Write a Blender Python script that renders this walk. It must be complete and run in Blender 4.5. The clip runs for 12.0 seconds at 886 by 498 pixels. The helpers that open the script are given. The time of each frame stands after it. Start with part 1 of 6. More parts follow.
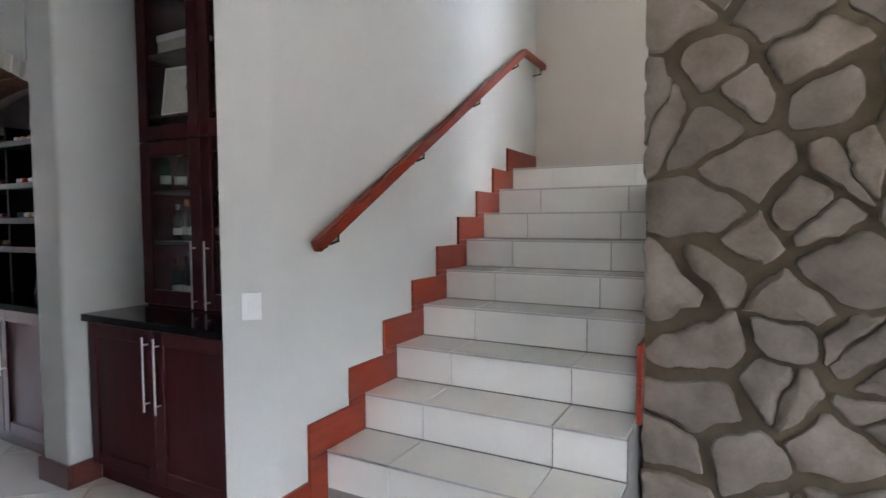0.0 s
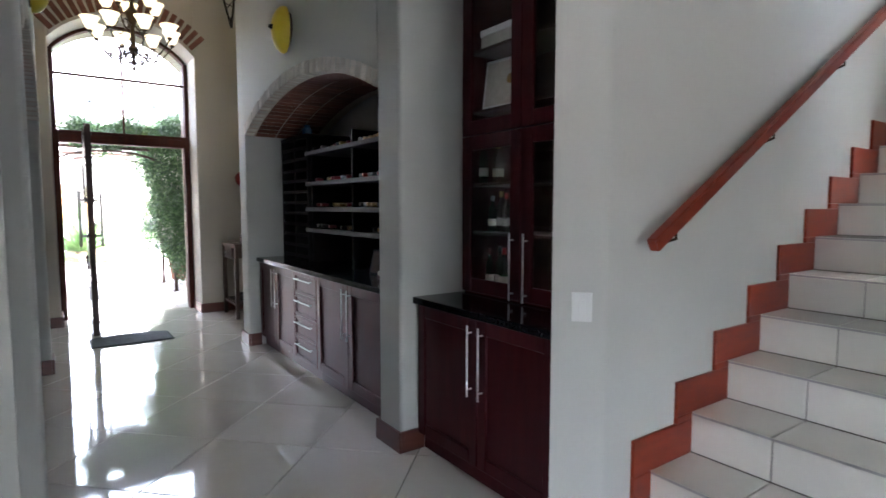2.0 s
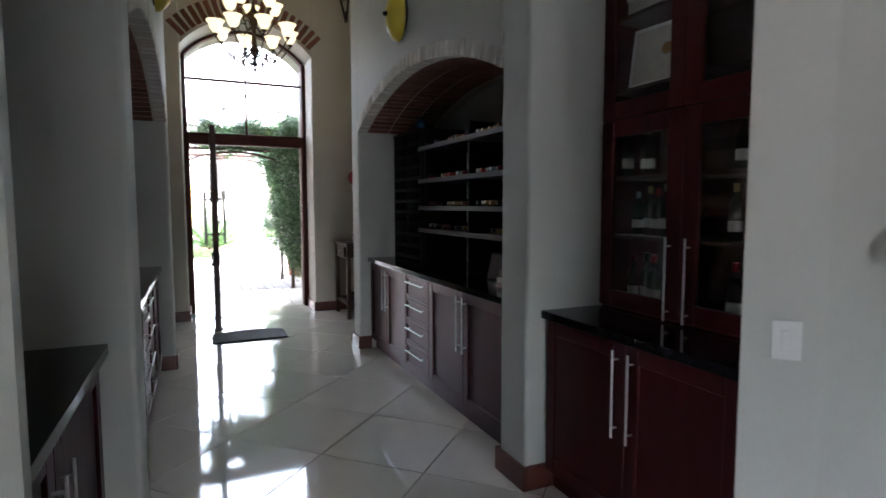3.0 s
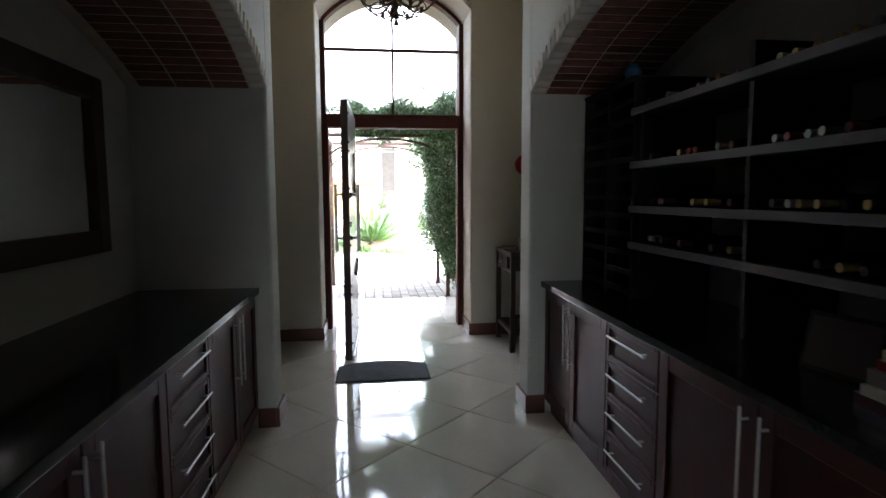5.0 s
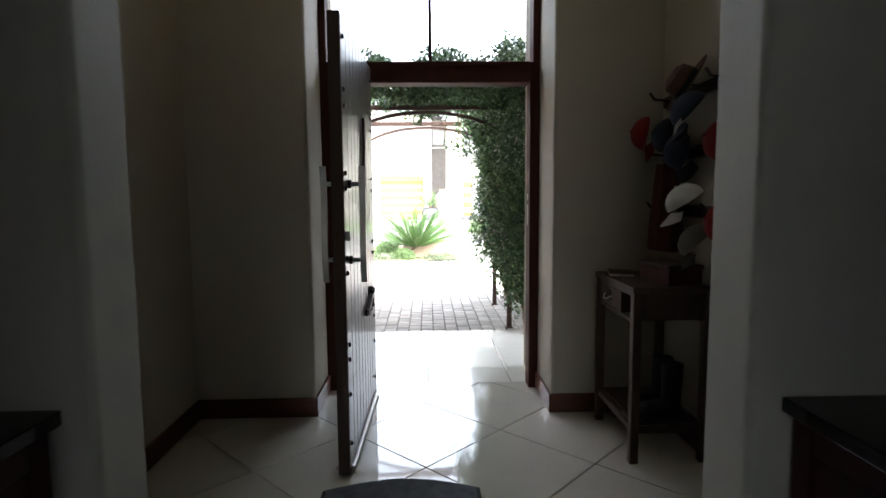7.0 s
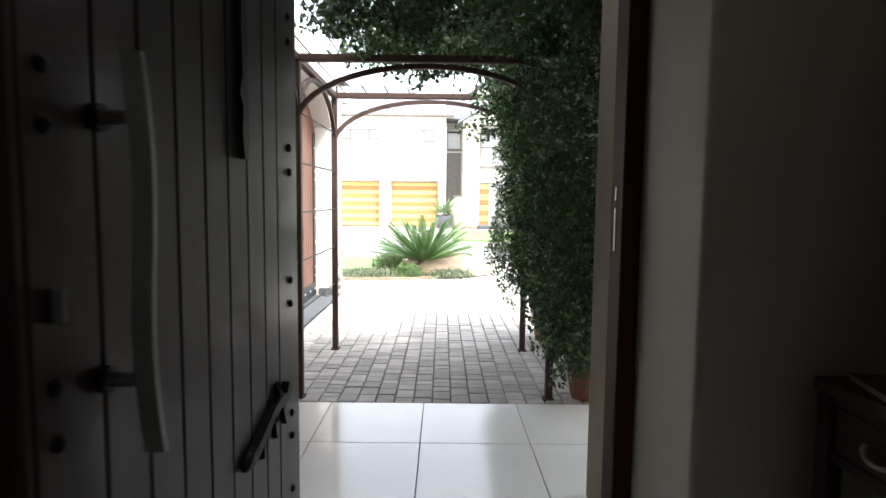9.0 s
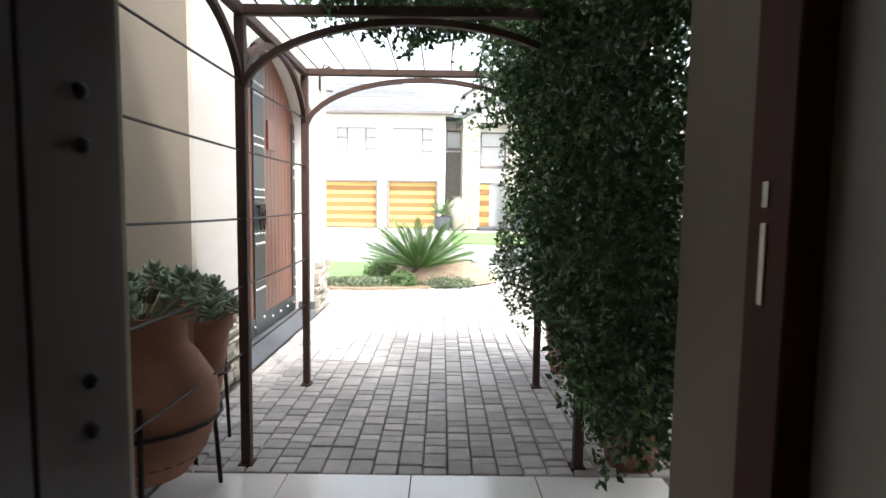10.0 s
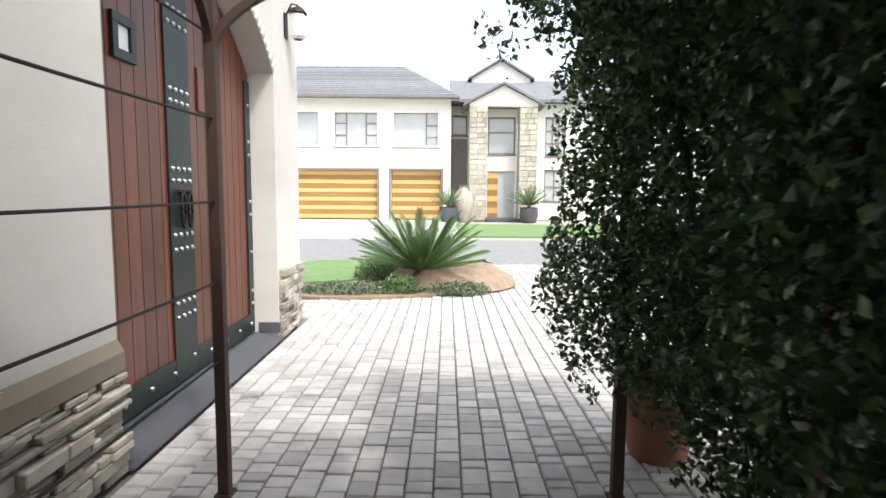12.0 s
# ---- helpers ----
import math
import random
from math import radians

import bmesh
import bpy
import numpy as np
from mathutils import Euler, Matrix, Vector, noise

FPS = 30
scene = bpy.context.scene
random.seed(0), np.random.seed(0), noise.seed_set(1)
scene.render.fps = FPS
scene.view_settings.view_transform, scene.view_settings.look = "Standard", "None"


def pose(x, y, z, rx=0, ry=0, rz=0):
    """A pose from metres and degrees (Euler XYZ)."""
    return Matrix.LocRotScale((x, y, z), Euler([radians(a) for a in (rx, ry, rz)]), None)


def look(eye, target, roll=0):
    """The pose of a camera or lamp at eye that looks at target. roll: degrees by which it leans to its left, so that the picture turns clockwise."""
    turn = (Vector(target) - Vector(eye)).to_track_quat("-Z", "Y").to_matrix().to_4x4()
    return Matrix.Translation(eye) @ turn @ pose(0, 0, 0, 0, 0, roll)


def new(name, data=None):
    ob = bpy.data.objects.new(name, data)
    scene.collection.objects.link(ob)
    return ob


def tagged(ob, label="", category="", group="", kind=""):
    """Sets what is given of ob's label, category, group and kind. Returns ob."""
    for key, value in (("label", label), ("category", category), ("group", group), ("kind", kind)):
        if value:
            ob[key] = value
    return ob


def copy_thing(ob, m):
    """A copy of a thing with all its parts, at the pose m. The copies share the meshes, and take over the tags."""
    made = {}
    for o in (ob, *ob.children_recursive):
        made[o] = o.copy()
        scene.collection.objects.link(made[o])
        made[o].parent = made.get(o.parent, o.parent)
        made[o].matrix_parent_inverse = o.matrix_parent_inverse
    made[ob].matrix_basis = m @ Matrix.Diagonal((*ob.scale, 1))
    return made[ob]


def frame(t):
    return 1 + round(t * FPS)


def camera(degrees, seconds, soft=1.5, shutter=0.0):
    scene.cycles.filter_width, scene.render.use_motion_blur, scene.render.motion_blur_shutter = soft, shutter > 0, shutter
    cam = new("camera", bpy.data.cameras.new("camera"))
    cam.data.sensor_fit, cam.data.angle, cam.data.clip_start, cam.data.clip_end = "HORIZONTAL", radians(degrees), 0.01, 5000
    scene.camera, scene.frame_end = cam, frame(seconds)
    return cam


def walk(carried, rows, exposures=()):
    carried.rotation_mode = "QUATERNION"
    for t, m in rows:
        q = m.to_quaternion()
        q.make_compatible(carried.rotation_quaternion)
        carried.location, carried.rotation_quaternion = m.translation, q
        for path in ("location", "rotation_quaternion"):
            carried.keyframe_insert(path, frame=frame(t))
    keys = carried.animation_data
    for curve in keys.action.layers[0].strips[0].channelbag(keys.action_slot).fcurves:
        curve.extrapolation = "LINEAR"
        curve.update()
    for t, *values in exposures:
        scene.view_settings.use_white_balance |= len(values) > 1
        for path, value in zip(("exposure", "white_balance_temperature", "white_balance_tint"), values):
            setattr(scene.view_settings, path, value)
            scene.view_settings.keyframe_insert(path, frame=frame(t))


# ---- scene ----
cam = camera(77.7, 12.0, shutter=0.3)
# seconds, eye, target, roll
PATH = [
    (0, (0.011, 0.006, 1.306), (-0.935, 1.765, 1.202), -0.36),
    (0.5, (-0.047, -0.007, 1.309), (-1.159, 1.650, 1.177), -0.19),
    (1, (-0.141, -0.031, 1.317), (-1.437, 1.486, 1.180), -0.04),
    (1.5, (-0.215, -0.040, 1.327), (-1.698, 1.294, 1.182), 0.06),
    (2, (-0.341, -0.033, 1.345), (-1.971, 1.116, 1.190), -0.01),
    (2.5, (-0.525, -0.001, 1.356), (-2.248, 1.000, 1.193), -0.05),
    (3, (-0.736, 0.087, 1.343), (-2.555, 0.903, 1.184), -0.09),
    (3.5, (-1.024, 0.202, 1.361), (-2.929, 0.789, 1.194), -0.31),
    (5.5, (-2.870, 0.570, 1.387), (-4.852, 0.759, 1.191), -0.25),
    (6, (-3.376, 0.611, 1.382), (-5.361, 0.739, 1.180), -0.38),
    (6.5, (-3.897, 0.637, 1.368), (-5.885, 0.725, 1.163), -0.41),
    (7, (-4.414, 0.680, 1.346), (-6.404, 0.737, 1.154), -0.45),
    (9, (-6.338, 0.786, 1.293), (-8.332, 0.790, 1.129), 0.61),
    (9.5, (-6.804, 0.804, 1.311), (-8.797, 0.811, 1.147), 0.70),
    (10, (-7.255, 0.811, 1.309), (-9.249, 0.817, 1.147), 0.72),
    (10.5, (-7.665, 0.813, 1.305), (-9.659, 0.809, 1.141), 0.83),
    (11, (-8.076, 0.802, 1.315), (-10.068, 0.793, 1.142), 0.93),
    (11.5, (-8.509, 0.803, 1.310), (-10.501, 0.795, 1.126), 1.06),
    (12, (-8.936, 0.780, 1.272), (-10.927, 0.768, 1.076), 0.43),
]
# seconds, stops, white balance in kelvin, tint
EXPOSURES = [(0.0, 4.12, 5950, 15), (1.5, 3.92, 5920, 14), (2.5, 3.5, 5900, 12), (3.5, 3.0, 5950, 11), (5.5, 2.64, 6150, 9), (6.0, 2.4, 6200, 9), (7.0, 2.1, 6300, 8),
             (9.0, 0.98, 6350, 8), (10.5, 0.4, 6350, 9), (12.0, -0.18, 6350, 9)]
walk(cam, [(t, look(eye, target, roll)) for t, eye, target, roll in PATH], EXPOSURES)

# ---- world, sun and large lights ----
SUN_ELEV, SUN_AZ = 58.0, 32.0  # height, and turn from +x towards +y
world = bpy.data.worlds.new("sky")
scene.world = world
world.use_nodes = True
wn = world.node_tree.nodes
sky = wn.new("ShaderNodeTexSky")
sky.sky_type = "NISHITA"
sky.sun_disc = False
sky.sun_elevation = radians(SUN_ELEV)
sky.sun_rotation = radians(90 - SUN_AZ)
sky.air_density, sky.dust_density, sky.ozone_density = 1.0, 4.0, 1.0
wn["Background"].inputs["Strength"].default_value = 0.15
haze = wn.new("ShaderNodeHueSaturation")  # a bright, hazy, nearly white sky
haze.inputs["Saturation"].default_value, haze.inputs["Value"].default_value = 0.34, 3.15
world.node_tree.links.new(sky.outputs["Color"], haze.inputs["Color"])
world.node_tree.links.new(haze.outputs["Color"], wn["Background"].inputs["Color"])

sun_data = bpy.data.lights.new("sun", "SUN")
sun_data.energy, sun_data.angle, sun_data.color = 3.4, radians(3.0), (1.0, 0.97, 0.93)
sun_ob = new("sun", sun_data)
_e, _a = radians(SUN_ELEV), radians(SUN_AZ)
sun_ob.matrix_world = look((math.cos(_e) * math.cos(_a) * 30, math.cos(_e) * math.sin(_a) * 30, math.sin(_e) * 30), (0, 0, 0))


def fill_lamp(name, place, target, w, h, watts, color=(0.77, 0.79, 1.0)):
    d = bpy.data.lights.new(name, "AREA")
    d.shape, d.size, d.size_y, d.energy, d.color = "RECTANGLE", w, h, watts, color
    o = new(name, d)
    o.matrix_world = look(place, target)
    return o


# fill lamps added out of view, at assumed openings of living room and stairwell
fill_lamp("daylight_living", (5.85, 0.15, 1.55), (-1, 0.3, 1.2), 2.1, 1.3, 0.39)
fill_lamp("daylight_side", (2.1, -5.85, 1.55), (-0.5, 2, 1.2), 2.2, 1.3, 0.26)
fill_lamp("daylight_stair", (0.9, 5.0, 4.1), (-1.2, 3.2, 2.6), 1.6, 1.2, 0.21)

# ---- materials ----


def make_mat(name, c1, c2, rough=0.6, metal=0.0, scale=8.0, fine=90.0, bump=0.1, vary=0.0, coat=0.0, spec=0.5, stretch=(1, 1, 1), rough2=None, dist=0.004):
    """Two colours mixed by coarse and fine noise, with relief, wear in the gloss, and a change from piece to piece."""
    m = bpy.data.materials.new(name)
    m.use_nodes = True
    nt = m.node_tree
    N, L = nt.nodes, nt.links
    b = N["Principled BSDF"]
    tc = N.new("ShaderNodeTexCoord")
    mp = N.new("ShaderNodeMapping")
    mp.inputs["Scale"].default_value = stretch
    L.new(tc.outputs["Object"], mp.inputs["Vector"])
    oi = N.new("ShaderNodeObjectInfo")
    add = N.new("ShaderNodeVectorMath")
    add.operation = "MULTIPLY_ADD"
    add.inputs[1].default_value = (17.0, 9.0, 5.0)
    L.new(oi.outputs["Random"], add.inputs[0])
    L.new(mp.outputs["Vector"], add.inputs[2])
    n1 = N.new("ShaderNodeTexNoise")
    n1.inputs["Scale"].default_value, n1.inputs["Detail"].default_value = scale, 4.0
    n2 = N.new("ShaderNodeTexNoise")
    n2.inputs["Scale"].default_value, n2.inputs["Detail"].default_value = fine, 3.0
    for n in (n1, n2):
        L.new(add.outputs["Vector"], n.inputs["Vector"])
    ma = N.new("ShaderNodeMath")
    ma.operation = "MULTIPLY_ADD"
    ma.inputs[1].default_value = 0.35
    L.new(n2.outputs["Fac"], ma.inputs[0])
    mb = N.new("ShaderNodeMath")
    mb.operation = "MULTIPLY_ADD"
    mb.inputs[1].default_value, mb.inputs[2].default_value = 1.6, -0.48
    L.new(n1.outputs["Fac"], mb.inputs[0])
    L.new(mb.outputs["Value"], ma.inputs[2])
    mix = N.new("ShaderNodeMix")
    mix.data_type = "RGBA"
    mix.inputs["A"].default_value, mix.inputs["B"].default_value = (*c1, 1), (*c2, 1)
    L.new(ma.outputs["Value"], mix.inputs["Factor"])
    col = mix.outputs["Result"]
    if vary:
        hv = N.new("ShaderNodeHueSaturation")
        mr = N.new("ShaderNodeMapRange")
        mr.inputs["To Min"].default_value, mr.inputs["To Max"].default_value = 1 - vary, 1 + vary
        L.new(oi.outputs["Random"], mr.inputs["Value"])
        L.new(mr.outputs["Result"], hv.inputs["Value"])
        L.new(col, hv.inputs["Color"])
        col = hv.outputs["Color"]
    L.new(col, b.inputs["Base Color"])
    r2 = rough2 if rough2 is not None else min(1.0, rough * 1.35)
    rr = N.new("ShaderNodeMapRange")
    rr.inputs["To Min"].default_value, rr.inputs["To Max"].default_value = rough, r2
    L.new(n1.outputs["Fac"], rr.inputs["Value"])
    L.new(rr.outputs["Result"], b.inputs["Roughness"])
    b.inputs["Metallic"].default_value = metal
    b.inputs["Specular IOR Level"].default_value = spec
    b.inputs["Coat Weight"].default_value = coat
    b.inputs["Coat Roughness"].default_value = 0.12
    if bump:
        bp = N.new("ShaderNodeBump")
        bp.inputs["Strength"].default_value, bp.inputs["Distance"].default_value = bump, dist
        L.new(ma.outputs["Value"], bp.inputs["Height"])
        L.new(bp.outputs["Normal"], b.inputs["Normal"])
    return m


def glass_mat(name, color=(0.95, 0.98, 0.97), rough=0.0, ior=1.45):
    m = bpy.data.materials.new(name)
    m.use_nodes = True
    b = m.node_tree.nodes["Principled BSDF"]
    b.inputs["Base Color"].default_value = (*color, 1)
    b.inputs["Transmission Weight"].default_value = 1.0
    b.inputs["Roughness"].default_value = rough
    b.inputs["IOR"].default_value = ior
    return m


def pane_mat(name, gloss=0.1):
    """A thin pane: clear, with a faint mirror at glancing angles."""
    m = bpy.data.materials.new(name)
    m.use_nodes = True
    N, L = m.node_tree.nodes, m.node_tree.links
    N.remove(N["Principled BSDF"])
    t, g, f, mx = (N.new("ShaderNode" + k) for k in ("BsdfTransparent", "BsdfGlossy", "LayerWeight", "MixShader"))
    g.inputs["Roughness"].default_value = 0.01
    pw, ma = N.new("ShaderNodeMath"), N.new("ShaderNodeMath")
    pw.operation, ma.operation = "POWER", "MULTIPLY_ADD"
    pw.inputs[1].default_value = 4.5
    ma.inputs[1].default_value, ma.inputs[2].default_value = 0.6, 0.03
    L.new(f.outputs["Facing"], pw.inputs[0])
    L.new(pw.outputs["Value"], ma.inputs[0])
    L.new(ma.outputs["Value"], mx.inputs["Fac"])
    L.new(t.outputs["BSDF"], mx.inputs[1])
    L.new(g.outputs["BSDF"], mx.inputs[2])
    L.new(mx.outputs["Shader"], N["Material Output"].inputs["Surface"])
    return m


def glow_mat(name, color, strength):
    m = bpy.data.materials.new(name)
    m.use_nodes = True
    b = m.node_tree.nodes["Principled BSDF"]
    b.inputs["Base Color"].default_value = (*color, 1)
    b.inputs["Emission Color"].default_value = (*color, 1)
    b.inputs["Emission Strength"].default_value = strength
    b.inputs["Roughness"].default_value = 0.4
    return m


PLASTER = make_mat("plaster_paint", (0.445, 0.458, 0.436), (0.505, 0.518, 0.494), 0.62, scale=1.3, fine=55, bump=0.12)
PLASTER_WARM = make_mat("plaster_cream", (0.44, 0.405, 0.345), (0.50, 0.465, 0.40), 0.65, scale=1.5, fine=60, bump=0.12)
CEIL = make_mat("ceiling_paint", (0.72, 0.71, 0.68), (0.78, 0.77, 0.74), 0.8, scale=2, bump=0.05)
TILE = make_mat("porcelain_tile", (0.62, 0.59, 0.53), (0.70, 0.67, 0.61), 0.04, scale=3, fine=25, bump=0.02, vary=0.03, spec=1.0, rough2=0.09, coat=0.35)
TILE.node_tree.nodes["Principled BSDF"].inputs["Coat Weight"].default_value = 0.7
TILE.node_tree.nodes["Principled BSDF"].inputs["Coat Roughness"].default_value = 0.03
STAIR_TILE = make_mat("stair_tile", (0.68, 0.66, 0.61), (0.76, 0.74, 0.69), 0.10, scale=3, fine=40, bump=0.02, vary=0.04, rough2=0.25)
GROUT = make_mat("grout", (0.16, 0.15, 0.14), (0.24, 0.22, 0.20), 0.9, scale=20, bump=0.2)
WOOD_RED = make_mat("skirting_wood", (0.16, 0.017, 0.006), (0.25, 0.036, 0.011), 0.34, scale=3, fine=60, bump=0.08, stretch=(2, 2, 9), coat=0.08, spec=0.35, vary=0.08)
WOOD_CAB = make_mat("mahogany", (0.026, 0.005, 0.0055), (0.054, 0.0095, 0.0098), 0.32, scale=2.5, fine=50, bump=0.025, stretch=(9, 9, 1.2), coat=0.0, vary=0.08, spec=0.3)
WOOD_CAB.node_tree.nodes["Principled BSDF"].inputs["Specular Tint"].default_value = (0.85, 0.52, 0.66, 1)  # stained lacquer
WOOD_BASE = make_mat("baseboard_wood", (0.055, 0.013, 0.008), (0.10, 0.024, 0.014), 0.35, scale=3, fine=60, bump=0.06, stretch=(2, 2, 9), vary=0.08)
WOOD_DARK = make_mat("dark_wood", (0.026, 0.012, 0.008), (0.052, 0.024, 0.016), 0.48, scale=3, fine=60, bump=0.08, stretch=(6, 6, 1), vary=0.1)
WOOD_DOOR = make_mat("door_planks", (0.026, 0.0115, 0.0075), (0.058, 0.025, 0.015), 0.40, scale=2.2, fine=45, bump=0.10, stretch=(8, 8, 0.8), coat=0.3, vary=0.2)
WOOD_GATE = make_mat("gate_planks", (0.06, 0.017, 0.009), (0.145, 0.044, 0.021), 0.33, scale=2.2, fine=45, bump=0.15, stretch=(8, 8, 0.8), vary=0.24)
GRANITE = make_mat("black_granite", (0.005, 0.005, 0.006), (0.016, 0.016, 0.018), 0.10, scale=60, fine=300, bump=0.0, spec=0.25)
STEEL = make_mat("brushed_steel", (0.40, 0.39, 0.39), (0.52, 0.51, 0.51), 0.34, 1.0, scale=5, fine=120, bump=0.03, stretch=(1, 1, 12))
IRON = make_mat("wrought_iron", (0.012, 0.010, 0.010), (0.035, 0.027, 0.024), 0.45, 0.7, scale=14, fine=120, bump=0.2)
BRONZE = make_mat("aged_bronze", (0.035, 0.024, 0.017), (0.08, 0.05, 0.03), 0.4, 0.8, scale=20, fine=120, bump=0.1)
WHITE_PLASTIC = make_mat("white_plastic", (0.66, 0.67, 0.66), (0.72, 0.73, 0.72), 0.35, scale=4, bump=0.0)
BRICK = make_mat("red_brick", (0.11, 0.042, 0.03), (0.21, 0.088, 0.06), 0.85, scale=14, fine=110, bump=0.5, vary=0.25)
BRICK_PALE = make_mat("whitewashed_brick", (0.48, 0.45, 0.41), (0.66, 0.63, 0.58), 0.85, scale=12, fine=110, bump=0.5, vary=0.16)
MORTAR = make_mat("mortar", (0.44, 0.37, 0.31), (0.56, 0.49, 0.42), 0.95, scale=25, bump=0.4)
STONE = make_mat("field_stone", (0.115, 0.09, 0.06), (0.29, 0.25, 0.205), 0.72, scale=6, fine=55, bump=0.9, vary=0.2, dist=0.012)
STONE_MORTAR = make_mat("stone_mortar", (0.066, 0.051, 0.029), (0.118, 0.094, 0.058), 0.95, scale=12, fine=90, bump=0.7, dist=0.01)
MAT_RUBBER = make_mat("mat_pile", (0.045, 0.05, 0.06), (0.11, 0.12, 0.14), 0.95, scale=18, fine=300, bump=0.9)
PANE = pane_mat("window_pane")
BLACK = make_mat("black_paint", (0.008, 0.008, 0.009), (0.018, 0.018, 0.018), 0.6, scale=10, bump=0.05, spec=0.2)

# ---- mesh helpers ----


def bm_box(lo, hi, bevel=0.0, seg=1, bm=None):
    bm = bm or bmesh.new()
    lo, hi = Vector(lo), Vector(hi)
    made = bmesh.ops.create_cube(bm, size=1.0, matrix=Matrix.Translation((lo + hi) / 2) @ Matrix.Diagonal((*(hi - lo), 1)))
    if bevel:
        es = list({e for v in made["verts"] for e in v.link_edges})
        bmesh.ops.bevel(bm, geom=es, offset=bevel, segments=seg, affect="EDGES", profile=0.6)
    return bm


def bm_cyl(p, q, r, n=12, r2=None, bm=None, caps=True):
    bm = bm or bmesh.new()
    p, q = Vector(p), Vector(q)
    d = q - p
    m = Matrix.Translation((p + q) / 2) @ d.to_track_quat("Z", "Y").to_matrix().to_4x4()
    bmesh.ops.create_cone(bm, cap_ends=caps, segments=n, radius1=r, radius2=r if r2 is None else r2, depth=d.length, matrix=m)
    return bm


def bm_sphere(c, r, bm=None, u=12, v=8, scale=(1, 1, 1)):
    bm = bm or bmesh.new()
    bmesh.ops.create_uvsphere(bm, u_segments=u, v_segments=v, radius=r, matrix=Matrix.Translation(c) @ Matrix.Diagonal((*scale, 1)))
    return bm


def bm_tube(points, r, n=8, bm=None, flat=None):
    """A tube (or, with flat=(w, h), a bar) swept along points."""
    bm = bm or bmesh.new()
    pts = [Vector(p) for p in points]
    rings = []
    up = Vector((0, 0, 1))
    for i, p in enumerate(pts):
        d = (pts[min(i + 1, len(pts) - 1)] - pts[max(i - 1, 0)]).normalized()
        s = d.cross(up)
        if s.length < 0.05:
            s = d.cross(Vector((0, 1, 0)))
        s.normalize()
        u = s.cross(d).normalized()
        if flat:
            w, h = flat[0] / 2, flat[1] / 2
            ring = [p + s * a * w + u * b * h for a, b in ((-1, -1), (1, -1), (1, 1), (-1, 1))]
        else:
            ring = [p + (s * math.cos(a) + u * math.sin(a)) * r for a in (2 * math.pi * k / n for k in range(n))]
        rings.append([bm.verts.new(v) for v in ring])
    k = len(rings[0])
    for a, b in zip(rings, rings[1:]):
        for j in range(k):
            bm.faces.new((a[j], a[(j + 1) % k], b[(j + 1) % k], b[j]))
    bm.faces.new(list(reversed(rings[0])))
    bm.faces.new(rings[-1])
    return bm


def bm_lathe(profile, n=24, at=(0, 0, 0), bm=None):
    """A body of revolution about z from (radius, height) pairs."""
    bm = bm or bmesh.new()
    c = Vector(at)
    rings = []
    for r, z in profile:
        if r < 1e-5:
            rings.append([bm.verts.new(c + Vector((0, 0, z)))])
        else:
            rings.append([bm.verts.new(c + Vector((r * math.cos(2 * math.pi * k / n), r * math.sin(2 * math.pi * k / n), z))) for k in range(n)])
    for a, b in zip(rings, rings[1:]):
        for j in range(n):
            vs = [a[j % len(a)], a[(j + 1) % len(a)], b[(j + 1) % len(b)], b[j % len(b)]]
            vs = list(dict.fromkeys(vs))
            if len(vs) > 2:
                bm.faces.new(vs)
    return bm


def bm_prism(outline, axis, lo, hi, bm=None):
    """An outline of (u, v) pairs pushed along an axis; u, v are the other two axes in order."""
    bm = bm or bmesh.new()

    def at(u, v, w):
        c = [u, v]
        c.insert(axis, w)
        return bm.verts.new(c)
    a = [at(u, v, lo) for u, v in outline]
    b = [at(u, v, hi) for u, v in outline]
    n = len(outline)
    bm.faces.new(a)
    bm.faces.new(list(reversed(b)))
    for i in range(n):
        bm.faces.new((a[i], b[i], b[(i + 1) % n], a[(i + 1) % n]))
    bmesh.ops.recalc_face_normals(bm, faces=bm.faces)
    return bm


def mesh_of(name, bm, material, smooth=False):
    me = bpy.data.meshes.new(name)
    bmesh.ops.recalc_face_normals(bm, faces=bm.faces)
    bm.to_mesh(me)
    bm.free()
    me.materials.append(material)
    if smooth:
        me.polygons.foreach_set("use_smooth", [True] * len(me.polygons))
        me.set_sharp_from_angle(angle=radians(40))
    return me


def part(name, bm, material, parent=None, label="", smooth=False, m=None):
    ob = new(name, mesh_of(name, bm, material, smooth))
    if parent is not None:
        ob.parent = parent
    if m is not None:
        ob.matrix_local = m
    if label:
        tagged(ob, label)
    return ob


def thing(name, label, category, group="", kind="", at=None):
    ob = new(name)
    ob.empty_display_size = 0.1
    if at is not None:
        ob.matrix_world = at
    return tagged(ob, label, category, group, kind)


def structure(name, bm, material, label, category, smooth=False):
    return tagged(part(name, bm, material, None, "", smooth), label, category, "", "structure")


def shared(name, me, parent, m):
    ob = new(name, me)
    ob.parent = parent
    ob.matrix_local = m
    return ob

# ---- large structure ----
RW, LW = 1.603, -0.112          # faces of the passage walls
RB, LB = 2.45, -0.945          # backs of the niches
TOP = 5.0
X0, X1, X2, X3, X4, X5 = -1.84, -2.00, -3.14, -3.40, -6.25, -6.49
XL, X2L, X3L = -1.66, -3.00, -3.26   # the same jambs on the other side
LOBBY_L, LOBBY_R = -0.80, 2.30 # side walls of the lobby
FRONT_IN, FRONT_OUT = -8.48, -9.58
ARCH_SPRING, ARCH_APEX = 2.22, 2.53

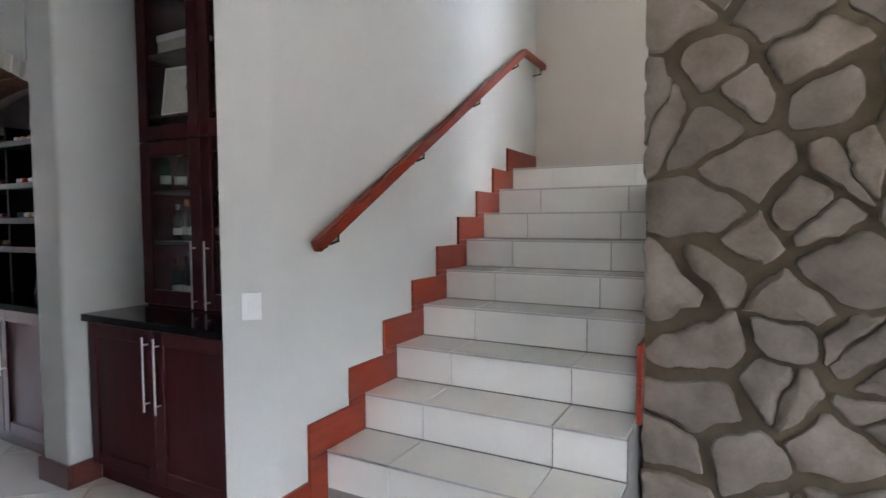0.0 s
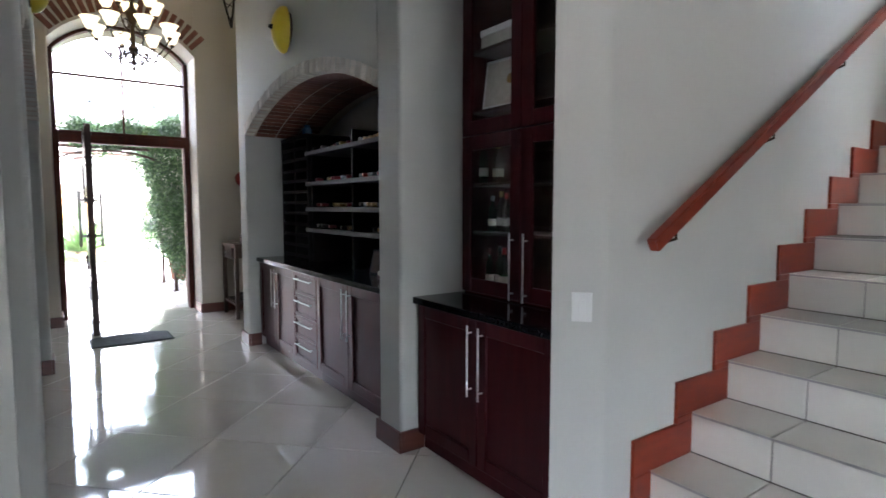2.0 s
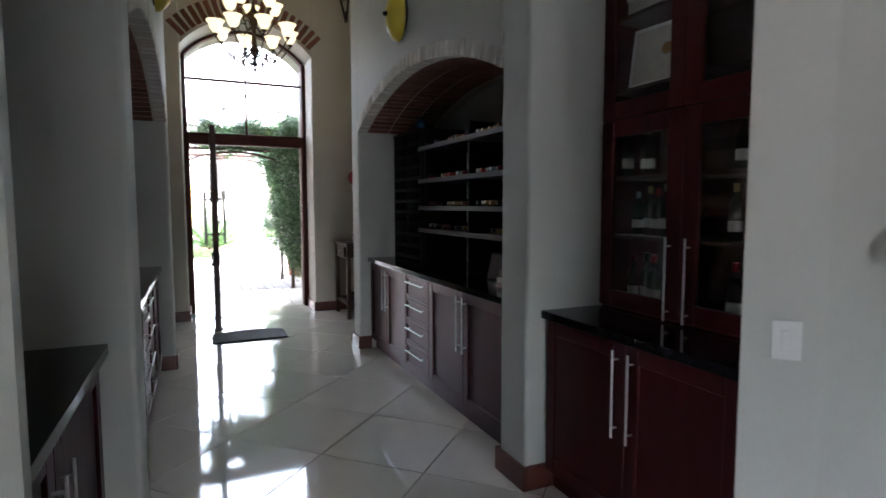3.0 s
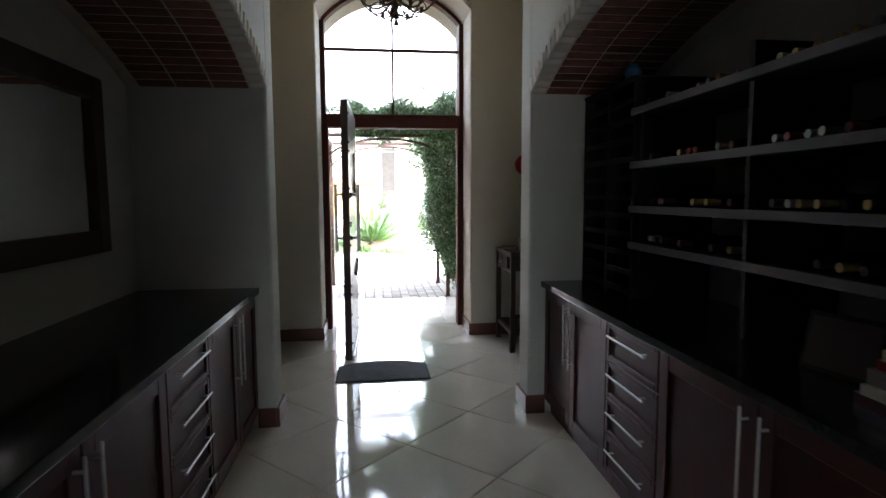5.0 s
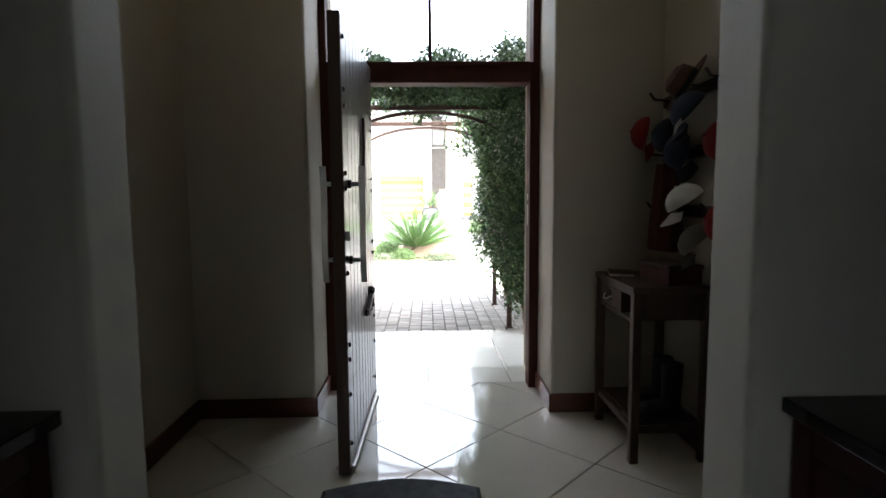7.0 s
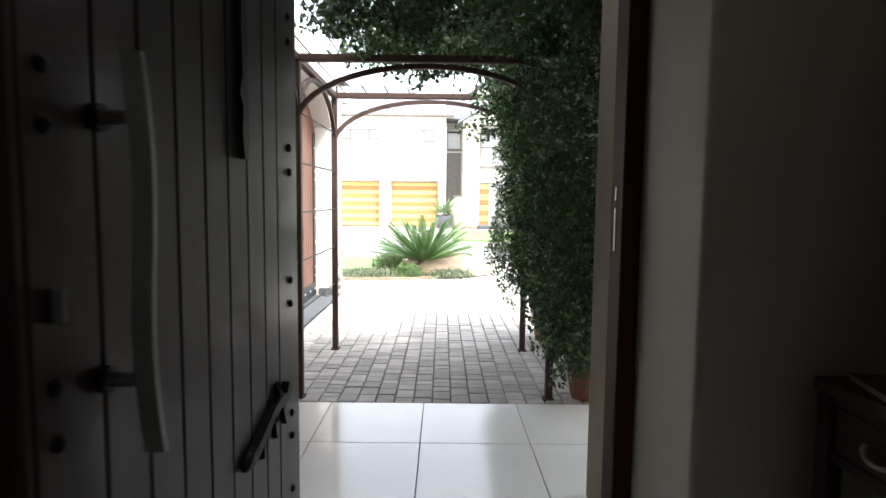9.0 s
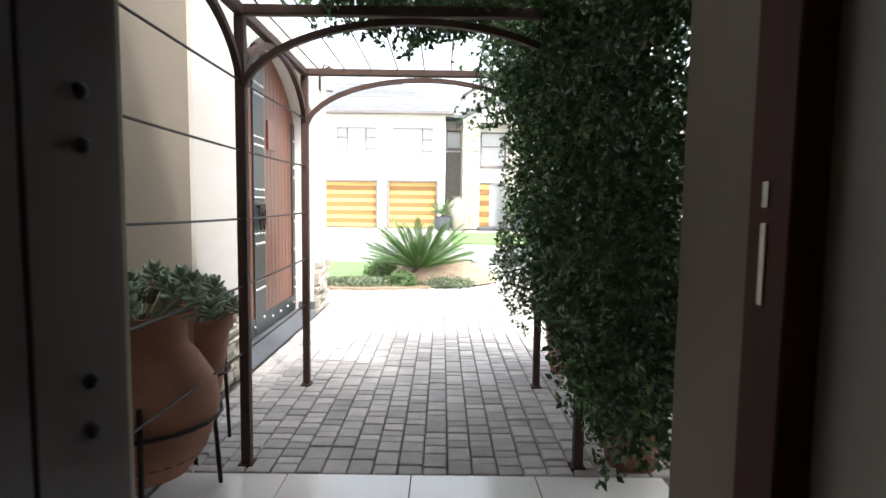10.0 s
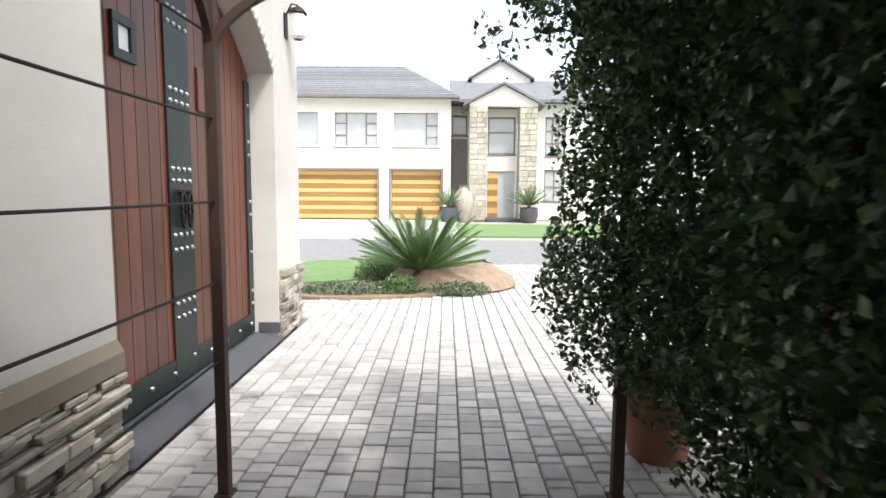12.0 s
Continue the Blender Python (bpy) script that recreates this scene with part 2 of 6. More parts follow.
structure("floor", bm_prism([(-9.1, LB - 0.1), (X0 - 0.05, LB - 0.1), (X0 - 0.05, -6.1), (6.1, -6.1), (6.1, 2.9), (X0, 2.9), (X0, RB + 0.1), (-9.1, RB + 0.1)], 2, -0.2, -0.012), GROUT, "grey grout bed under the polished floor tiles", "floor")
structure("ceiling", bm_box((-9.42, -6.2, TOP), (6.2, 5.75, TOP + 0.2)), CEIL, "plain white ceiling high above the hall", "ceiling")


def arc_points(xa, xb, spring, apex, n=24):
    half, rise = abs(xb - xa) / 2, apex - spring
    rad = (half * half + rise * rise) / (2 * rise)
    mid, cz = (xa + xb) / 2, apex - rad
    a = math.asin(half / rad)
    return [(mid + rad * math.sin(-a + 2 * a * k / n) * (1 if xb > xa else -1), cz + rad * math.cos(-a + 2 * a * k / n)) for k in range(n + 1)], mid, cz, rad, a


def wall_block(name, lo, hi, label, bevel_edges=(), mat=None):
    bm = bm_box(lo, hi)
    if bevel_edges:
        es = [e for e in bm.edges if abs(e.verts[0].co.z - e.verts[1].co.z) > 0.5
              and any(abs(e.verts[0].co.x - x) < 1e-3 and abs(e.verts[0].co.y - y) < 1e-3 for x, y in bevel_edges)]
        bmesh.ops.bevel(bm, geom=es, offset=0.022, segments=5, affect="EDGES", profile=0.5)
    return structure(name, bm, mat or PLASTER, label, "wall")


# passage walls, right side: stair wall, pillars, arched header, niche backs
structure("wall_stair_west", bm_prism([(X1, 1.675), (X0 - 0.006, 1.829), (X0, 1.843), (X0, 5.45), (X1, 5.45)], 2, 0, TOP), PLASTER, "smooth white plastered wall with a chamfered corner beside the stairs", "wall", True)
for side, y0, y1, word, xa, xb, xn, yl in ((1, RW, RB, "east", X2, X3, X1, LOBBY_R), (-1, LW, LB, "west", X2L, X3L, XL, LOBBY_L)):
    lo, hi = min(y0, y1), max(y0, y1)
    back = (y1, y1 + 0.2) if side > 0 else (y1 - 0.2, y1)
    wall_block("wall_pillar_" + word, (xb, lo, 0), (xa, hi, TOP), "white plastered pillar between a cabinet niche and an arched niche", [(xa, y0), (xb, y0)])
    wall_block("wall_pier_" + word, (X5, lo, 0), (X4, hi, TOP), "white plastered pier at the mouth of the entrance lobby", [(X4, y0), (X5, y0)])
    wall_block("wall_cabinet_header_" + word, (xa, lo, 2.85), (xn, hi, TOP), "white plastered wall above the built-in cabinet")
    wall_block("wall_back_" + word, (X5, back[0], 0), (xn, back[1], TOP), "white plastered back wall of the niches")
    wall_block("wall_lobby_" + word, (FRONT_IN, min(yl, back[0], back[1]), 0), (X5, max(yl, back[0], back[1]), TOP), "cream plastered side wall of the entrance lobby", mat=PLASTER_WARM)
    pts, mid, cz, rad, ang = arc_points(X4, xb, ARCH_SPRING, ARCH_APEX)
    outline = [(X4, TOP), *pts, (xb, TOP)]
    structure("wall_arch_" + word, bm_prism(outline, 1, lo, hi), PLASTER, "white plastered wall over the segmental brick arch", "wall", True)
structure("wall_stub_west", bm_prism([(XL, LB - 0.2), (XL, LW), (XL + 0.035, LW), (XL + 0.08, LW - 0.045), (XL + 0.08, LB - 0.2)], 2, 0, TOP), PLASTER, "white plastered end of the passage wall", "wall", True)
wall_block("wall_living_west", (XL - 0.1, -6.2, 0), (XL + 0.08, LB - 0.2, TOP), "plain white plastered wall of the living room")

# front wall with the tall arched entrance opening
DOOR_A, DOOR_B = -0.02, 1.585
pts, f_mid, f_cz, f_rad, f_ang = arc_points(DOOR_A, DOOR_B, 3.47, 3.85)
XM = -9.14  # the frame stands between the inner and the outer leaf of the wall
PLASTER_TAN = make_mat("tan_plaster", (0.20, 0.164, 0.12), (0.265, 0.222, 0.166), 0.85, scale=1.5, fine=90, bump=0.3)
wall_block("wall_front_west", (XM, -1.145, 0), (FRONT_IN, DOOR_A, TOP), "cream plastered front wall beside the entrance door", [(FRONT_IN, DOOR_A)], PLASTER_WARM)
wall_block("wall_front_east", (XM, DOOR_B, 0), (FRONT_IN, 8.0, TOP), "cream plastered front wall beside the entrance door", [(FRONT_IN, DOOR_B)], PLASTER_WARM)
structure("wall_front_arch", bm_prism([(DOOR_A, TOP), *pts, (DOOR_B, TOP)], 0, XM, FRONT_IN), PLASTER_WARM, "cream plastered front wall over the arched fanlight", "wall", True)
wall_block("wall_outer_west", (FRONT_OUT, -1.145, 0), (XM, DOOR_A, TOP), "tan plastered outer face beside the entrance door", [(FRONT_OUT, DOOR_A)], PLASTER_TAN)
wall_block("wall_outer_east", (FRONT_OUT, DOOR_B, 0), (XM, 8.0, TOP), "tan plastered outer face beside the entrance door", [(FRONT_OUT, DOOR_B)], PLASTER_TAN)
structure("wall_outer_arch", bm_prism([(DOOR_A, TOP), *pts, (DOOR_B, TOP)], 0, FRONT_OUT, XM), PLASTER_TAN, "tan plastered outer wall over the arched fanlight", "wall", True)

# stairwell and living room
wall_block("wall_stair_back", (X1, 5.45, 0), (0.1, 5.75, TOP), "cream plastered wall behind the stair landing", mat=PLASTER_WARM)
wall_block("wall_stair_back_low", (0.1, 5.45, 0), (1.8, 5.75, 3.4), "cream plastered wall under the unseen stairwell opening", mat=PLASTER_WARM)
wall_block("wall_stair_back_east", (1.8, 5.45, 0), (3.0, 5.75, TOP), "cream plastered wall of the stairwell", mat=PLASTER_WARM)
wall_block("wall_stair_back_top", (0.1, 5.45, 4.75), (1.8, 5.75, TOP), "cream plastered wall over the unseen stairwell opening", mat=PLASTER_WARM)
wall_block("wall_stair_east", (3.0, 3.02, 0), (3.2, 5.75, TOP), "cream plastered wall of the stairwell", mat=PLASTER_WARM)
wall_block("wall_stair_spine", (-0.37, 3.02, 0), (-0.15, 4.75, TOP), "plain plastered spine wall between the stair flights")
structure("floor_landing", bm_box((X0, 4.80, 1.62), (3.0, 5.45, 1.89)), STAIR_TILE, "tiled stair landing at the half turn", "floor")
wall_block("wall_stone_core", (-0.375, 2.76, 0), (6.0, 3.02, TOP), "brown mortar bed of the fieldstone wall", mat=STONE_MORTAR)
# unseen walls; their openings are assumed, sized and placed to set the indoor light
for nm, lo, hi in (("wall_living_south_a", (XL + 0.08, -6.2, 0), (1.0, -6.0, TOP)), ("wall_living_south_b", (3.2, -6.2, 0), (6.2, -6.0, TOP)),
                   ("wall_living_south_top", (1.0, -6.2, 2.2), (3.2, -6.0, TOP)), ("wall_living_south_low", (1.0, -6.2, 0), (3.2, -6.0, 0.9)),
                   ("wall_living_east_a", (6.0, -6.2, 0), (6.2, -0.9, TOP)), ("wall_living_east_b", (6.0, 1.2, 0), (6.2, 3.02, TOP)),
                   ("wall_living_east_top", (6.0, -0.9, 2.2), (6.2, 1.2, TOP)), ("wall_living_east_low", (6.0, -0.9, 0), (6.2, 1.2, 0.9))):
    wall_block(nm, lo, hi, "plain white plastered living room wall")

# outside ground
GROUND = make_mat("sandy_ground", (0.30, 0.27, 0.23), (0.40, 0.36, 0.31), 0.95, scale=3, fine=80, bump=0.4)
ASPHALT = make_mat("asphalt", (0.17, 0.17, 0.17), (0.25, 0.248, 0.245), 0.9, scale=6, fine=200, bump=0.4)
GRASS = make_mat("lawn", (0.10, 0.17, 0.055), (0.16, 0.25, 0.095), 0.9, scale=5, fine=150, bump=0.8)
PAVER = make_mat("concrete_paver", (0.34, 0.322, 0.302), (0.51, 0.488, 0.46), 0.85, scale=9, fine=120, bump=0.5, vary=0.2)
PAVE_JOINT = make_mat("joint_sand", (0.13, 0.115, 0.10), (0.19, 0.17, 0.15), 0.95, scale=20, bump=0.4)
PLASTER_OUT = make_mat("exterior_plaster", (0.51, 0.478, 0.435), (0.64, 0.608, 0.562), 0.8, scale=1.2, fine=40, bump=0.5, stretch=(0.6, 0.6, 2.2))
structure("ground", bm_box((-400, -300, -0.6), (300, 300, -0.06)), GROUND, "bare sandy ground around the houses", "ground")
structure("pavement", bm_box((-21.0, -12, -0.3), (-9.1, 12, -0.03)), PAVE_JOINT, "sanded bed under the paved courtyard", "pavement")
structure("road", bm_box((-27.4, -90, -0.3), (-21.0, 90, -0.035)), ASPHALT, "grey asphalt road in front of the neighbour's house", "road")
structure("driveway", bm_box((-40.9, -14, -0.3), (-27.4, 1.3, -0.028)), PAVER, "pale paved driveway before the garage doors", "driveway")
structure("lawn_strip", bm_box((-36.5, 1.3, -0.3), (-28.6, 30, 0.0)), GRASS, "bright green lawn before the neighbour's house", "lawn")

# gatehouse wing along the left of the courtyard
GY = -0.76
wall_block("wall_gate_near", (-10.60, GY - 0.5, 0), (FRONT_OUT, GY, 3.4), "plastered courtyard wall next to the house", mat=PLASTER_OUT)
# this stretch is coloured darker than the wall on both sides
wall_block("wall_gate_recess", (-11.67, GY - 0.62, 0), (-10.60, GY - 0.03, 3.4), "darker tan stretch set slightly back in the courtyard wall", mat=PLASTER_TAN)
wall_block("wall_gate_mid", (-12.46, GY - 0.5, 0), (-11.67, GY, 3.4), "white plastered courtyard wall beside the arched wooden gate", mat=PLASTER_OUT)
wall_block("wall_gate_far", (-15.85, GY - 0.5, 0), (-15.04, GY, 3.4), "white plastered pier past the arched wooden gate", mat=PLASTER_OUT)
g_pts, g_mid, g_cz, g_rad, g_ang = arc_points(-15.04, -12.46, 2.50, 3.06)
structure("wall_gate_arch", bm_prism([(-15.04, 3.4), *g_pts, (-12.46, 3.4)], 1, GY - 0.5, GY), PLASTER_OUT, "plastered wall over the arched wooden gate", "wall", True)
wall_block("wall_gate_back", (-15.85, GY - 4, 0), (FRONT_OUT, GY - 0.62, 3.4), "plain plastered mass of the gatehouse", mat=PLASTER_OUT)

# ---- stairs ----
RISE, GO, Y_FIRST, Z_FIRST, STEPS = 0.2055, 0.329, 2.164, 0.262, 9
SX0, SX1 = X0, -0.40


def stairs():
    st = thing("stairs", "straight flight of stairs clad in cream tiles", "stairs", kind="structure")
    out = [(Y_FIRST + 0.012, 0)]
    for k in range(STEPS):
        y, z = Y_FIRST + GO * k + 0.012, Z_FIRST + RISE * k - 0.012
        out += [(y, z), (y + GO, z)]
    out += [(Y_FIRST + GO * STEPS + 0.012, 0)]
    part("core", bm_prism(out, 0, SX0, SX1), GROUT, st)
    cuts = [SX0 + 0.004, -1.455, -0.745, SX1 - 0.004]
    for k in range(STEPS):
        y, z = Y_FIRST + GO * k, Z_FIRST + RISE * k
        for i, (a, b) in enumerate(zip(cuts, cuts[1:])):
            part("tread_tile", bm_box((a + 0.003, y - 0.006, z - 0.012), (b - 0.003, y + GO - 0.004, z), 0.002), STAIR_TILE, st)
            part("riser_tile", bm_box((a + 0.003, y, max(0.002, z - RISE + 0.004)), (b - 0.003, y + 0.012, z - 0.014), 0.002), STAIR_TILE, st)
        part("nosing", bm_box((SX0 + 0.004, y - 0.010, z - 0.013), (SX1 - 0.004, y - 0.0065, z - 0.003)), STEEL, st)
    return st


stairs()


def stepped_skirting(x_face, thick, label, y_min=0.0):
    """Skirting cut in steps: one upright and one level board to each tread."""
    sk = thing("stair_skirting", label, "skirting board", kind="structure")
    h = 0.172
    a, b = (x_face, x_face + thick) if thick > 0 else (x_face + thick, x_face)
    for k in range(STEPS):
        y, z = Y_FIRST + GO * k, Z_FIRST + RISE * k
        if y + GO < y_min + 0.02:
            continue
        if k < STEPS - 1:
            part("level_board", bm_box((a, max(y_min, y - 0.14), z + 0.001), (b, y + GO - 0.006, z + h), 0.003), WOOD_RED, sk)
        if y - 0.05 < y_min:
            continue
        part("upright_board", bm_box((a, y - 0.14, max(0.0, z - RISE + h + 0.001) if k else 0.0), (b + 0.0005, y - 0.007, z), 0.003), WOOD_RED, sk)
    part("end_board", bm_box((a, Y_FIRST + GO * (STEPS - 1) - 0.14, Z_FIRST + RISE * (STEPS - 1) + 0.001), (b, 5.44, Z_FIRST + RISE * (STEPS - 1) + 0.172), 0.003), WOOD_RED, sk)
    return sk


stepped_skirting(X0, 0.018, "stepped red-brown wooden skirting along the stairs")
stepped_skirting(-0.372, -0.027, "stepped red-brown wooden skirting beside the stone wall", 2.68)


def baseboard(name, a, b, normal, h=0.13, t=0.02):
    """A skirting board from a to b (x, y) standing off a wall face along its normal."""
    (ax, ay), (bx, by) = a, b
    nx, ny = normal
    lo = (min(ax, bx, ax + nx * t, bx + nx * t), min(ay, by, ay + ny * t, by + ny * t), 0.0)
    hi = (max(ax, bx, ax + nx * t, bx + nx * t), max(ay, by, ay + ny * t, by + ny * t), h)
    bm = bm_box(lo, hi, 0.006, 2)
    return structure(name, bm, WOOD_BASE, "dark red-brown wooden baseboard along the wall", "baseboard")


for s, yw, yl, xa, xb in ((1, RW, LOBBY_R, X2, X3), (-1, LW, LOBBY_L, X2L, X3L)):
    n = (0, -s)
    baseboard("baseboard", (xb - 0.02, yw), (xa + 0.02, yw), n)
    baseboard("baseboard", (xa, yw), (xa, yw + s * 0.16), (1, 0))
    baseboard("baseboard", (xb, yw), (xb, yw + s * 0.12), (-1, 0))
    baseboard("baseboard", (X5 - 0.02, yw), (X4 + 0.02, yw), n)
    baseboard("baseboard", (X4, yw), (X4, yw + s * 0.12), (1, 0))
    baseboard("baseboard", (X5, yw), (X5, yl), (-1, 0))
    baseboard("baseboard", (X5 - 0.02, yl), (FRONT_IN, yl), n)
baseboard("baseboard", (FRONT_IN, LOBBY_L), (FRONT_IN, DOOR_A), (1, 0))
baseboard("baseboard", (FRONT_IN, DOOR_B), (FRONT_IN, LOBBY_R), (1, 0))
baseboard("baseboard", (FRONT_IN + 0.02, DOOR_A), (-8.955, DOOR_A), (0, 1))
baseboard("baseboard", (FRONT_IN + 0.02, DOOR_B), (-8.955, DOOR_B), (0, -1))
structure("baseboard", bm_prism([(X1, 1.655), (X1, 1.674), (X0 - 0.001, 1.835), (X0 - 0.001, 2.022), (X0 + 0.018, 2.022), (X0 + 0.018, 1.828)], 2, 0.0, 0.15), WOOD_RED, "red-brown wooden baseboard round the chamfered corner", "baseboard")
baseboard("baseboard", (XL - 0.02, LW), (XL + 0.035, LW), (0, 1))
baseboard("baseboard", (XL + 0.08, LW - 0.05), (XL + 0.08, -5.9), (1, 0))

# ---- brick arches of the niches ----
BRICK_ME = mesh_of("brick", bm_box((-0.034, -0.105, -0.012), (0.034, 0.105, 0.012), 0.004), BRICK)
FACE_ME = mesh_of("face_brick", bm_box((-0.031, -0.05, -0.05), (0.031, 0.05, 0.05), 0.006), BRICK_PALE)


def niche_vault(side, y0, y1, xb, word):
    pts, mid, cz, rad, ang = arc_points(X4, xb, ARCH_SPRING, ARCH_APEX)
    n = int(2 * ang * rad / 0.078)
    bed = structure("vault_bed_" + word, bm_prism([(mid + (rad + d) * math.sin(a), cz + (rad + d) * math.cos(a)) for d, row in ((-0.019, range(25)), (0.012, range(24, -1, -1))) for a in (-ang * 0.998 + 2 * 0.998 * ang * k / 24 for k in row)], 1, min(y0, y1) + 0.004, max(y0, y1) - 0.004), MORTAR, "mortar bed of the brick vault", "vault", True)
    for i in range(n):
        a = -ang + 2 * ang * (i + 0.5) / n
        c = Matrix.Translation((mid + (rad - 0.012) * math.sin(a), 0, cz + (rad - 0.012) * math.cos(a))) @ Matrix.Rotation(a, 4, "Y")
        for j in range(4):
            y = y0 + side * (0.10 + 0.107 + 0.218 * j)
            if abs(y - y0) + 0.1 > abs(y1 - y0):
                continue
            shared("brick", BRICK_ME, bed, Matrix.Translation((0, y, 0)) @ c)
        c2 = Matrix.Translation((mid + (rad + 0.03) * math.sin(a), y0 + side * 0.043, cz + (rad + 0.03) * math.cos(a))) @ Matrix.Rotation(a, 4, "Y")
        shared("face_brick", FACE_ME, bed, c2)


niche_vault(1, RW, RB, X3, "east")
niche_vault(-1, LW, LB, X3L, "west")

# brick arch over the fanlight, standing a little proud of the inner wall
ring = structure("trim_brick_arch", bm_prism([(f_mid + (f_rad + d) * math.sin(a), f_cz + (f_rad + d) * math.cos(a)) for d, row in ((0.03, range(25)), (0.275, range(24, -1, -1))) for a in (-0.80 + 1.6 * k / 24 for k in row)], 0, FRONT_IN - 0.01, FRONT_IN + 0.006), PLASTER_WARM, "pale mortar ring of the brick arch over the fanlight", "arch", True)
RING_ME = mesh_of("arch_brick", bm_box((-0.016, -0.031, -0.118), (0.016, 0.031, 0.118), 0.005), BRICK)
for i in range(21):
    a = -0.78 + 1.56 * i / 20
    shared("arch_brick", RING_ME, ring, Matrix.Translation((FRONT_IN + 0.004, f_mid + (f_rad + 0.152) * math.sin(a), f_cz + (f_rad + 0.152) * math.cos(a))) @ Matrix.Rotation(-a, 4, "X"))

# ---- fieldstone wall ----


def stone_wall():
    """Flat field stones set in a mortar face: cells of a jittered grid, drawn in, rounded and domed."""
    core = bpy.data.objects["wall_stone_core"]
    rng = random.Random(11)
    x_lo, x_hi, z_lo, z_hi, cw, ch = -0.375, 2.2, 0.0, 3.9, 0.27, 0.25
    seeds = {}
    nx, nz = int((x_hi - x_lo) / cw) + 1, int((z_hi - z_lo) / ch) + 1
    for i in range(-1, nx + 1):
        for k in range(-1, nz + 1):
            seeds[i, k] = (x_lo + (i + 0.5 + (0.5 * (k % 2) - 0.25) + rng.uniform(-0.42, 0.42)) * cw, z_lo + (k + 0.5 + rng.uniform(-0.42, 0.42)) * ch)
    for key in [q for q in seeds if rng.random() < 0.17]:
        del seeds[key]
    for (i, k), (sx, sz) in list(seeds.items()):
        poly = [(x_lo - 0.012, sz - 0.5), (sx + 0.5, sz - 0.5), (sx + 0.5, sz + 0.5), (x_lo - 0.012, sz + 0.5)]
        if sx < x_lo + 0.02:
            continue
        for (p, q), (ox, oz) in seeds.items():
            if (p, q) == (i, k) or abs(p - i) > 3 or abs(q - k) > 3 or ox < x_lo + 0.02:
                continue
            mx, mz, dx, dz = (sx + ox) / 2, (sz + oz) / 2, ox - sx, oz - sz
            d = math.hypot(dx, dz)
            gap = 0.017 + 0.010 * math.sin(mx * 23 + mz * 31)
            mx, mz = mx - dx / d * gap, mz - dz / d * gap
            out = []
            for u, v in zip(poly, poly[1:] + poly[:1]):
                fu, fv = (u[0] - mx) * dx + (u[1] - mz) * dz, (v[0] - mx) * dx + (v[1] - mz) * dz
                if fu <= 0:
                    out.append(u)
                if fu * fv < 0:
                    t = fu / (fu - fv)
                    out.append((u[0] + (v[0] - u[0]) * t, u[1] + (v[1] - u[1]) * t))
            poly = out
            if len(poly) < 3:
                break
        if len(poly) < 3:
            continue
        # some stones are cracked in two
        pieces = [poly]
        if rng.random() < 0.3:
            cx, cz = sum(p[0] for p in poly) / len(poly), sum(p[1] for p in poly) / len(poly)
            w = rng.uniform(0, math.pi)
            ux, uz = math.cos(w), math.sin(w)
            pieces = []
            for sg in (1, -1):
                out = []
                for u, v in zip(poly, poly[1:] + poly[:1]):
                    fu, fv = sg * ((u[0] - cx) * ux + (u[1] - cz) * uz) - 0.0035, sg * ((v[0] - cx) * ux + (v[1] - cz) * uz) - 0.0035
                    if fu >= 0:
                        out.append(u)
                    if fu * fv < 0:
                        t = fu / (fu - fv)
                        out.append((u[0] + (v[0] - u[0]) * t, u[1] + (v[1] - u[1]) * t))
                pieces.append(out)
        round_off = rng.choice((0.94, 0.90, 0.85, 0.79))
        for poly in pieces:
            if len(poly) < 3:
                continue
            # fine steps along the outline, rounded corners, then a rough edge
            for rep in range(2):
                poly = [((a[0] * w + b[0] * (1 - w)), (a[1] * w + b[1] * (1 - w))) for a, b in zip(poly, poly[1:] + poly[:1]) for w in (round_off, 1 - round_off)]
            fine = []
            for a, b in zip(poly, poly[1:] + poly[:1]):
                m = max(1, int(math.hypot(b[0] - a[0], b[1] - a[1]) / 0.022))
                fine += [(a[0] + (b[0] - a[0]) * q / m, a[1] + (b[1] - a[1]) * q / m) for q in range(m)]
            poly = [(x + 0.034 * noise.noise((x * 8, z * 8, 3.1)) + 0.008 * noise.noise((x * 40, z * 40, 1.3)), z + 0.034 * noise.noise((x * 8, z * 8, 9.7)) + 0.008 * noise.noise((x * 40, z * 40, 5.3))) for x, z in fine]
            poly = [(max(x, x_lo - 0.014), z) for x, z in poly]
            cx, cz = sum(p[0] for p in poly) / len(poly), sum(p[1] for p in poly) / len(poly)
            tx, tz = rng.uniform(-0.06, 0.06), rng.uniform(-0.06, 0.06)
            bm = bmesh.new()
            rings = []
            for s, dep in ((1.0, 0.02), (0.985, -0.006), (0.94, -0.020), (0.78, -0.027), (0.4, -0.030)):
                rings.append([bm.verts.new((cx + (x - cx) * s, 2.76 + dep + tx * (x - cx) * s + tz * (z - cz) * s + 0.016 * noise.noise((x * 7 * s, z * 7 * s, i * 3.0 + k)), cz + (z - cz) * s)) for x, z in poly])
            n = len(poly)
            for a, b in zip(rings, rings[1:]):
                for j in range(n):
                    bm.faces.new((a[j], a[(j + 1) % n], b[(j + 1) % n], b[j]))
            bm.faces.new(rings[-1])
            part("stone", bm, STONE, core, smooth=True)


stone_wall()

# ---- handrail and switch ----


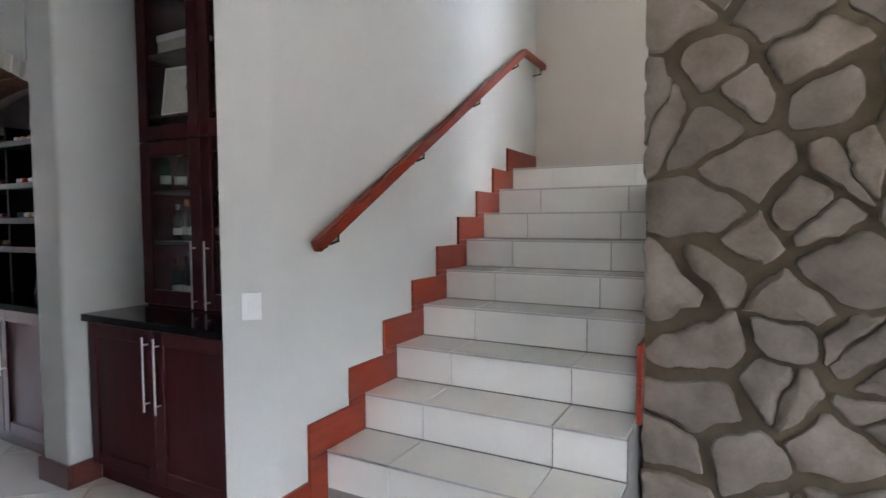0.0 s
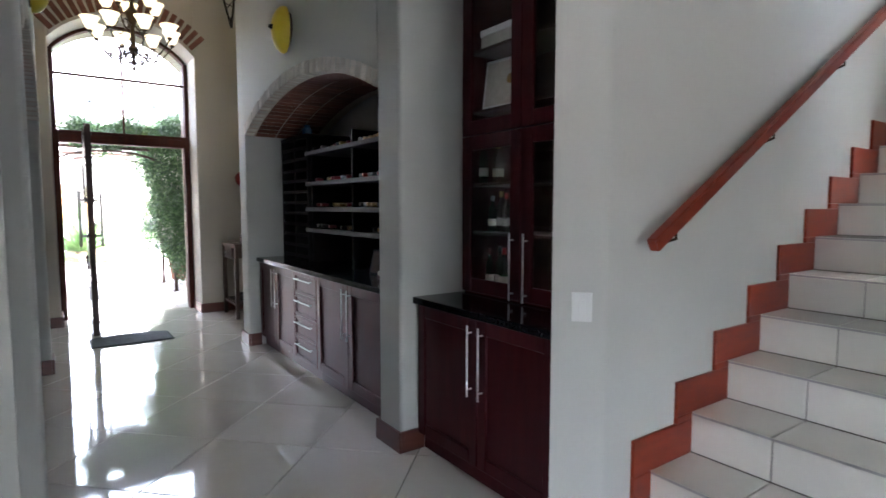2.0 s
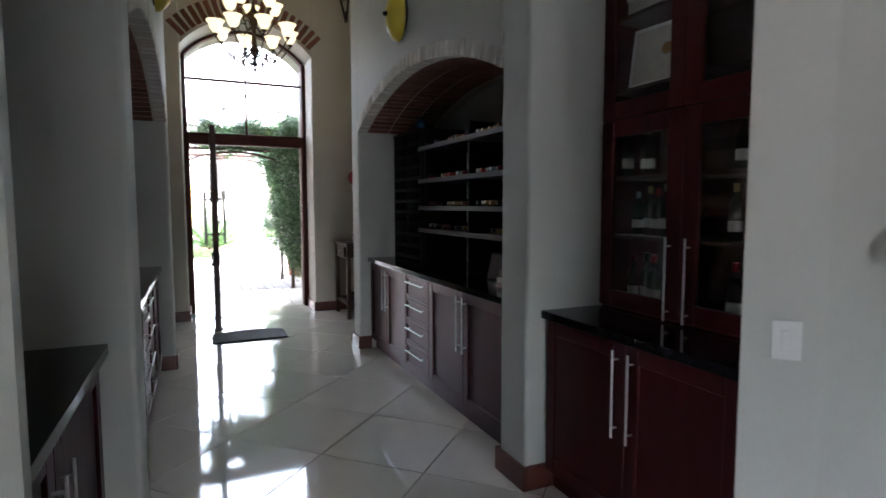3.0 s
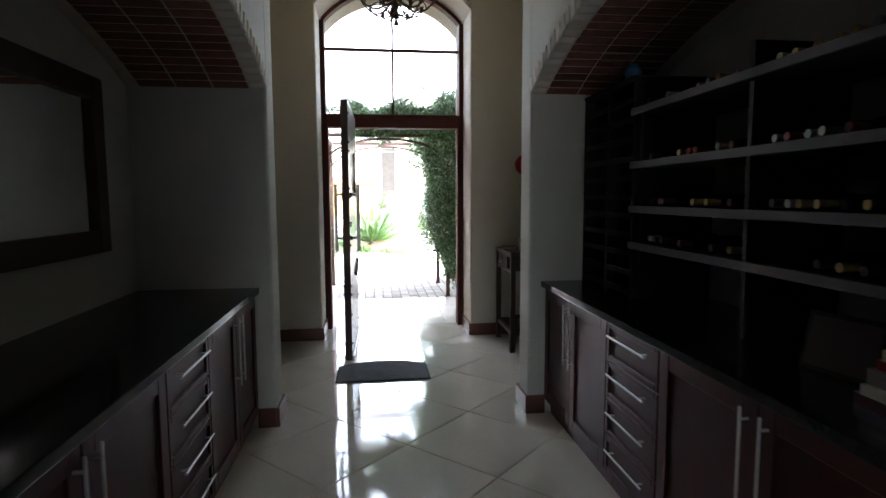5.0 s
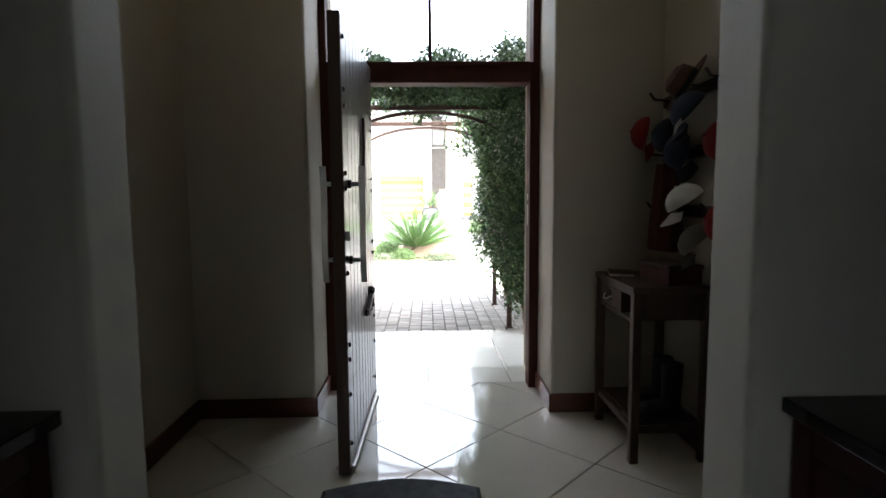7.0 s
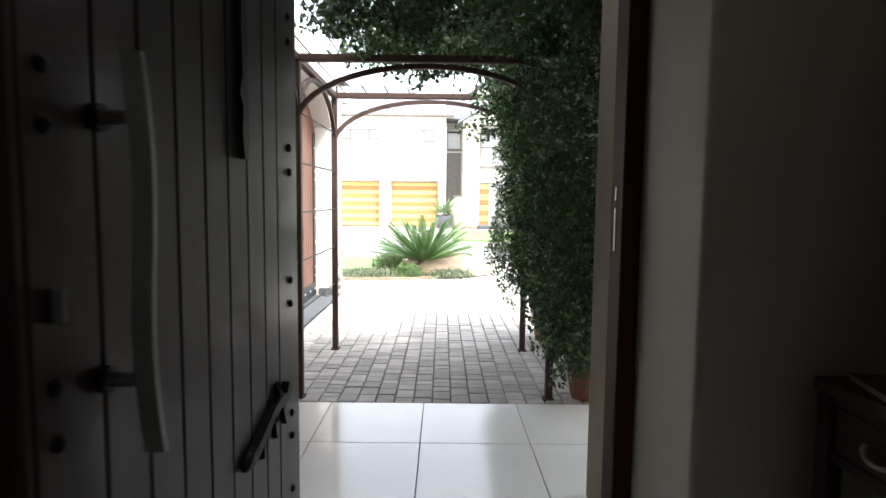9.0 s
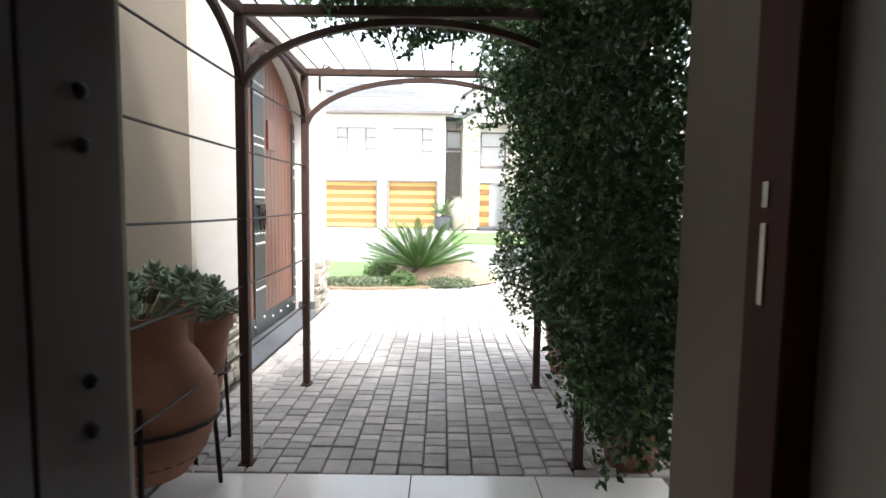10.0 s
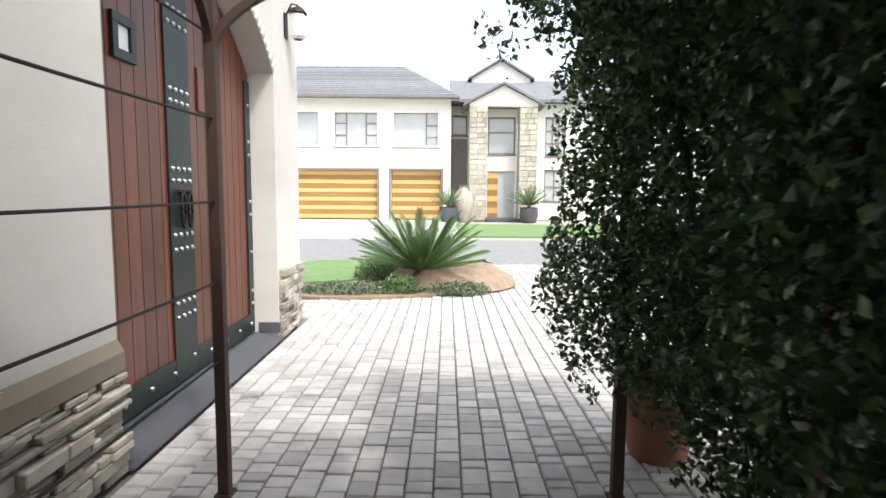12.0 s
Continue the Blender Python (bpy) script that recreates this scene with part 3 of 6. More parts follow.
def handrail():
    hr = thing("handrail", "varnished red-brown wooden handrail on the stair wall", "handrail")
    rx = X0 + 0.09
    a, b = Vector((rx, 2.01, 1.312)), Vector((rx, 4.86, 2.96))
    sec = bm_tube([a, a + (b - a) * 0.5, b, b + Vector((0, 0.03, 0.008)), b + Vector((0, 0.62, 0.008))], 0, flat=(0.052, 0.062))
    bmesh.ops.bevel(sec, geom=[e for e in sec.edges], offset=0.018, segments=3, affect="EDGES", clamp_overlap=True)
    part("rail", sec, WOOD_RED, hr, smooth=True)
    for f in (0.06, 0.36, 0.66, 0.95):
        p = a + (b - a) * f
        part("bracket", bm_tube([(X0 + 0.004, p.y, p.z - 0.09), (X0 + 0.045, p.y, p.z - 0.09), (rx, p.y, p.z - 0.075), (rx, p.y, p.z - 0.036)], 0.007), BRONZE, hr, "dark metal bracket", True)
        part("wall_plate", bm_cyl((X0, p.y, p.z - 0.09), (X0 + 0.006, p.y, p.z - 0.09), 0.026, 16), BRONZE, hr)
    p = b + Vector((0, 0.5, 0))
    part("bracket", bm_tube([(X0 + 0.004, p.y, p.z - 0.09), (rx, p.y, p.z - 0.08), (rx, p.y, p.z - 0.03)], 0.007), BRONZE, hr)


handrail()


def light_switch():
    s = thing("light_switch", "white plastic light switch plate on the chamfered wall", "light switch", at=pose(-1.912, 1.763, 1.055, 0, 0, 45))
    part("plate", bm_box((-0.042, -0.010, -0.062), (0.042, 0.0, 0.062), 0.004, 2), WHITE_PLASTIC, s)
    part("rocker", bm_box((-0.015, -0.014, -0.032), (0.015, -0.009, 0.032), 0.002), WHITE_PLASTIC, s)


light_switch()

# ---- built-in cabinets ----
CTOP = 0.94


def bar_handle(parent, p, q, out, label="brushed steel bar handle"):
    """A straight bar from p to q, standing off along out on two posts."""
    p, q, o = Vector(p), Vector(q), Vector(out)
    d = (q - p).normalized()
    bm = bm_cyl(p + o - d * 0.02, q + o + d * 0.02, 0.0052, 10)
    bm_cyl(p + d * 0.02, p + d * 0.02 + o, 0.005, 8, bm=bm)
    bm_cyl(q - d * 0.02, q - d * 0.02 + o, 0.005, 8, bm=bm)
    return part("handle", bm, STEEL, parent, label, True)


def panel_front(name, parent, x0, x1, z0, z1, y, s, inset=True, glass=False, frame_w=0.07, material=None):
    """A framed door or drawer front: four rails round a sunk panel. s is +1 where the front faces -y."""
    material = material or WOOD_CAB
    t = 0.022
    ya, yb = (y, y + t) if s > 0 else (y - t, y)
    if not inset:
        return part(name, bm_box((x0, ya, z0), (x1, yb, z1), 0.004, 2), material, parent)
    f = frame_w
    yc = y + s * 0.012
    lo, hi = (x0 + f - 0.004, min(yc, yc + s * 0.008), z0 + f - 0.004), (x1 - f + 0.004, max(yc, yc + s * 0.008), z1 - f + 0.004)
    d = part(name, bm_box(lo, hi, 0.0 if glass else 0.002), PANE if glass else material, parent, "clear glass in a dark wooden frame" if glass else "")
    if glass:
        d.visible_shadow = False
    for a, b in ((x0, x0 + f), (x1 - f, x1)):
        part("stile", bm_box((a, ya, z0), (b, yb, z1), 0.003), material, d)
    for a, b in ((z0, z0 + f), (z1 - f, z1)):
        part("rail", bm_box((x0 + f, ya, a), (x1 - f, yb, b), 0.003), material, d)
    return d


def carcass(name, label, x0, x1, y_front, y_back, z0, z1, s, kick=0.0):
    """The box of a cabinet unit with an open front, standing on a recessed kick board."""
    c = thing(name, label, "cabinet")
    t = 0.018
    ya, yb = (y_front + 0.024, y_back) if s > 0 else (y_back, y_front - 0.024)
    part("side_panel", bm_box((x0, ya, z0 + kick), (x0 + t, yb, z1)), WOOD_CAB, c)
    part("side_panel", bm_box((x1 - t, ya, z0 + kick), (x1, yb, z1)), WOOD_CAB, c)
    part("bottom", bm_box((x0 + t, ya, z0 + kick), (x1 - t, yb, z0 + kick + t)), WOOD_CAB, c)
    part("top", bm_box((x0 + t, ya, z1 - t), (x1 - t, yb, z1)), WOOD_CAB, c)
    bk = (yb - 0.008, yb) if s > 0 else (ya, ya + 0.008)
    part("back_panel", bm_box((x0 + t, bk[0], z0 + kick + t), (x1 - t, bk[1], z1 - t)), WOOD_DARK, c)
    if kick:
        k0 = y_front + s * 0.05
        part("kick_board", bm_box((x0, min(k0, k0 + s * 0.02), z0), (x1, max(k0, k0 + s * 0.02), z0 + kick)), WOOD_CAB, c)
    return c


def two_door_unit(x0, x1, yf, yb, s, split, label, top=CTOP):
    c = carcass("base_cabinet", label, x0, x1, yf, yb, 0.0, top - 0.042, s, 0.10)
    for a, b, hx in ((x0 + 0.002, split - 0.002, split - 0.045), (split + 0.002, x1 - 0.002, split + 0.045)):
        d = panel_front("door", c, a, b, 0.105, top - 0.05, yf, s)
        bar_handle(d, (hx, yf, 0.50), (hx, yf, 0.84), (0, -s * 0.03, 0))
    return c


def drawer_unit(x0, x1, yf, yb, s, label):
    c = carcass("drawer_cabinet", label, x0, x1, yf, yb, 0.0, CTOP - 0.042, s, 0.10)
    n, lo, hi = 4, 0.105, CTOP - 0.05
    for i in range(n):
        a, b = lo + (hi - lo) * i / n + 0.002, lo + (hi - lo) * (i + 1) / n - 0.002
        d = panel_front("drawer", c, x0 + 0.002, x1 - 0.002, a, b, yf, s, frame_w=0.028)
        z = (a + b) / 2 + 0.04
        bar_handle(d, (x0 + 0.09, yf, z), (x1 - 0.09, yf, z), (0, -s * 0.03, 0))
    return c


def worktop(x0, x1, yf, yb, label, top=CTOP):
    bm = bm_box((x0, min(yf, yb), top - 0.04), (x1, max(yf, yb), top), 0.004, 2)
    return tagged(part("worktop", bm, GRANITE), label, "worktop")


for s, yw, yb, xa, xb, word in ((1, RW, RB, X2, X3, "beneath the wine shelves"), (-1, LW, LB, X2L, X3L, "beneath the framed mirror")):
    yf = yw + s * 0.115
    two_door_unit(X4 + 0.012, -5.222, yf, yb - s * 0.004, s, -5.74, "dark mahogany base cabinet with two panelled doors")
    drawer_unit(-5.218, -4.70, yf, yb - s * 0.004, s, "dark mahogany cabinet with four drawers")
    two_door_unit(-4.696, xb - 0.012, yf, yb - s * 0.004, s, -4.10, "dark mahogany base cabinet with two panelled doors")
    worktop(X4 + 0.004, xb - 0.004, yw + s * 0.085, yb - s * 0.003, "polished black granite worktop " + word)
    xr = X1 if s > 0 else XL
    two_door_unit(xa + 0.012, xr - 0.012, yf, yb - s * 0.004, s, (xa + xr) / 2 + 0.01, "dark mahogany base cabinet with long steel handles", CTOP if s > 0 else 1.0)
    worktop(xa + 0.004, xr - 0.004, yw + s * 0.085, yb - s * 0.003, "polished black granite worktop of the built-in cabinet", CTOP if s > 0 else 1.0)

GLASS_GREEN = glass_mat("green_bottle_glass", (0.10, 0.32, 0.16))
GLASS_CLEAR = glass_mat("clear_bottle_glass", (0.9, 0.93, 0.9))
GLASS_DARK = make_mat("dark_wine_glass", (0.006, 0.012, 0.007), (0.014, 0.02, 0.012), 0.06, scale=5, bump=0)
PAPER = make_mat("paper_label", (0.40, 0.38, 0.33), (0.52, 0.50, 0.45), 0.7, scale=30, bump=0.05, vary=0.12)
CAPS = [make_mat("foil_" + n, c, tuple(min(1, v * 1.5) for v in c), 0.35, 0.4, scale=30, bump=0.05) for n, c in
        (("red", (0.22, 0.012, 0.012)), ("black", (0.012, 0.012, 0.013)), ("gold", (0.24, 0.15, 0.05)), ("maroon", (0.09, 0.008, 0.01)), ("grey", (0.22, 0.22, 0.22)))]


def bottle_profile(h, r):
    return [(0, 0), (r * 0.96, 0), (r, 0.008), (r, h * 0.58), (r * 0.92, h * 0.65), (r * 0.45, h * 0.74), (r * 0.36, h * 0.78), (r * 0.36, h * 0.97), (r * 0.42, h * 0.975), (r * 0.42, h), (0, h)]


def standing_bottle(x, y, z, h, r, glass, label):
    b = thing("bottle", label, "bottle", "bottles in the display cabinet", at=Matrix.Translation((x, y, z)))
    part("glass_body", bm_lathe(bottle_profile(h, r), 16), glass, b, smooth=True)
    part("paper_label", bm_lathe([(r + 0.0008, h * 0.16), (r + 0.0012, h * 0.17), (r + 0.0012, h * 0.34), (r + 0.0008, h * 0.35)], 16), PAPER, b, "pale paper label")
    part("cap", bm_lathe([(0, h * 0.86), (r * 0.40, h * 0.86), (r * 0.44, h), (r * 0.40, h + 0.003), (0, h + 0.003)], 12), CAPS[int(x * 97) % 5], b, smooth=True)
    return b


def display_cabinet(s, yf, yb, with_goods):
    c = carcass("display_cabinet", "tall dark mahogany display cabinet with glazed doors standing on a worktop", X2 + 0.012, X1 - 0.012, yf, yb, CTOP, 2.84, s)
    split = -2.60
    for z0, z1 in ((CTOP + 0.012, 1.90), (1.905, 2.82)):
        for a, b, hx in ((X2 + 0.014, split - 0.002, split - 0.055), (split + 0.002, X1 - 0.014, split + 0.055)):
            d = panel_front("glazed_door", c, a, b, z0, z1, yf, s, glass=True, frame_w=0.085)
            if z0 < 1.5:
                bar_handle(d, (hx, yf, CTOP + 0.03), (hx, yf, CTOP + 0.37), (0, -s * 0.03, 0))
    for z in (1.32, 1.62, 2.06, 2.42):
        part("shelf", bm_box((X2 + 0.032, min(yf + s * 0.05, yb - s * 0.01), z - 0.018), (X1 - 0.032, max(yf + s * 0.05, yb - s * 0.01), z), 0.002), WOOD_DARK, c)
    if not with_goods:
        return
    rng = random.Random(4)
    for z, n, x0, x1 in ((CTOP + 0.019, 4, -3.06, -2.80), (CTOP + 0.019, 3, -2.42, -2.05), (1.321, 5, -3.06, -2.72), (1.321, 4, -2.45, -2.05), (1.621, 3, -3.06, -2.80), (1.621, 3, -2.4, -2.05)):
        for i in range(n):
            x = x0 + (x1 - x0) * i / max(1, n - 1) + rng.uniform(-0.012, 0.012)
            g = rng.choice((GLASS_GREEN, GLASS_CLEAR, GLASS_GREEN))
            standing_bottle(x, yf + s * rng.uniform(0.12, 0.2), z, rng.uniform(0.22, 0.275), rng.uniform(0.026, 0.034), g, "green glass bottle with a paper label on a cabinet shelf" if g is GLASS_GREEN else "clear glass bottle with a paper label on a cabinet shelf")
    for x, z, w, h in ((-2.89, 2.061, 0.30, 0.30), (-2.16, 2.061, 0.28, 0.28), (-2.17, CTOP + 0.019, 0.22, 0.18)):
        b = thing("picture_frame", "pale framed certificate leaning inside the display cabinet", "picture frame", at=pose(x, yf + s * 0.10, z, -8 * s, 0, 6))
        part("backing", bm_box((-w / 2, 0, 0), (w / 2, 0.012, h), 0.003), WHITE_PLASTIC, b)
        part("sheet", bm_box((-w / 2 + 0.02, -0.003, 0.02), (w / 2 - 0.02, -0.0005, h - 0.02)), PAPER, b)
        part("seal", bm_cyl((w * 0.22, -0.006, h * 0.55), (w * 0.22, -0.0035, h * 0.55), 0.03, 20), CAPS[2], b, "round gold seal")
    box = thing("carton", "pale cardboard carton on a cabinet shelf", "carton", at=Matrix.Translation((-2.93, yf + s * 0.18, 2.421)))
    part("body", bm_box((-0.14, -0.08, 0), (0.14, 0.08, 0.12), 0.003), PAPER, box)
    part("lid", bm_box((-0.145, -0.085, 0.085), (0.145, 0.085, 0.124), 0.003), WHITE_PLASTIC, box)


display_cabinet(1, 2.05, RB - 0.004, True)

# ---- wine rack ----


def wine_bottle_proto():
    b = thing("wine_bottle", "dark wine bottle lying with its neck towards the passage", "wine bottle", "wine bottles on the shelves")
    part("glass_body", bm_lathe(bottle_profile(0.30, 0.037), 14), GLASS_DARK, b, smooth=True)
    return b


def wine_rack():
    rk = thing("wine_rack", "black wooden wine rack with four grey-edged shelves on the worktop", "wine rack")
    shelf_front = make_mat("grey_shelf_edge", (0.024, 0.02, 0.023), (0.037, 0.032, 0.035), 0.55, scale=6, fine=80, bump=0.05)
    y0, y1 = 1.97, RB - 0.006
    for x in (X3 - 0.03, -4.62, -5.50):
        part("upright", bm_box((x - 0.012, y0 + 0.05, CTOP + 0.001), (x + 0.012, y1, 2.12)), BLACK, rk)
    zs = (1.235, 1.435, 1.675, 1.965)
    for z in zs:
        part("shelf", bm_box((-5.49, y0 + 0.01, z), (X3 - 0.044, y1, z + 0.018)), BLACK, rk)
        part("shelf_edge", bm_box((-5.52, y0 - 0.012, z - 0.004), (X3 - 0.006, y0 + 0.009, z + 0.034), 0.003), shelf_front, rk, "grey painted shelf edge")
    # open tower of bottle cells at the far end
    for x in (-6.24, -5.87, -5.53):
        part("tower_side", bm_box((x - 0.011, 1.985, CTOP + 0.001), (x + 0.011, y1, 2.16)), BLACK, rk)
    for k in range(12):
        z = CTOP + 0.02 + k * 0.108
        part("tower_slat", bm_box((-6.228, 1.989, z), (-5.542, 2.009, z + 0.03), 0.003), BLACK, rk)
        part("tower_slat", bm_box((-6.228, 2.26, z), (-5.542, 2.28, z + 0.03), 0.003), BLACK, rk)
    part("tower_top", bm_box((-6.245, 1.975, 2.16), (-5.52, y1, 2.18), 0.003), BLACK, rk)
    part("tower_back", bm_box((-6.25, y1 - 0.006, CTOP + 0.001), (-5.52, y1 - 0.001, 2.158)), BLACK, rk)
    proto = wine_bottle_proto()
    rng = random.Random(8)
    cap_me = [mesh_of("foil_cap", bm_lathe([(0, 0.235), (0.0145, 0.235), (0.0165, 0.302), (0.0145, 0.304), (0, 0.304)], 12), m, True) for m in CAPS]
    first = True
    for r, z in enumerate(zs):
        x = X3 - 0.10
        while x > -5.44:
            m = pose(x, y1 - 0.10 + rng.uniform(-0.02, 0.02), z + 0.058, 90, 0, rng.uniform(-3, 3)) @ Matrix.Translation((0, 0, 0.02))
            if abs(x + 4.62) > 0.055 and rng.random() < 0.86:
                if first:
                    b = proto
                    b.matrix_basis = m
                    first = False
                else:
                    b = copy_thing(proto, m)
                for ch in list(b.children):
                    if ch.name.startswith("foil_cap"):
                        bpy.data.objects.remove(ch)
                cap = rng.choice(cap_me) if r > 1 else rng.choice(cap_me[1:])
                shared("foil_cap", cap, b, Matrix.Identity(4))
            x -= 0.083


wine_rack()


def counter_clutter():
    t = thing("sign_board", "dark framed board leaning against the wine rack", "sign", at=pose(-4.15, 2.02, CTOP, -14, 0, 12))
    part("board", bm_box((-0.13, 0, 0), (0.13, 0.018, 0.20), 0.003), BLACK, t)
    part("face", bm_box((-0.115, -0.003, 0.015), (0.115, -0.0005, 0.185)), WOOD_DARK, t)
    rng = random.Random(3)
    z = CTOP
    for i, (w, d, h, m) in enumerate(((0.30, 0.22, 0.035, WOOD_CAB), (0.27, 0.20, 0.03, PAPER), (0.25, 0.19, 0.045, WOOD_DARK), (0.22, 0.16, 0.028, CAPS[0]), (0.2, 0.15, 0.03, PAPER))):
        b = thing("book", "thick book in a worn stack on the granite worktop", "book", "books stacked on the worktop", at=pose(-3.78, 1.98, z + 0.0005, 0, 0, rng.uniform(-12, 12)))
        part("pages", bm_box((-w / 2 + 0.004, -d / 2 + 0.004, 0.003), (w / 2 - 0.004, d / 2 - 0.004, h - 0.003)), PAPER, b)
        part("cover", bm_box((-w / 2, -d / 2, h - 0.003), (w / 2, d / 2, h), 0.001), m, b)
        part("cover", bm_box((-w / 2, -d / 2, 0), (w / 2, d / 2, 0.003), 0.001), m, b)
        part("spine", bm_box((-w / 2, -d / 2 - 0.003, 0), (w / 2, -d / 2 - 0.0002, h), 0.001), m, b)
        z += h + 0.0005
    j = thing("jar", "blue glass jar standing on top of the wine rack", "jar", at=Matrix.Translation((-5.75, 2.08, 2.18)))
    part("body", bm_lathe([(0, 0), (0.04, 0), (0.05, 0.02), (0.05, 0.07), (0.03, 0.09), (0.03, 0.11), (0, 0.11)], 16), make_mat("blue_glaze", (0.03, 0.10, 0.22), (0.06, 0.18, 0.34), 0.15, bump=0), j, smooth=True)


counter_clutter()


def wall_mirror():
    m = thing("wall_mirror", "large mirror in a dark wooden frame above the worktop", "mirror")
    x0, x1, z0, z1, y, f = -5.84, -3.92, 1.23, 2.16, LB, 0.12
    for lo, hi in (((x0, z0), (x0 + f, z1)), ((x1 - f, z0), (x1, z1)), ((x0 + f, z0), (x1 - f, z0 + f)), ((x0 + f, z1 - f), (x1 - f, z1))):
        part("frame_rail", bm_box((lo[0], y, lo[1]), (hi[0], y + 0.05, hi[1]), 0.012, 3), WOOD_DARK, m)
    silver = bpy.data.materials.new("mirror_silver")
    silver.use_nodes = True
    b = silver.node_tree.nodes["Principled BSDF"]
    b.inputs["Metallic"].default_value, b.inputs["Roughness"].default_value = 1.0, 0.015
    b.inputs["Base Color"].default_value = (0.85, 0.87, 0.86, 1)
    part("mirror_glass", bm_box((x0 + f - 0.01, y + 0.004, z0 + f - 0.01), (x1 - f + 0.01, y + 0.02, z1 - f + 0.01)), silver, m, "silvered mirror glass")


wall_mirror()

# ---- wall ornaments ----
YELLOW = make_mat("yellow_paint", (0.55, 0.42, 0.02), (0.72, 0.58, 0.05), 0.3, scale=6, bump=0.05)


def wall_shield(x, z, s, yw):
    o = thing("wall_ornament", "yellow oval shield ornament hung high on the wall", "wall ornament")
    bm = bm_sphere((x, yw - s * 0.02, z), 0.19, scale=(0.68, 0.55, 1.0), u=20, v=14)
    for v in bm.verts:
        if (v.co.y - yw) * s > -0.012:
            v.co.y = yw - s * 0.012
    part("shield", bm, YELLOW, o, smooth=True)
    part("backing", bm_cyl((x, yw, z), (x, yw - s * 0.011, z), 0.15, 24), WOOD_DARK, o)
    part("boss", bm_cyl((x, yw - s * 0.11, z + 0.01), (x, yw - s * 0.15, z + 0.01), 0.026, 14, r2=0.012), BLACK, o)


wall_shield(-4.95, 2.93, 1, RW)
wall_shield(-4.95, 2.93, -1, LW)


def iron_bracket():
    o = thing("iron_trellis", "black wrought iron lattice bracket with dry twigs hung on the pier", "iron trellis")
    c = Vector((-6.56, RW - 0.02, 3.36))
    a, b = c + Vector((0.0, -0.16, 0.62)), c + Vector((0.32, 0.0, 0.62))
    part("bar", bm_tube([c, a], 0.012), IRON, o)
    part("bar", bm_tube([c, b], 0.012), IRON, o)
    part("bar", bm_tube([a, b], 0.012), IRON, o)
    for k in range(1, 5):
        f, g = k / 5, (k - 0.5) / 5
        part("lattice_bar", bm_tube([c.lerp(a, f), c.lerp(b, g)], 0.005), IRON, o)
        part("lattice_bar", bm_tube([c.lerp(a, g), c.lerp(b, f)], 0.005), IRON, o)


iron_bracket()

# ---- chandelier ----
SHADE_GLASS = glow_mat("cream_shade", (0.94, 0.78, 0.42), 0.19)


def chandelier(x, y, z):
    c = thing("chandelier", "two-tiered wrought iron chandelier with cream glass bell shades", "chandelier", at=Matrix.Translation((x, y, z)))
    part("rod", bm_cyl((0, 0, 0.1), (0, 0, TOP - z), 0.012), BRONZE, c)
    part("column", bm_lathe([(0, -0.21), (0.02, -0.2), (0.035, -0.175), (0.015, -0.14), (0.03, -0.084), (0.06, -0.028), (0.03, 0.02), (0.02, 0.2), (0.05, 0.3), (0.08, 0.36), (0.03, 0.42), (0.015, 0.5)], 16), BRONZE, c, smooth=True)
    part("finial", bm_lathe([(0, -0.27), (0.025, -0.25), (0.012, -0.22), (0.01, -0.205)], 12), BRONZE, c, smooth=True)
    arm_pts = []
    for k in range(9):
        u = k / 8
        arm_pts.append((0.03 + 0.38 * u, -0.05 - 0.14 * math.sin(u * math.pi) + 0.12 * u))
    for tier, (n, sc, zo, off) in enumerate(((8, 1.0, 0.0, 0.2), (5, 0.62, 0.30, 0.5))):
        for i in range(n):
            a = 2 * math.pi * (i + off) / n
            ca, sa = math.cos(a), math.sin(a)
            pts = [(r * sc * ca, r * sc * sa, h + zo) for r, h in arm_pts]
            arm = part("arm", bm_tube(pts, 0.008, 6), BRONZE, c, smooth=True)
            curl = [((0.2 + 0.07 * math.cos(w)) * sc * ca, (0.2 + 0.07 * math.cos(w)) * sc * sa, zo - 0.10 + 0.07 * math.sin(w)) for w in (0.6 * q for q in range(10))]
            part("scroll", bm_tube(curl, 0.005, 6), BRONZE, arm, smooth=True)
            ex, ey, ez = pts[-1]
            part("cup", bm_lathe([(0, 0), (0.02, 0.0), (0.028, 0.025), (0.012, 0.03), (0, 0.03)], 12, (ex, ey, ez)), BRONZE, arm, smooth=True)
            part("shade", bm_lathe([(0.02, 0.03), (0.042, 0.048), (0.062, 0.085), (0.072, 0.125), (0.094, 0.158), (0.098, 0.161), (0.089, 0.155), (0.067, 0.124), (0.057, 0.086), (0.038, 0.054), (0.02, 0.036)], 16, (ex, ey, ez)), SHADE_GLASS, arm, "cream glass bell shade, lit", True)
    for i in range(6):
        a = 2 * math.pi * (i + 0.5) / 6
        pts = [(r * math.cos(a), r * math.sin(a), h) for r, h in ((0.02, -0.17), (0.10, -0.20), (0.18, -0.18), (0.22, -0.13), (0.2, -0.09), (0.17, -0.10))]
        part("lower_scroll", bm_tube(pts, 0.007, 6), BRONZE, c, smooth=True)
        part("leaf_drop", bm_lathe([(0, -0.03), (0.014, 0.0), (0.018, 0.03), (0, 0.035)], 8, pts[3]), BRONZE, c)


chandelier(-7.50, 0.765, 3.25)

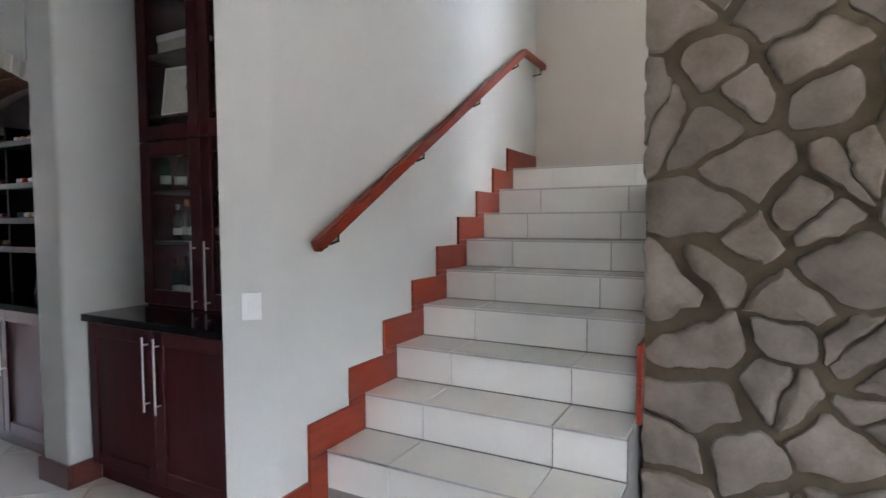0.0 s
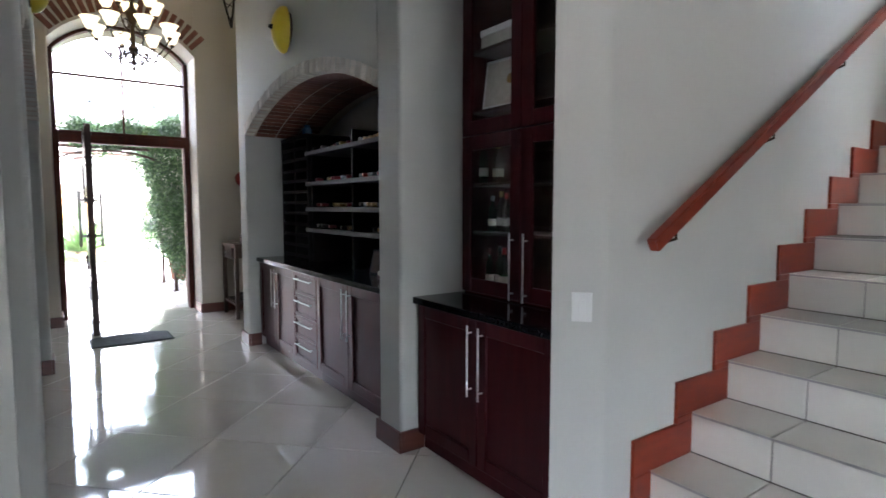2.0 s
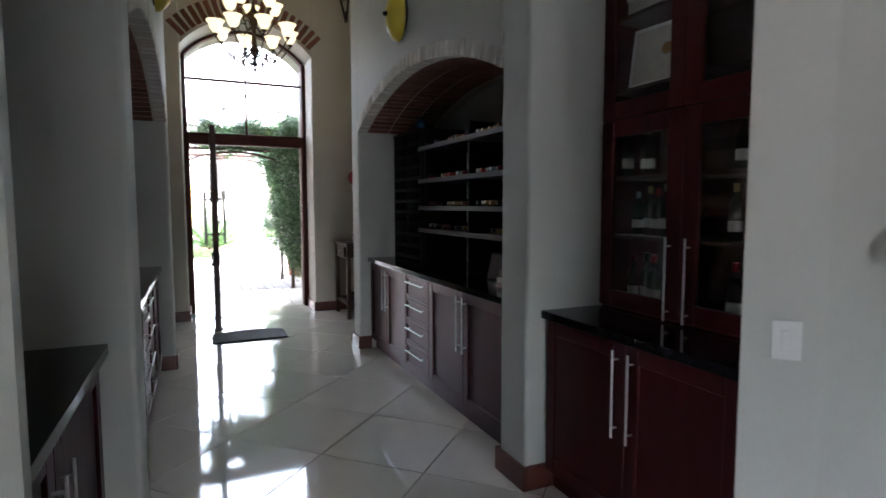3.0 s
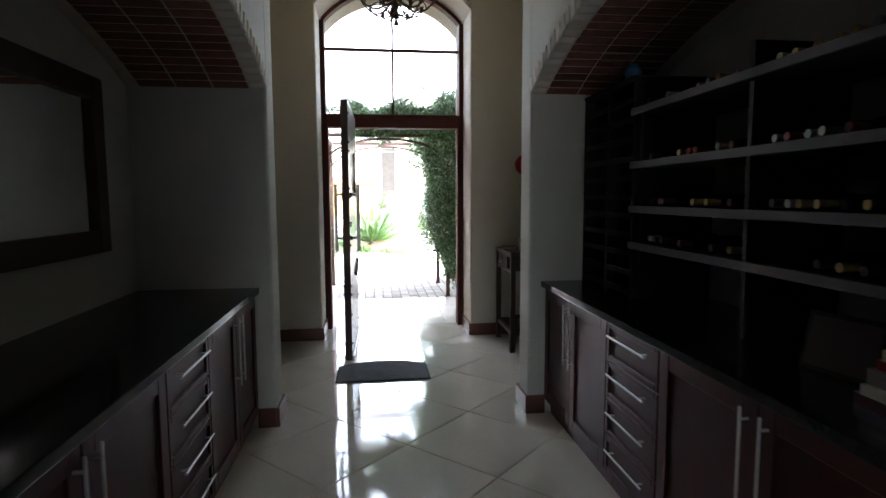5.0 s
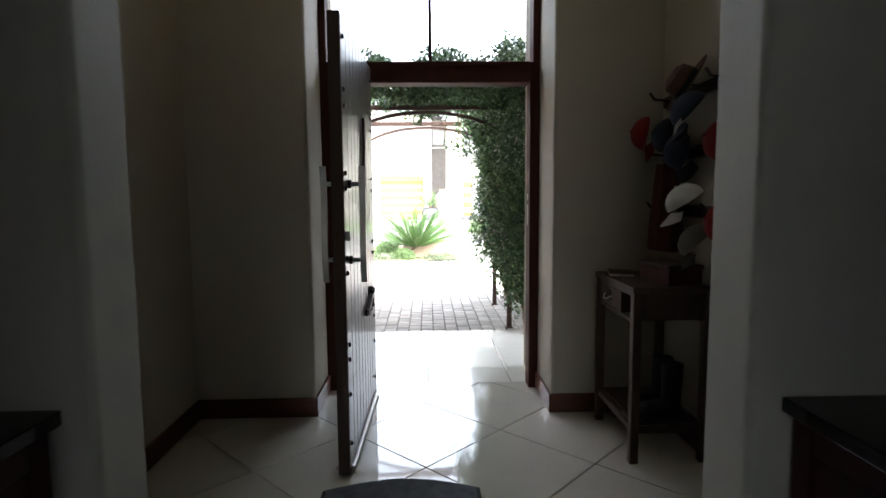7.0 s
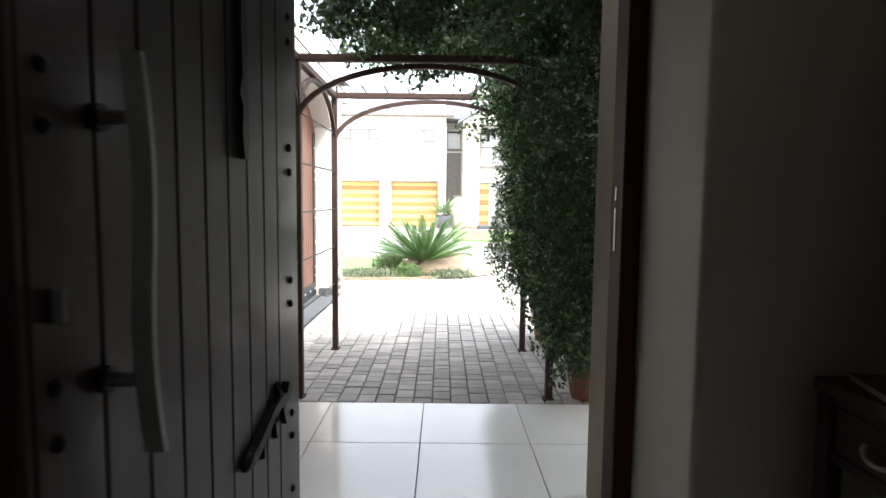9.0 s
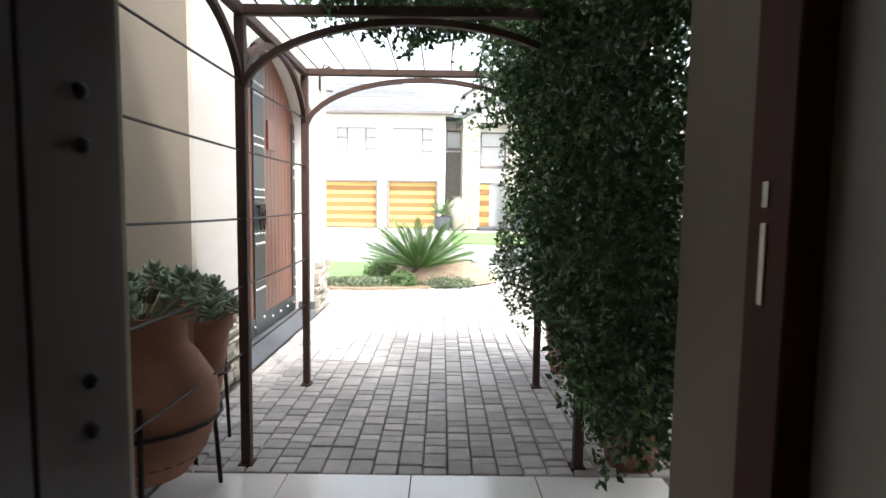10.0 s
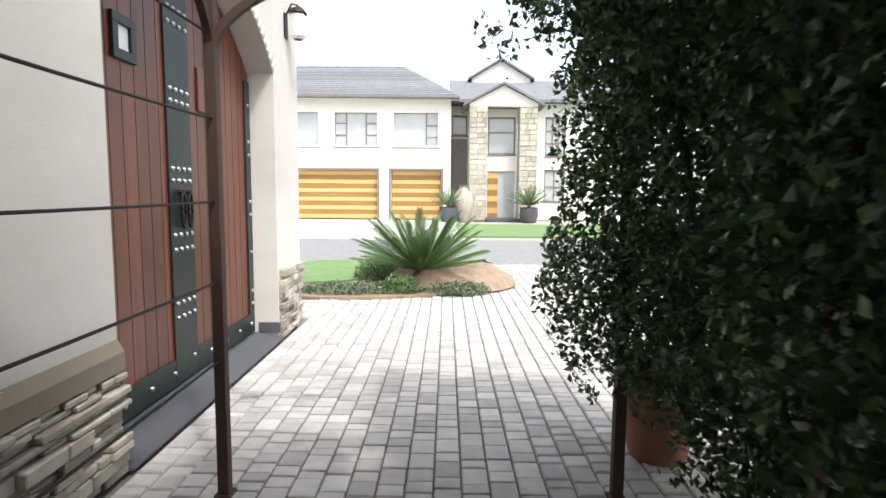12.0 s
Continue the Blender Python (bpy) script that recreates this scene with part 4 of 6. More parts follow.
# ---- entrance door, frame and fanlight ----
FX0, FX1 = -9.095, -8.957
FRAME_Y0, FRAME_Y1 = DOOR_A, DOOR_B
SATIN = make_mat("satin_metal", (0.34, 0.33, 0.31), (0.46, 0.45, 0.43), 0.38, 0.9, scale=12, fine=140, bump=0.08)
STUD_ME = mesh_of("stud", bm_sphere((0, 0, 0), 0.013, u=8, v=6, scale=(1, 0.8, 1)), IRON, True)


WOOD_FRAME = make_mat("frame_timber", (0.04, 0.0095, 0.006), (0.075, 0.018, 0.0105), 0.6, scale=2.5, fine=50, bump=0.08, stretch=(9, 9, 1.2), spec=0.25, vary=0.08)


def door_frame():
    f = thing("door_frame", "red-brown timber frame of the entrance with a glazed arched fanlight", "door frame", kind="structure")
    part("jamb", bm_box((FX0, FRAME_Y0, 0), (FX1, FRAME_Y0 + 0.07, 2.45), 0.005), WOOD_FRAME, f)
    part("fanlight_jamb", bm_box((FX0, FRAME_Y0, 2.451), (FX1, FRAME_Y0 + 0.05, 3.47), 0.005), WOOD_FRAME, f)
    part("jamb", bm_box((FX0, FRAME_Y1 - 0.07, 0), (FX1, FRAME_Y1, 2.45), 0.005), WOOD_FRAME, f)
    part("fanlight_jamb", bm_box((FX0, FRAME_Y1 - 0.05, 2.451), (FX1, FRAME_Y1, 3.47), 0.005), WOOD_FRAME, f)
    part("transom", bm_box((FX0 - 0.01, FRAME_Y0 + 0.071, 2.30), (FX1 + 0.012, FRAME_Y1 - 0.071, 2.45), 0.006), WOOD_FRAME, f)
    part("transom_lip", bm_box((FX1 + 0.013, FRAME_Y0 + 0.09, 2.41), (FX1 + 0.03, FRAME_Y1 - 0.09, 2.446), 0.004), WOOD_FRAME, f)
    part("glazing_bar", bm_box((FX0 + 0.03, FRAME_Y0 + 0.05, 3.158), (FX0 + 0.08, FRAME_Y1 - 0.05, 3.188), 0.004), WOOD_FRAME, f)
    part("mullion", bm_box((FX0 + 0.035, f_mid - 0.012, 2.451), (FX0 + 0.075, f_mid + 0.012, 3.157), 0.004), WOOD_FRAME, f)
    part("mullion", bm_box((FX0 + 0.035, f_mid - 0.012, 3.189), (FX0 + 0.075, f_mid + 0.012, 3.80), 0.004), WOOD_FRAME, f)
    head = [(f_mid + (f_rad + d) * math.sin(a), f_cz + (f_rad + d) * math.cos(a)) for d, row in ((-0.04, range(25)), (-0.002, range(24, -1, -1))) for a in (f_ang * (-0.97 + 1.94 * k / 24) for k in row)]
    part("arched_head", bm_prism(head, 0, FX0 + 0.01, FX1 - 0.01), WOOD_FRAME, f)
    for ya, yb in ((FRAME_Y0 + 0.05, f_mid - 0.018), (f_mid + 0.018, FRAME_Y1 - 0.05)):
        g = part("pane", bm_box((FX0 + 0.05, ya, 2.451), (FX0 + 0.056, yb, 3.149)), PANE, f, "clear glass pane")
        g.visible_shadow = False
        g = part("pane", bm_box((FX0 + 0.05, ya, 3.196), (FX0 + 0.056, yb, 3.80)), PANE, f, "clear glass pane")
        g.visible_shadow = False
    for za, zb in ((1.25, 1.41), (1.44, 1.49)):
        part("strike_plate", bm_box((FX0 + 0.052, FRAME_Y1 - 0.073, za), (FX0 + 0.070, FRAME_Y1 - 0.0705, zb), 0.001), SATIN, f, "steel strike plate")


door_frame()


def pivot_door():
    """The door leaf, standing open at a right angle to its frame."""
    d = thing("entrance_door", "heavy dark plank pivot door with iron studs, standing open", "door")
    xa, xb, y, z0, z1, t = -8.905, -7.665, 0.31, 0.012, 2.39, 0.062
    part("core", bm_box((xa, y - t / 2 + 0.008, z0), (xb, y + t / 2 - 0.008, z1)), WOOD_DARK, d)
    part("edge_stile", bm_box((xb - 0.004, y - t / 2, z0), (xb + 0.012, y + t / 2, z1), 0.003), WOOD_DARK, d)
    cuts = [xb - 0.004] + [-7.818 - 0.1243 * k for k in range(8)] + [xa]
    for b, a in zip(cuts, cuts[1:]):
        for s in (1, -1):
            lo, hi = sorted((y + s * (t / 2 - 0.008), y + s * t / 2))
            part("plank", bm_box((a + 0.0035, lo, z0 + 0.001), (b - 0.0035, hi, z1 - 0.001), 0.0025), WOOD_DOOR, d)
    for s in (1, -1):
        lo, hi = sorted((y + s * t / 2 + 0.0005 * s, y + s * (t / 2 + 0.012)))
        part("weather_bar", bm_box((xa + 0.01, min(lo, hi + 0.02 * s), z0 + 0.004), (xb - 0.03, max(hi, lo + 0.02 * s), z0 + 0.029), 0.006, 2), STEEL, d, "steel weather bar")
        face = y + s * (t / 2 + 0.002)
        for x in (xb - 0.045, xa + 0.1):
            for z in (0.16, 0.43, 0.62, 0.70, 1.08, 1.16, 1.52, 1.60, 1.94, 2.02, 2.28):
                shared("stud", STUD_ME, d, Matrix.Translation((x, face, z)))
        # long wavy pull on two posts
        yo = y + s * (t / 2 + 0.072)
        wave = [(-7.832 + 0.032 * u + 0.014 * math.sin(u * 6.28), 1.015 + 0.625 * u) for u in (k / 20 for k in range(21))]
        out = [(x - 0.0065, z) for x, z in wave] + [(x + 0.0065, z) for x, z in reversed(wave)]
        h = part("pull_handle", bm_prism(out, 1, yo - 0.016, yo + 0.016), SATIN, d, "long wavy metal pull handle", True)
        for k in (4, 17):
            wx, wz = wave[k]
            part("handle_post", bm_cyl((wx, y + s * t / 2, wz), (wx, yo - s * 0.017, wz), 0.012, 12), STEEL, h, smooth=True)
            part("post_collar", bm_cyl((wx, y + s * t / 2, wz), (wx, y + s * (t / 2 + 0.015), wz), 0.022, 14), IRON, h)
        # wrought iron ornaments
        o = [(-8.724, 0.83), (-8.696, 0.795), (-8.640, 0.80), (-8.575, 0.79), (-8.501, 0.76), (-8.427, 0.735), (-8.389, 0.73)]
        lizard = part("iron_strap", bm_tube([(x, face + s * 0.010, z) for x, z in o], 0, flat=(0.024, 0.034)), IRON, d, "forged iron lizard-shaped strap")
        for px, pz, qx, qz in ((-8.668, 0.80, -8.705, 0.71), (-8.594, 0.79, -8.612, 0.70), (-8.519, 0.765, -8.482, 0.69), (-8.668, 0.80, -8.631, 0.86)):
            part("iron_leg", bm_tube([(px, face + s * 0.008, pz), ((px + qx) / 2 + 0.012, face + s * 0.010, (pz + qz) / 2), (qx, face + s * 0.006, qz)], 0, flat=(0.016, 0.018)), IRON, lizard)
        part("iron_head", bm_sphere((-8.380, face + s * 0.008, 0.728), 0.03, u=10, v=6, scale=(1.2, 0.5, 0.8)), IRON, lizard, smooth=True)
        ax = -8.389
        part("iron_strap", bm_prism([(ax + 0.010, 1.53), (ax + 0.020, 1.60), (ax + 0.012, 1.66), (ax + 0.034, 1.69), (ax + 0.014, 1.74), (ax + 0.02, 1.86), (ax + 0.008, 1.97), (ax - 0.012, 1.97), (ax - 0.020, 1.86), (ax - 0.014, 1.74), (ax - 0.028, 1.64), (ax - 0.018, 1.53)], 1, min(face, face + s * 0.016), max(face, face + s * 0.016)), IRON, d, "forged iron animal-shaped strap")
    part("lock_plate", bm_box((xb + 0.0122, y - 0.014, 1.0), (xb + 0.014, y + 0.014, 1.3), 0.0005), BRONZE, d, "brass lock plate")
    part("lock_knob", bm_box((xb - 0.052, y + t / 2, 1.25), (xb - 0.044, y + t / 2 + 0.02, 1.30), 0.003), SATIN, d)
    pivot = Matrix.Translation((-8.3, y, 0))
    d.matrix_world = pivot @ Matrix.Rotation(radians(-1.2), 4, "Z") @ pivot.inverted()  # not quite square to the frame
    return d


pivot_door()


def door_mat():
    out = [(-7.06, 0.21), (-7.06, 1.0), (-7.50, 1.0)]
    out += [(-7.50 - 0.10 * math.sin(math.pi * k / 10), 1.0 - 0.79 * k / 10) for k in range(1, 10)] + [(-7.50, 0.21)]
    m = thing("door_mat", "grey ribbed door mat with a curved edge on the tiles", "door mat")
    part("carpet", bm_prism([(x * 0.985 - 7.25 * 0.015, (y - 0.605) * 0.95 + 0.605) for x, y in out], 2, 0.001, 0.016), MAT_RUBBER, m)
    part("border", bm_prism(out, 2, 0.0008, 0.008), BLACK, m, "black rubber border")


door_mat()

# ---- lobby table and hats ----


def console_table():
    t = thing("console_table", "dark wooden console table with a drawer against the lobby wall", "console table")
    x0, x1, y0, y1, top = -8.34, -7.74, 1.87, 2.26, 0.985
    part("tabletop", bm_box((x0 - 0.03, y0 - 0.03, top - 0.035), (x1 + 0.03, y1 + 0.01, top), 0.006, 2), WOOD_DARK, t)
    for x in (x0, x1):
        for y in (y0, y1):
            part("leg", bm_box((x - 0.024, y - 0.024, 0.0), (x + 0.024, y + 0.024, top - 0.036), 0.006, 2), WOOD_DARK, t)
    for y in (y0, y1):
        part("apron", bm_box((x0 + 0.025, y - 0.014, top - 0.205), (x1 - 0.025, y + 0.014, top - 0.182), 0.003), WOOD_DARK, t)
        part("stretcher", bm_box((x0 + 0.025, y - 0.014, 0.17), (x1 - 0.025, y + 0.014, 0.205), 0.004), WOOD_DARK, t)
    for x in (x0, x1):
        part("side_apron", bm_box((x - 0.01, y0 + 0.025, top - 0.185), (x + 0.01, y1 - 0.025, top - 0.037), 0.003), WOOD_DARK, t)
        part("stretcher", bm_box((x - 0.014, y0 + 0.025, 0.17), (x + 0.014, y1 - 0.025, 0.205), 0.004), WOOD_DARK, t)
    part("lower_shelf", bm_box((x0 + 0.016, y0 + 0.016, 0.206), (x1 - 0.016, y1 - 0.016, 0.222)), WOOD_DARK, t)
    part("top_rail", bm_box((x0 + 0.025, y0 - 0.014, top - 0.058), (x1 - 0.025, y0 + 0.014, top - 0.037), 0.003), WOOD_DARK, t)
    mid = x1 - 0.21
    part("drawer_divider", bm_box((mid - 0.012, y0 - 0.013, top - 0.181), (mid + 0.012, y0 + 0.3, top - 0.059), 0.002), WOOD_DARK, t)
    d = part("drawer", bm_box((x0 + 0.028, y0 - 0.010, top - 0.179), (mid - 0.014, y0 + 0.3, top - 0.061), 0.004), WOOD_DARK, t)
    c = (x0 + mid) / 2
    part("pull_plate", bm_cyl((c, y0 - 0.0102, top - 0.115), (c, y0 - 0.016, top - 0.115), 0.034, 16), BRONZE, d)
    pull = [(c + 0.055 * math.cos(w), y0 - 0.018 - 0.022 * math.sin(w), top - 0.112 - 0.024 * math.sin(w)) for w in (math.pi * k / 10 for k in range(11))]
    part("drawer_pull", bm_tube(pull, 0.006, 8), SATIN, d, "curved brass drop pull", True)


console_table()


def cap(x, y, z, turn, tilt, material, label):
    """A peaked cap hung on a peg."""
    c = thing("cap", label, "cap", "caps hung on the rack", at=pose(x, y, z, tilt, 0, turn))
    bm = bm_sphere((0, 0, 0), 0.095, u=16, v=12, scale=(0.95, 1.1, 0.95))
    bmesh.ops.delete(bm, geom=[v for v in bm.verts if v.co.z < -0.02], context="VERTS")
    bmesh.ops.solidify(bm, geom=bm.faces[:], thickness=0.003)
    crown = part("crown", bm, material, c, smooth=True)
    part("button", bm_sphere((0, 0, 0.092), 0.008, u=8, v=6), material, crown)
    bm = bmesh.new()
    rows = []
    for k in range(4):
        rr = 0.092 + 0.028 * k
        rows.append([bm.verts.new((rr * 0.92 * math.sin(a) * (1 - 0.06 * k), -rr * math.cos(a), -0.012 - 0.010 * k - 0.02 * abs(math.sin(a)) ** 2)) for a in (-1.05 + 2.1 * q / 10 for q in range(11))])
    for a, b in zip(rows, rows[1:]):
        for q in range(10):
            bm.faces.new((a[q], a[q + 1], b[q + 1], b[q]))
    bmesh.ops.solidify(bm, geom=bm.faces[:], thickness=0.004)
    part("peak", bm, material, c, smooth=True)
    return c


def cloth(name, col, col2):
    return make_mat(name, col, col2, 0.9, scale=20, fine=400, bump=0.3)


CLOTH_RED = cloth("red_cloth", (0.17, 0.009, 0.011), (0.25, 0.016, 0.016))
CLOTH_NAVY = cloth("navy_cloth", (0.010, 0.014, 0.03), (0.02, 0.026, 0.05))
CLOTH_WHITE = cloth("white_cloth", (0.6, 0.59, 0.56), (0.7, 0.69, 0.66))
CLOTH_BROWN = cloth("brown_felt", (0.05, 0.025, 0.018), (0.09, 0.045, 0.03))
CLOTH_GREY = cloth("grey_cloth", (0.16, 0.15, 0.13), (0.23, 0.22, 0.19))


def hat_rack():
    r = thing("hat_rack", "dark wooden wall rack with iron pegs above the console table", "hat rack")
    for z in (1.38, 1.72, 2.06):
        part("rail", bm_box((-8.42, LOBBY_R - 0.025, z - 0.035), (-7.30, LOBBY_R - 0.001, z + 0.035), 0.005), WOOD_DARK, r)
        for k in range(5):
            x = -8.33 + k * 0.23
            part("peg", bm_tube([(x, LOBBY_R - 0.025, z), (x, LOBBY_R - 0.12, z + 0.01), (x, LOBBY_R - 0.15, z + 0.05)], 0.008, 6), IRON, r, smooth=True)
    cap(-8.33, 2.13, 1.86, -12, 80, CLOTH_RED, "bright red peaked cap hanging on a peg")
    navy = cap(-7.66, 2.09, 1.90, -28, 48, CLOTH_NAVY, "navy peaked cap with two pale stripes on a peg")
    for rr in (0.100, 0.108):
        part("stripe", bm_tube([(rr * 1.0 * math.sin(a), -rr * 1.12 * math.cos(a), -0.004 - (rr - 0.10) * 1.2) for a in (-1.0 + 2.0 * k / 12 for k in range(13))], 0.003, 6), CLOTH_WHITE, navy, "pale piping")
    white = cap(-7.70, 2.10, 1.44, -14, 34, CLOTH_WHITE, "white peaked cap with a dark emblem on a peg")
    for k in range(3):
        part("emblem", bm_tube([(0.034 * math.sin(a), -0.1075 * math.cos(0.36 * a) + 0.004 * k, 0.018 + 0.013 * k) for a in (-1.0 + 0.25 * q for q in range(9))], 0.0022, 5), CLOTH_NAVY, white, "dark stitched emblem")
    cap(-7.52, 2.19, 1.74, -10, 72, CLOTH_RED, "dark red peaked cap on a peg")
    cap(-7.76, 2.20, 1.22, -20, 45, CLOTH_GREY, "grey peaked cap on a peg")
    cap(-7.48, 2.19, 1.34, -10, 75, CLOTH_RED, "dark red peaked cap on a peg")
    cap(-8.10, 2.17, 1.82, -5, 76, CLOTH_NAVY, "black peaked cap on a peg")
    cap(-7.95, 2.18, 1.72, 8, 80, CLOTH_NAVY, "black peaked cap on a peg")
    h = thing("felt_hat", "brown wide-brimmed felt hat on a peg", "hat", at=pose(-7.88, 2.18, 2.07, 58, 0, -12))
    part("crown", bm_lathe([(0.09, 0), (0.088, 0.05), (0.08, 0.09), (0.05, 0.11), (0, 0.10)], 20), CLOTH_BROWN, h, smooth=True)
    part("brim", bm_lathe([(0.088, 0.004), (0.12, 0.0), (0.17, 0.012), (0.172, 0.016), (0.12, 0.005), (0.088, 0.009)], 24), CLOTH_BROWN, h, smooth=True)
    part("band", bm_lathe([(0.0905, 0.008), (0.0915, 0.01), (0.0905, 0.032), (0.0895, 0.034)], 20), BLACK, h)
    j = thing("jacket", "dark red jacket hanging under the hat rack", "jacket")
    bm = bmesh.new()
    rows = []
    for k in range(9):
        u = k / 8
        rows.append([bm.verts.new((-8.16 + (0.10 + 0.06 * u) * math.cos(a) + 0.012 * math.sin(a * 5 + u * 4), LOBBY_R - 0.10 + (0.05 + 0.03 * u) * math.sin(a) + 0.01 * math.sin(a * 7), 1.66 - 0.52 * u)) for a in (2 * math.pi * q / 24 for q in range(24))])
    for a, b in zip(rows, rows[1:]):
        for q in range(24):
            bm.faces.new((a[q], a[(q + 1) % 24], b[(q + 1) % 24], b[q]))
    bm.faces.new(rows[0])
    bm.faces.new(rows[-1])
    part("body", bm, cloth("maroon_cloth", (0.05, 0.008, 0.008), (0.09, 0.015, 0.014)), j, smooth=True)
    part("loop", bm_tube([(-8.16, LOBBY_R - 0.1, 1.655), (-8.16, LOBBY_R - 0.12, 1.68), (-8.16, LOBBY_R - 0.13, 1.66)], 0.004, 6), BLACK, j)


hat_rack()


def table_goods():
    b = thing("storage_box", "worn dark wooden box on the console table", "box", at=pose(-7.90, 2.12, 0.9855, 0, 0, 8))
    part("body", bm_box((-0.15, -0.1, 0), (0.15, 0.1, 0.085), 0.004), WOOD_CAB, b)
    part("lid", bm_box((-0.155, -0.105, 0.086), (0.155, 0.105, 0.11), 0.004), WOOD_DARK, b)
    p = thing("paper_stack", "small stack of papers on the console table", "papers", at=pose(-8.22, 1.95, 0.9855, 0, 0, -14))
    part("sheet", bm_box((-0.1, -0.07, 0), (0.1, 0.07, 0.014), 0.001), PAPER, p)
    part("cover", bm_box((-0.1, -0.07, 0.0145), (0.1, 0.07, 0.018), 0.001), WOOD_CAB, p)
    for x, y, tn in ((-7.98, 2.08, 12), (-7.84, 2.08, 18)):
        s = thing("boot", "black leather boot on the table's lower shelf", "boot", "boots under the table", at=pose(x, y, 0.2225, 0, 0, tn))
        part("sole", bm_box((-0.045, -0.15, 0), (0.045, 0.12, 0.025), 0.01, 2), BLACK, s)
        bm = bm_box((-0.042, -0.145, 0.0255), (0.042, 0.10, 0.10), 0.03, 3)
        part("upper", bm, BLACK, s, smooth=True)
        part("shaft", bm_cyl((0, 0.05, 0.08), (0, 0.055, 0.30), 0.052, 16, r2=0.06), BLACK, s, smooth=True)


table_goods()

# ---- porch and gatehouse details ----
PORCH_TILE = make_mat("porch_tile", (0.78, 0.76, 0.71), (0.85, 0.83, 0.78), 0.08, scale=3, fine=40, bump=0.02, vary=0.04, rough2=0.2, coat=0.5)
PORCH = structure("porch", bm_box((-10.80, DOOR_A - 0.5, -0.2), (-9.1, DOOR_B + 0.5, -0.014)), GROUT, "grout bed of the tiled porch", "porch")
ys = [DOOR_A - 0.5, 0.087, 0.745, 1.405, DOOR_B + 0.5]
xs = [-9.102, -9.48, -10.14, -10.80]
for xa, xb in zip(xs[1:], xs):
    for ya, yb in zip(ys, ys[1:]):
        part("porch_tile", bm_box((xa + 0.003, ya + 0.003, -0.0138), (xb - 0.003, yb - 0.003, -0.002), 0.0015), PORCH_TILE, PORCH)

TERRACOTTA = make_mat("terracotta", (0.21, 0.095, 0.06), (0.36, 0.175, 0.115), 0.85, scale=6, fine=90, bump=0.3, vary=0.12)
SUCCULENT = make_mat("succulent_leaf", (0.18, 0.24, 0.17), (0.34, 0.41, 0.31), 0.55, scale=8, bump=0.05)
LEDGE = make_mat("ledge_stone", (0.23, 0.195, 0.15), (0.50, 0.455, 0.39), 0.9, scale=7, fine=80, bump=0.6, vary=0.28)
SLATE = make_mat("grey_threshold", (0.055, 0.058, 0.066), (0.09, 0.094, 0.104), 0.6, scale=4, fine=90, bump=0.2)
STRAP = make_mat("dark_green_iron", (0.014, 0.022, 0.022), (0.035, 0.045, 0.045), 0.35, 0.5, scale=6, fine=90, bump=0.15)
RIVET = make_mat("bright_rivet", (0.42, 0.42, 0.42), (0.6, 0.6, 0.6), 0.3, 1.0, scale=20, bump=0.05)
RIVET_ME = mesh_of("rivet", bm_sphere((0, 0, 0), 0.017, u=8, v=5), RIVET, True)


def ledge_cladding(name, x0, x1, z1, parent):
    rng = random.Random(int(-x0 * 10))
    z = 0.0
    while z < z1 - 0.02:
        h = min(rng.choice((0.03, 0.045, 0.06, 0.07, 0.04)), z1 - z)
        x = x0
        while x < x1 - 0.03:
            w = min(rng.uniform(0.07, 0.30), x1 - x)
            d = rng.choice((0.012, 0.03, 0.04, 0.05, 0.065))
            part(name, bm_box((x + 0.003, GY + 0.0005, z + 0.002), (x + w - 0.003, GY + d, z + h - 0.002), 0.006), LEDGE, parent)
            x += w
        z += h


wm, wf, wn2 = bpy.data.objects["wall_gate_mid"], bpy.data.objects["wall_gate_far"], bpy.data.objects["wall_gate_near"]
ledge_cladding("ledge_stone", -12.46, -10.8, 0.52, wm)
ledge_cladding("ledge_stone", -15.85, -15.06, 0.68, wf)
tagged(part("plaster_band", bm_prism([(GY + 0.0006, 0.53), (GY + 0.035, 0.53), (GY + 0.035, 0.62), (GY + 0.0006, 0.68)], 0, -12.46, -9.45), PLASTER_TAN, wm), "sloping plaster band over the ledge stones")


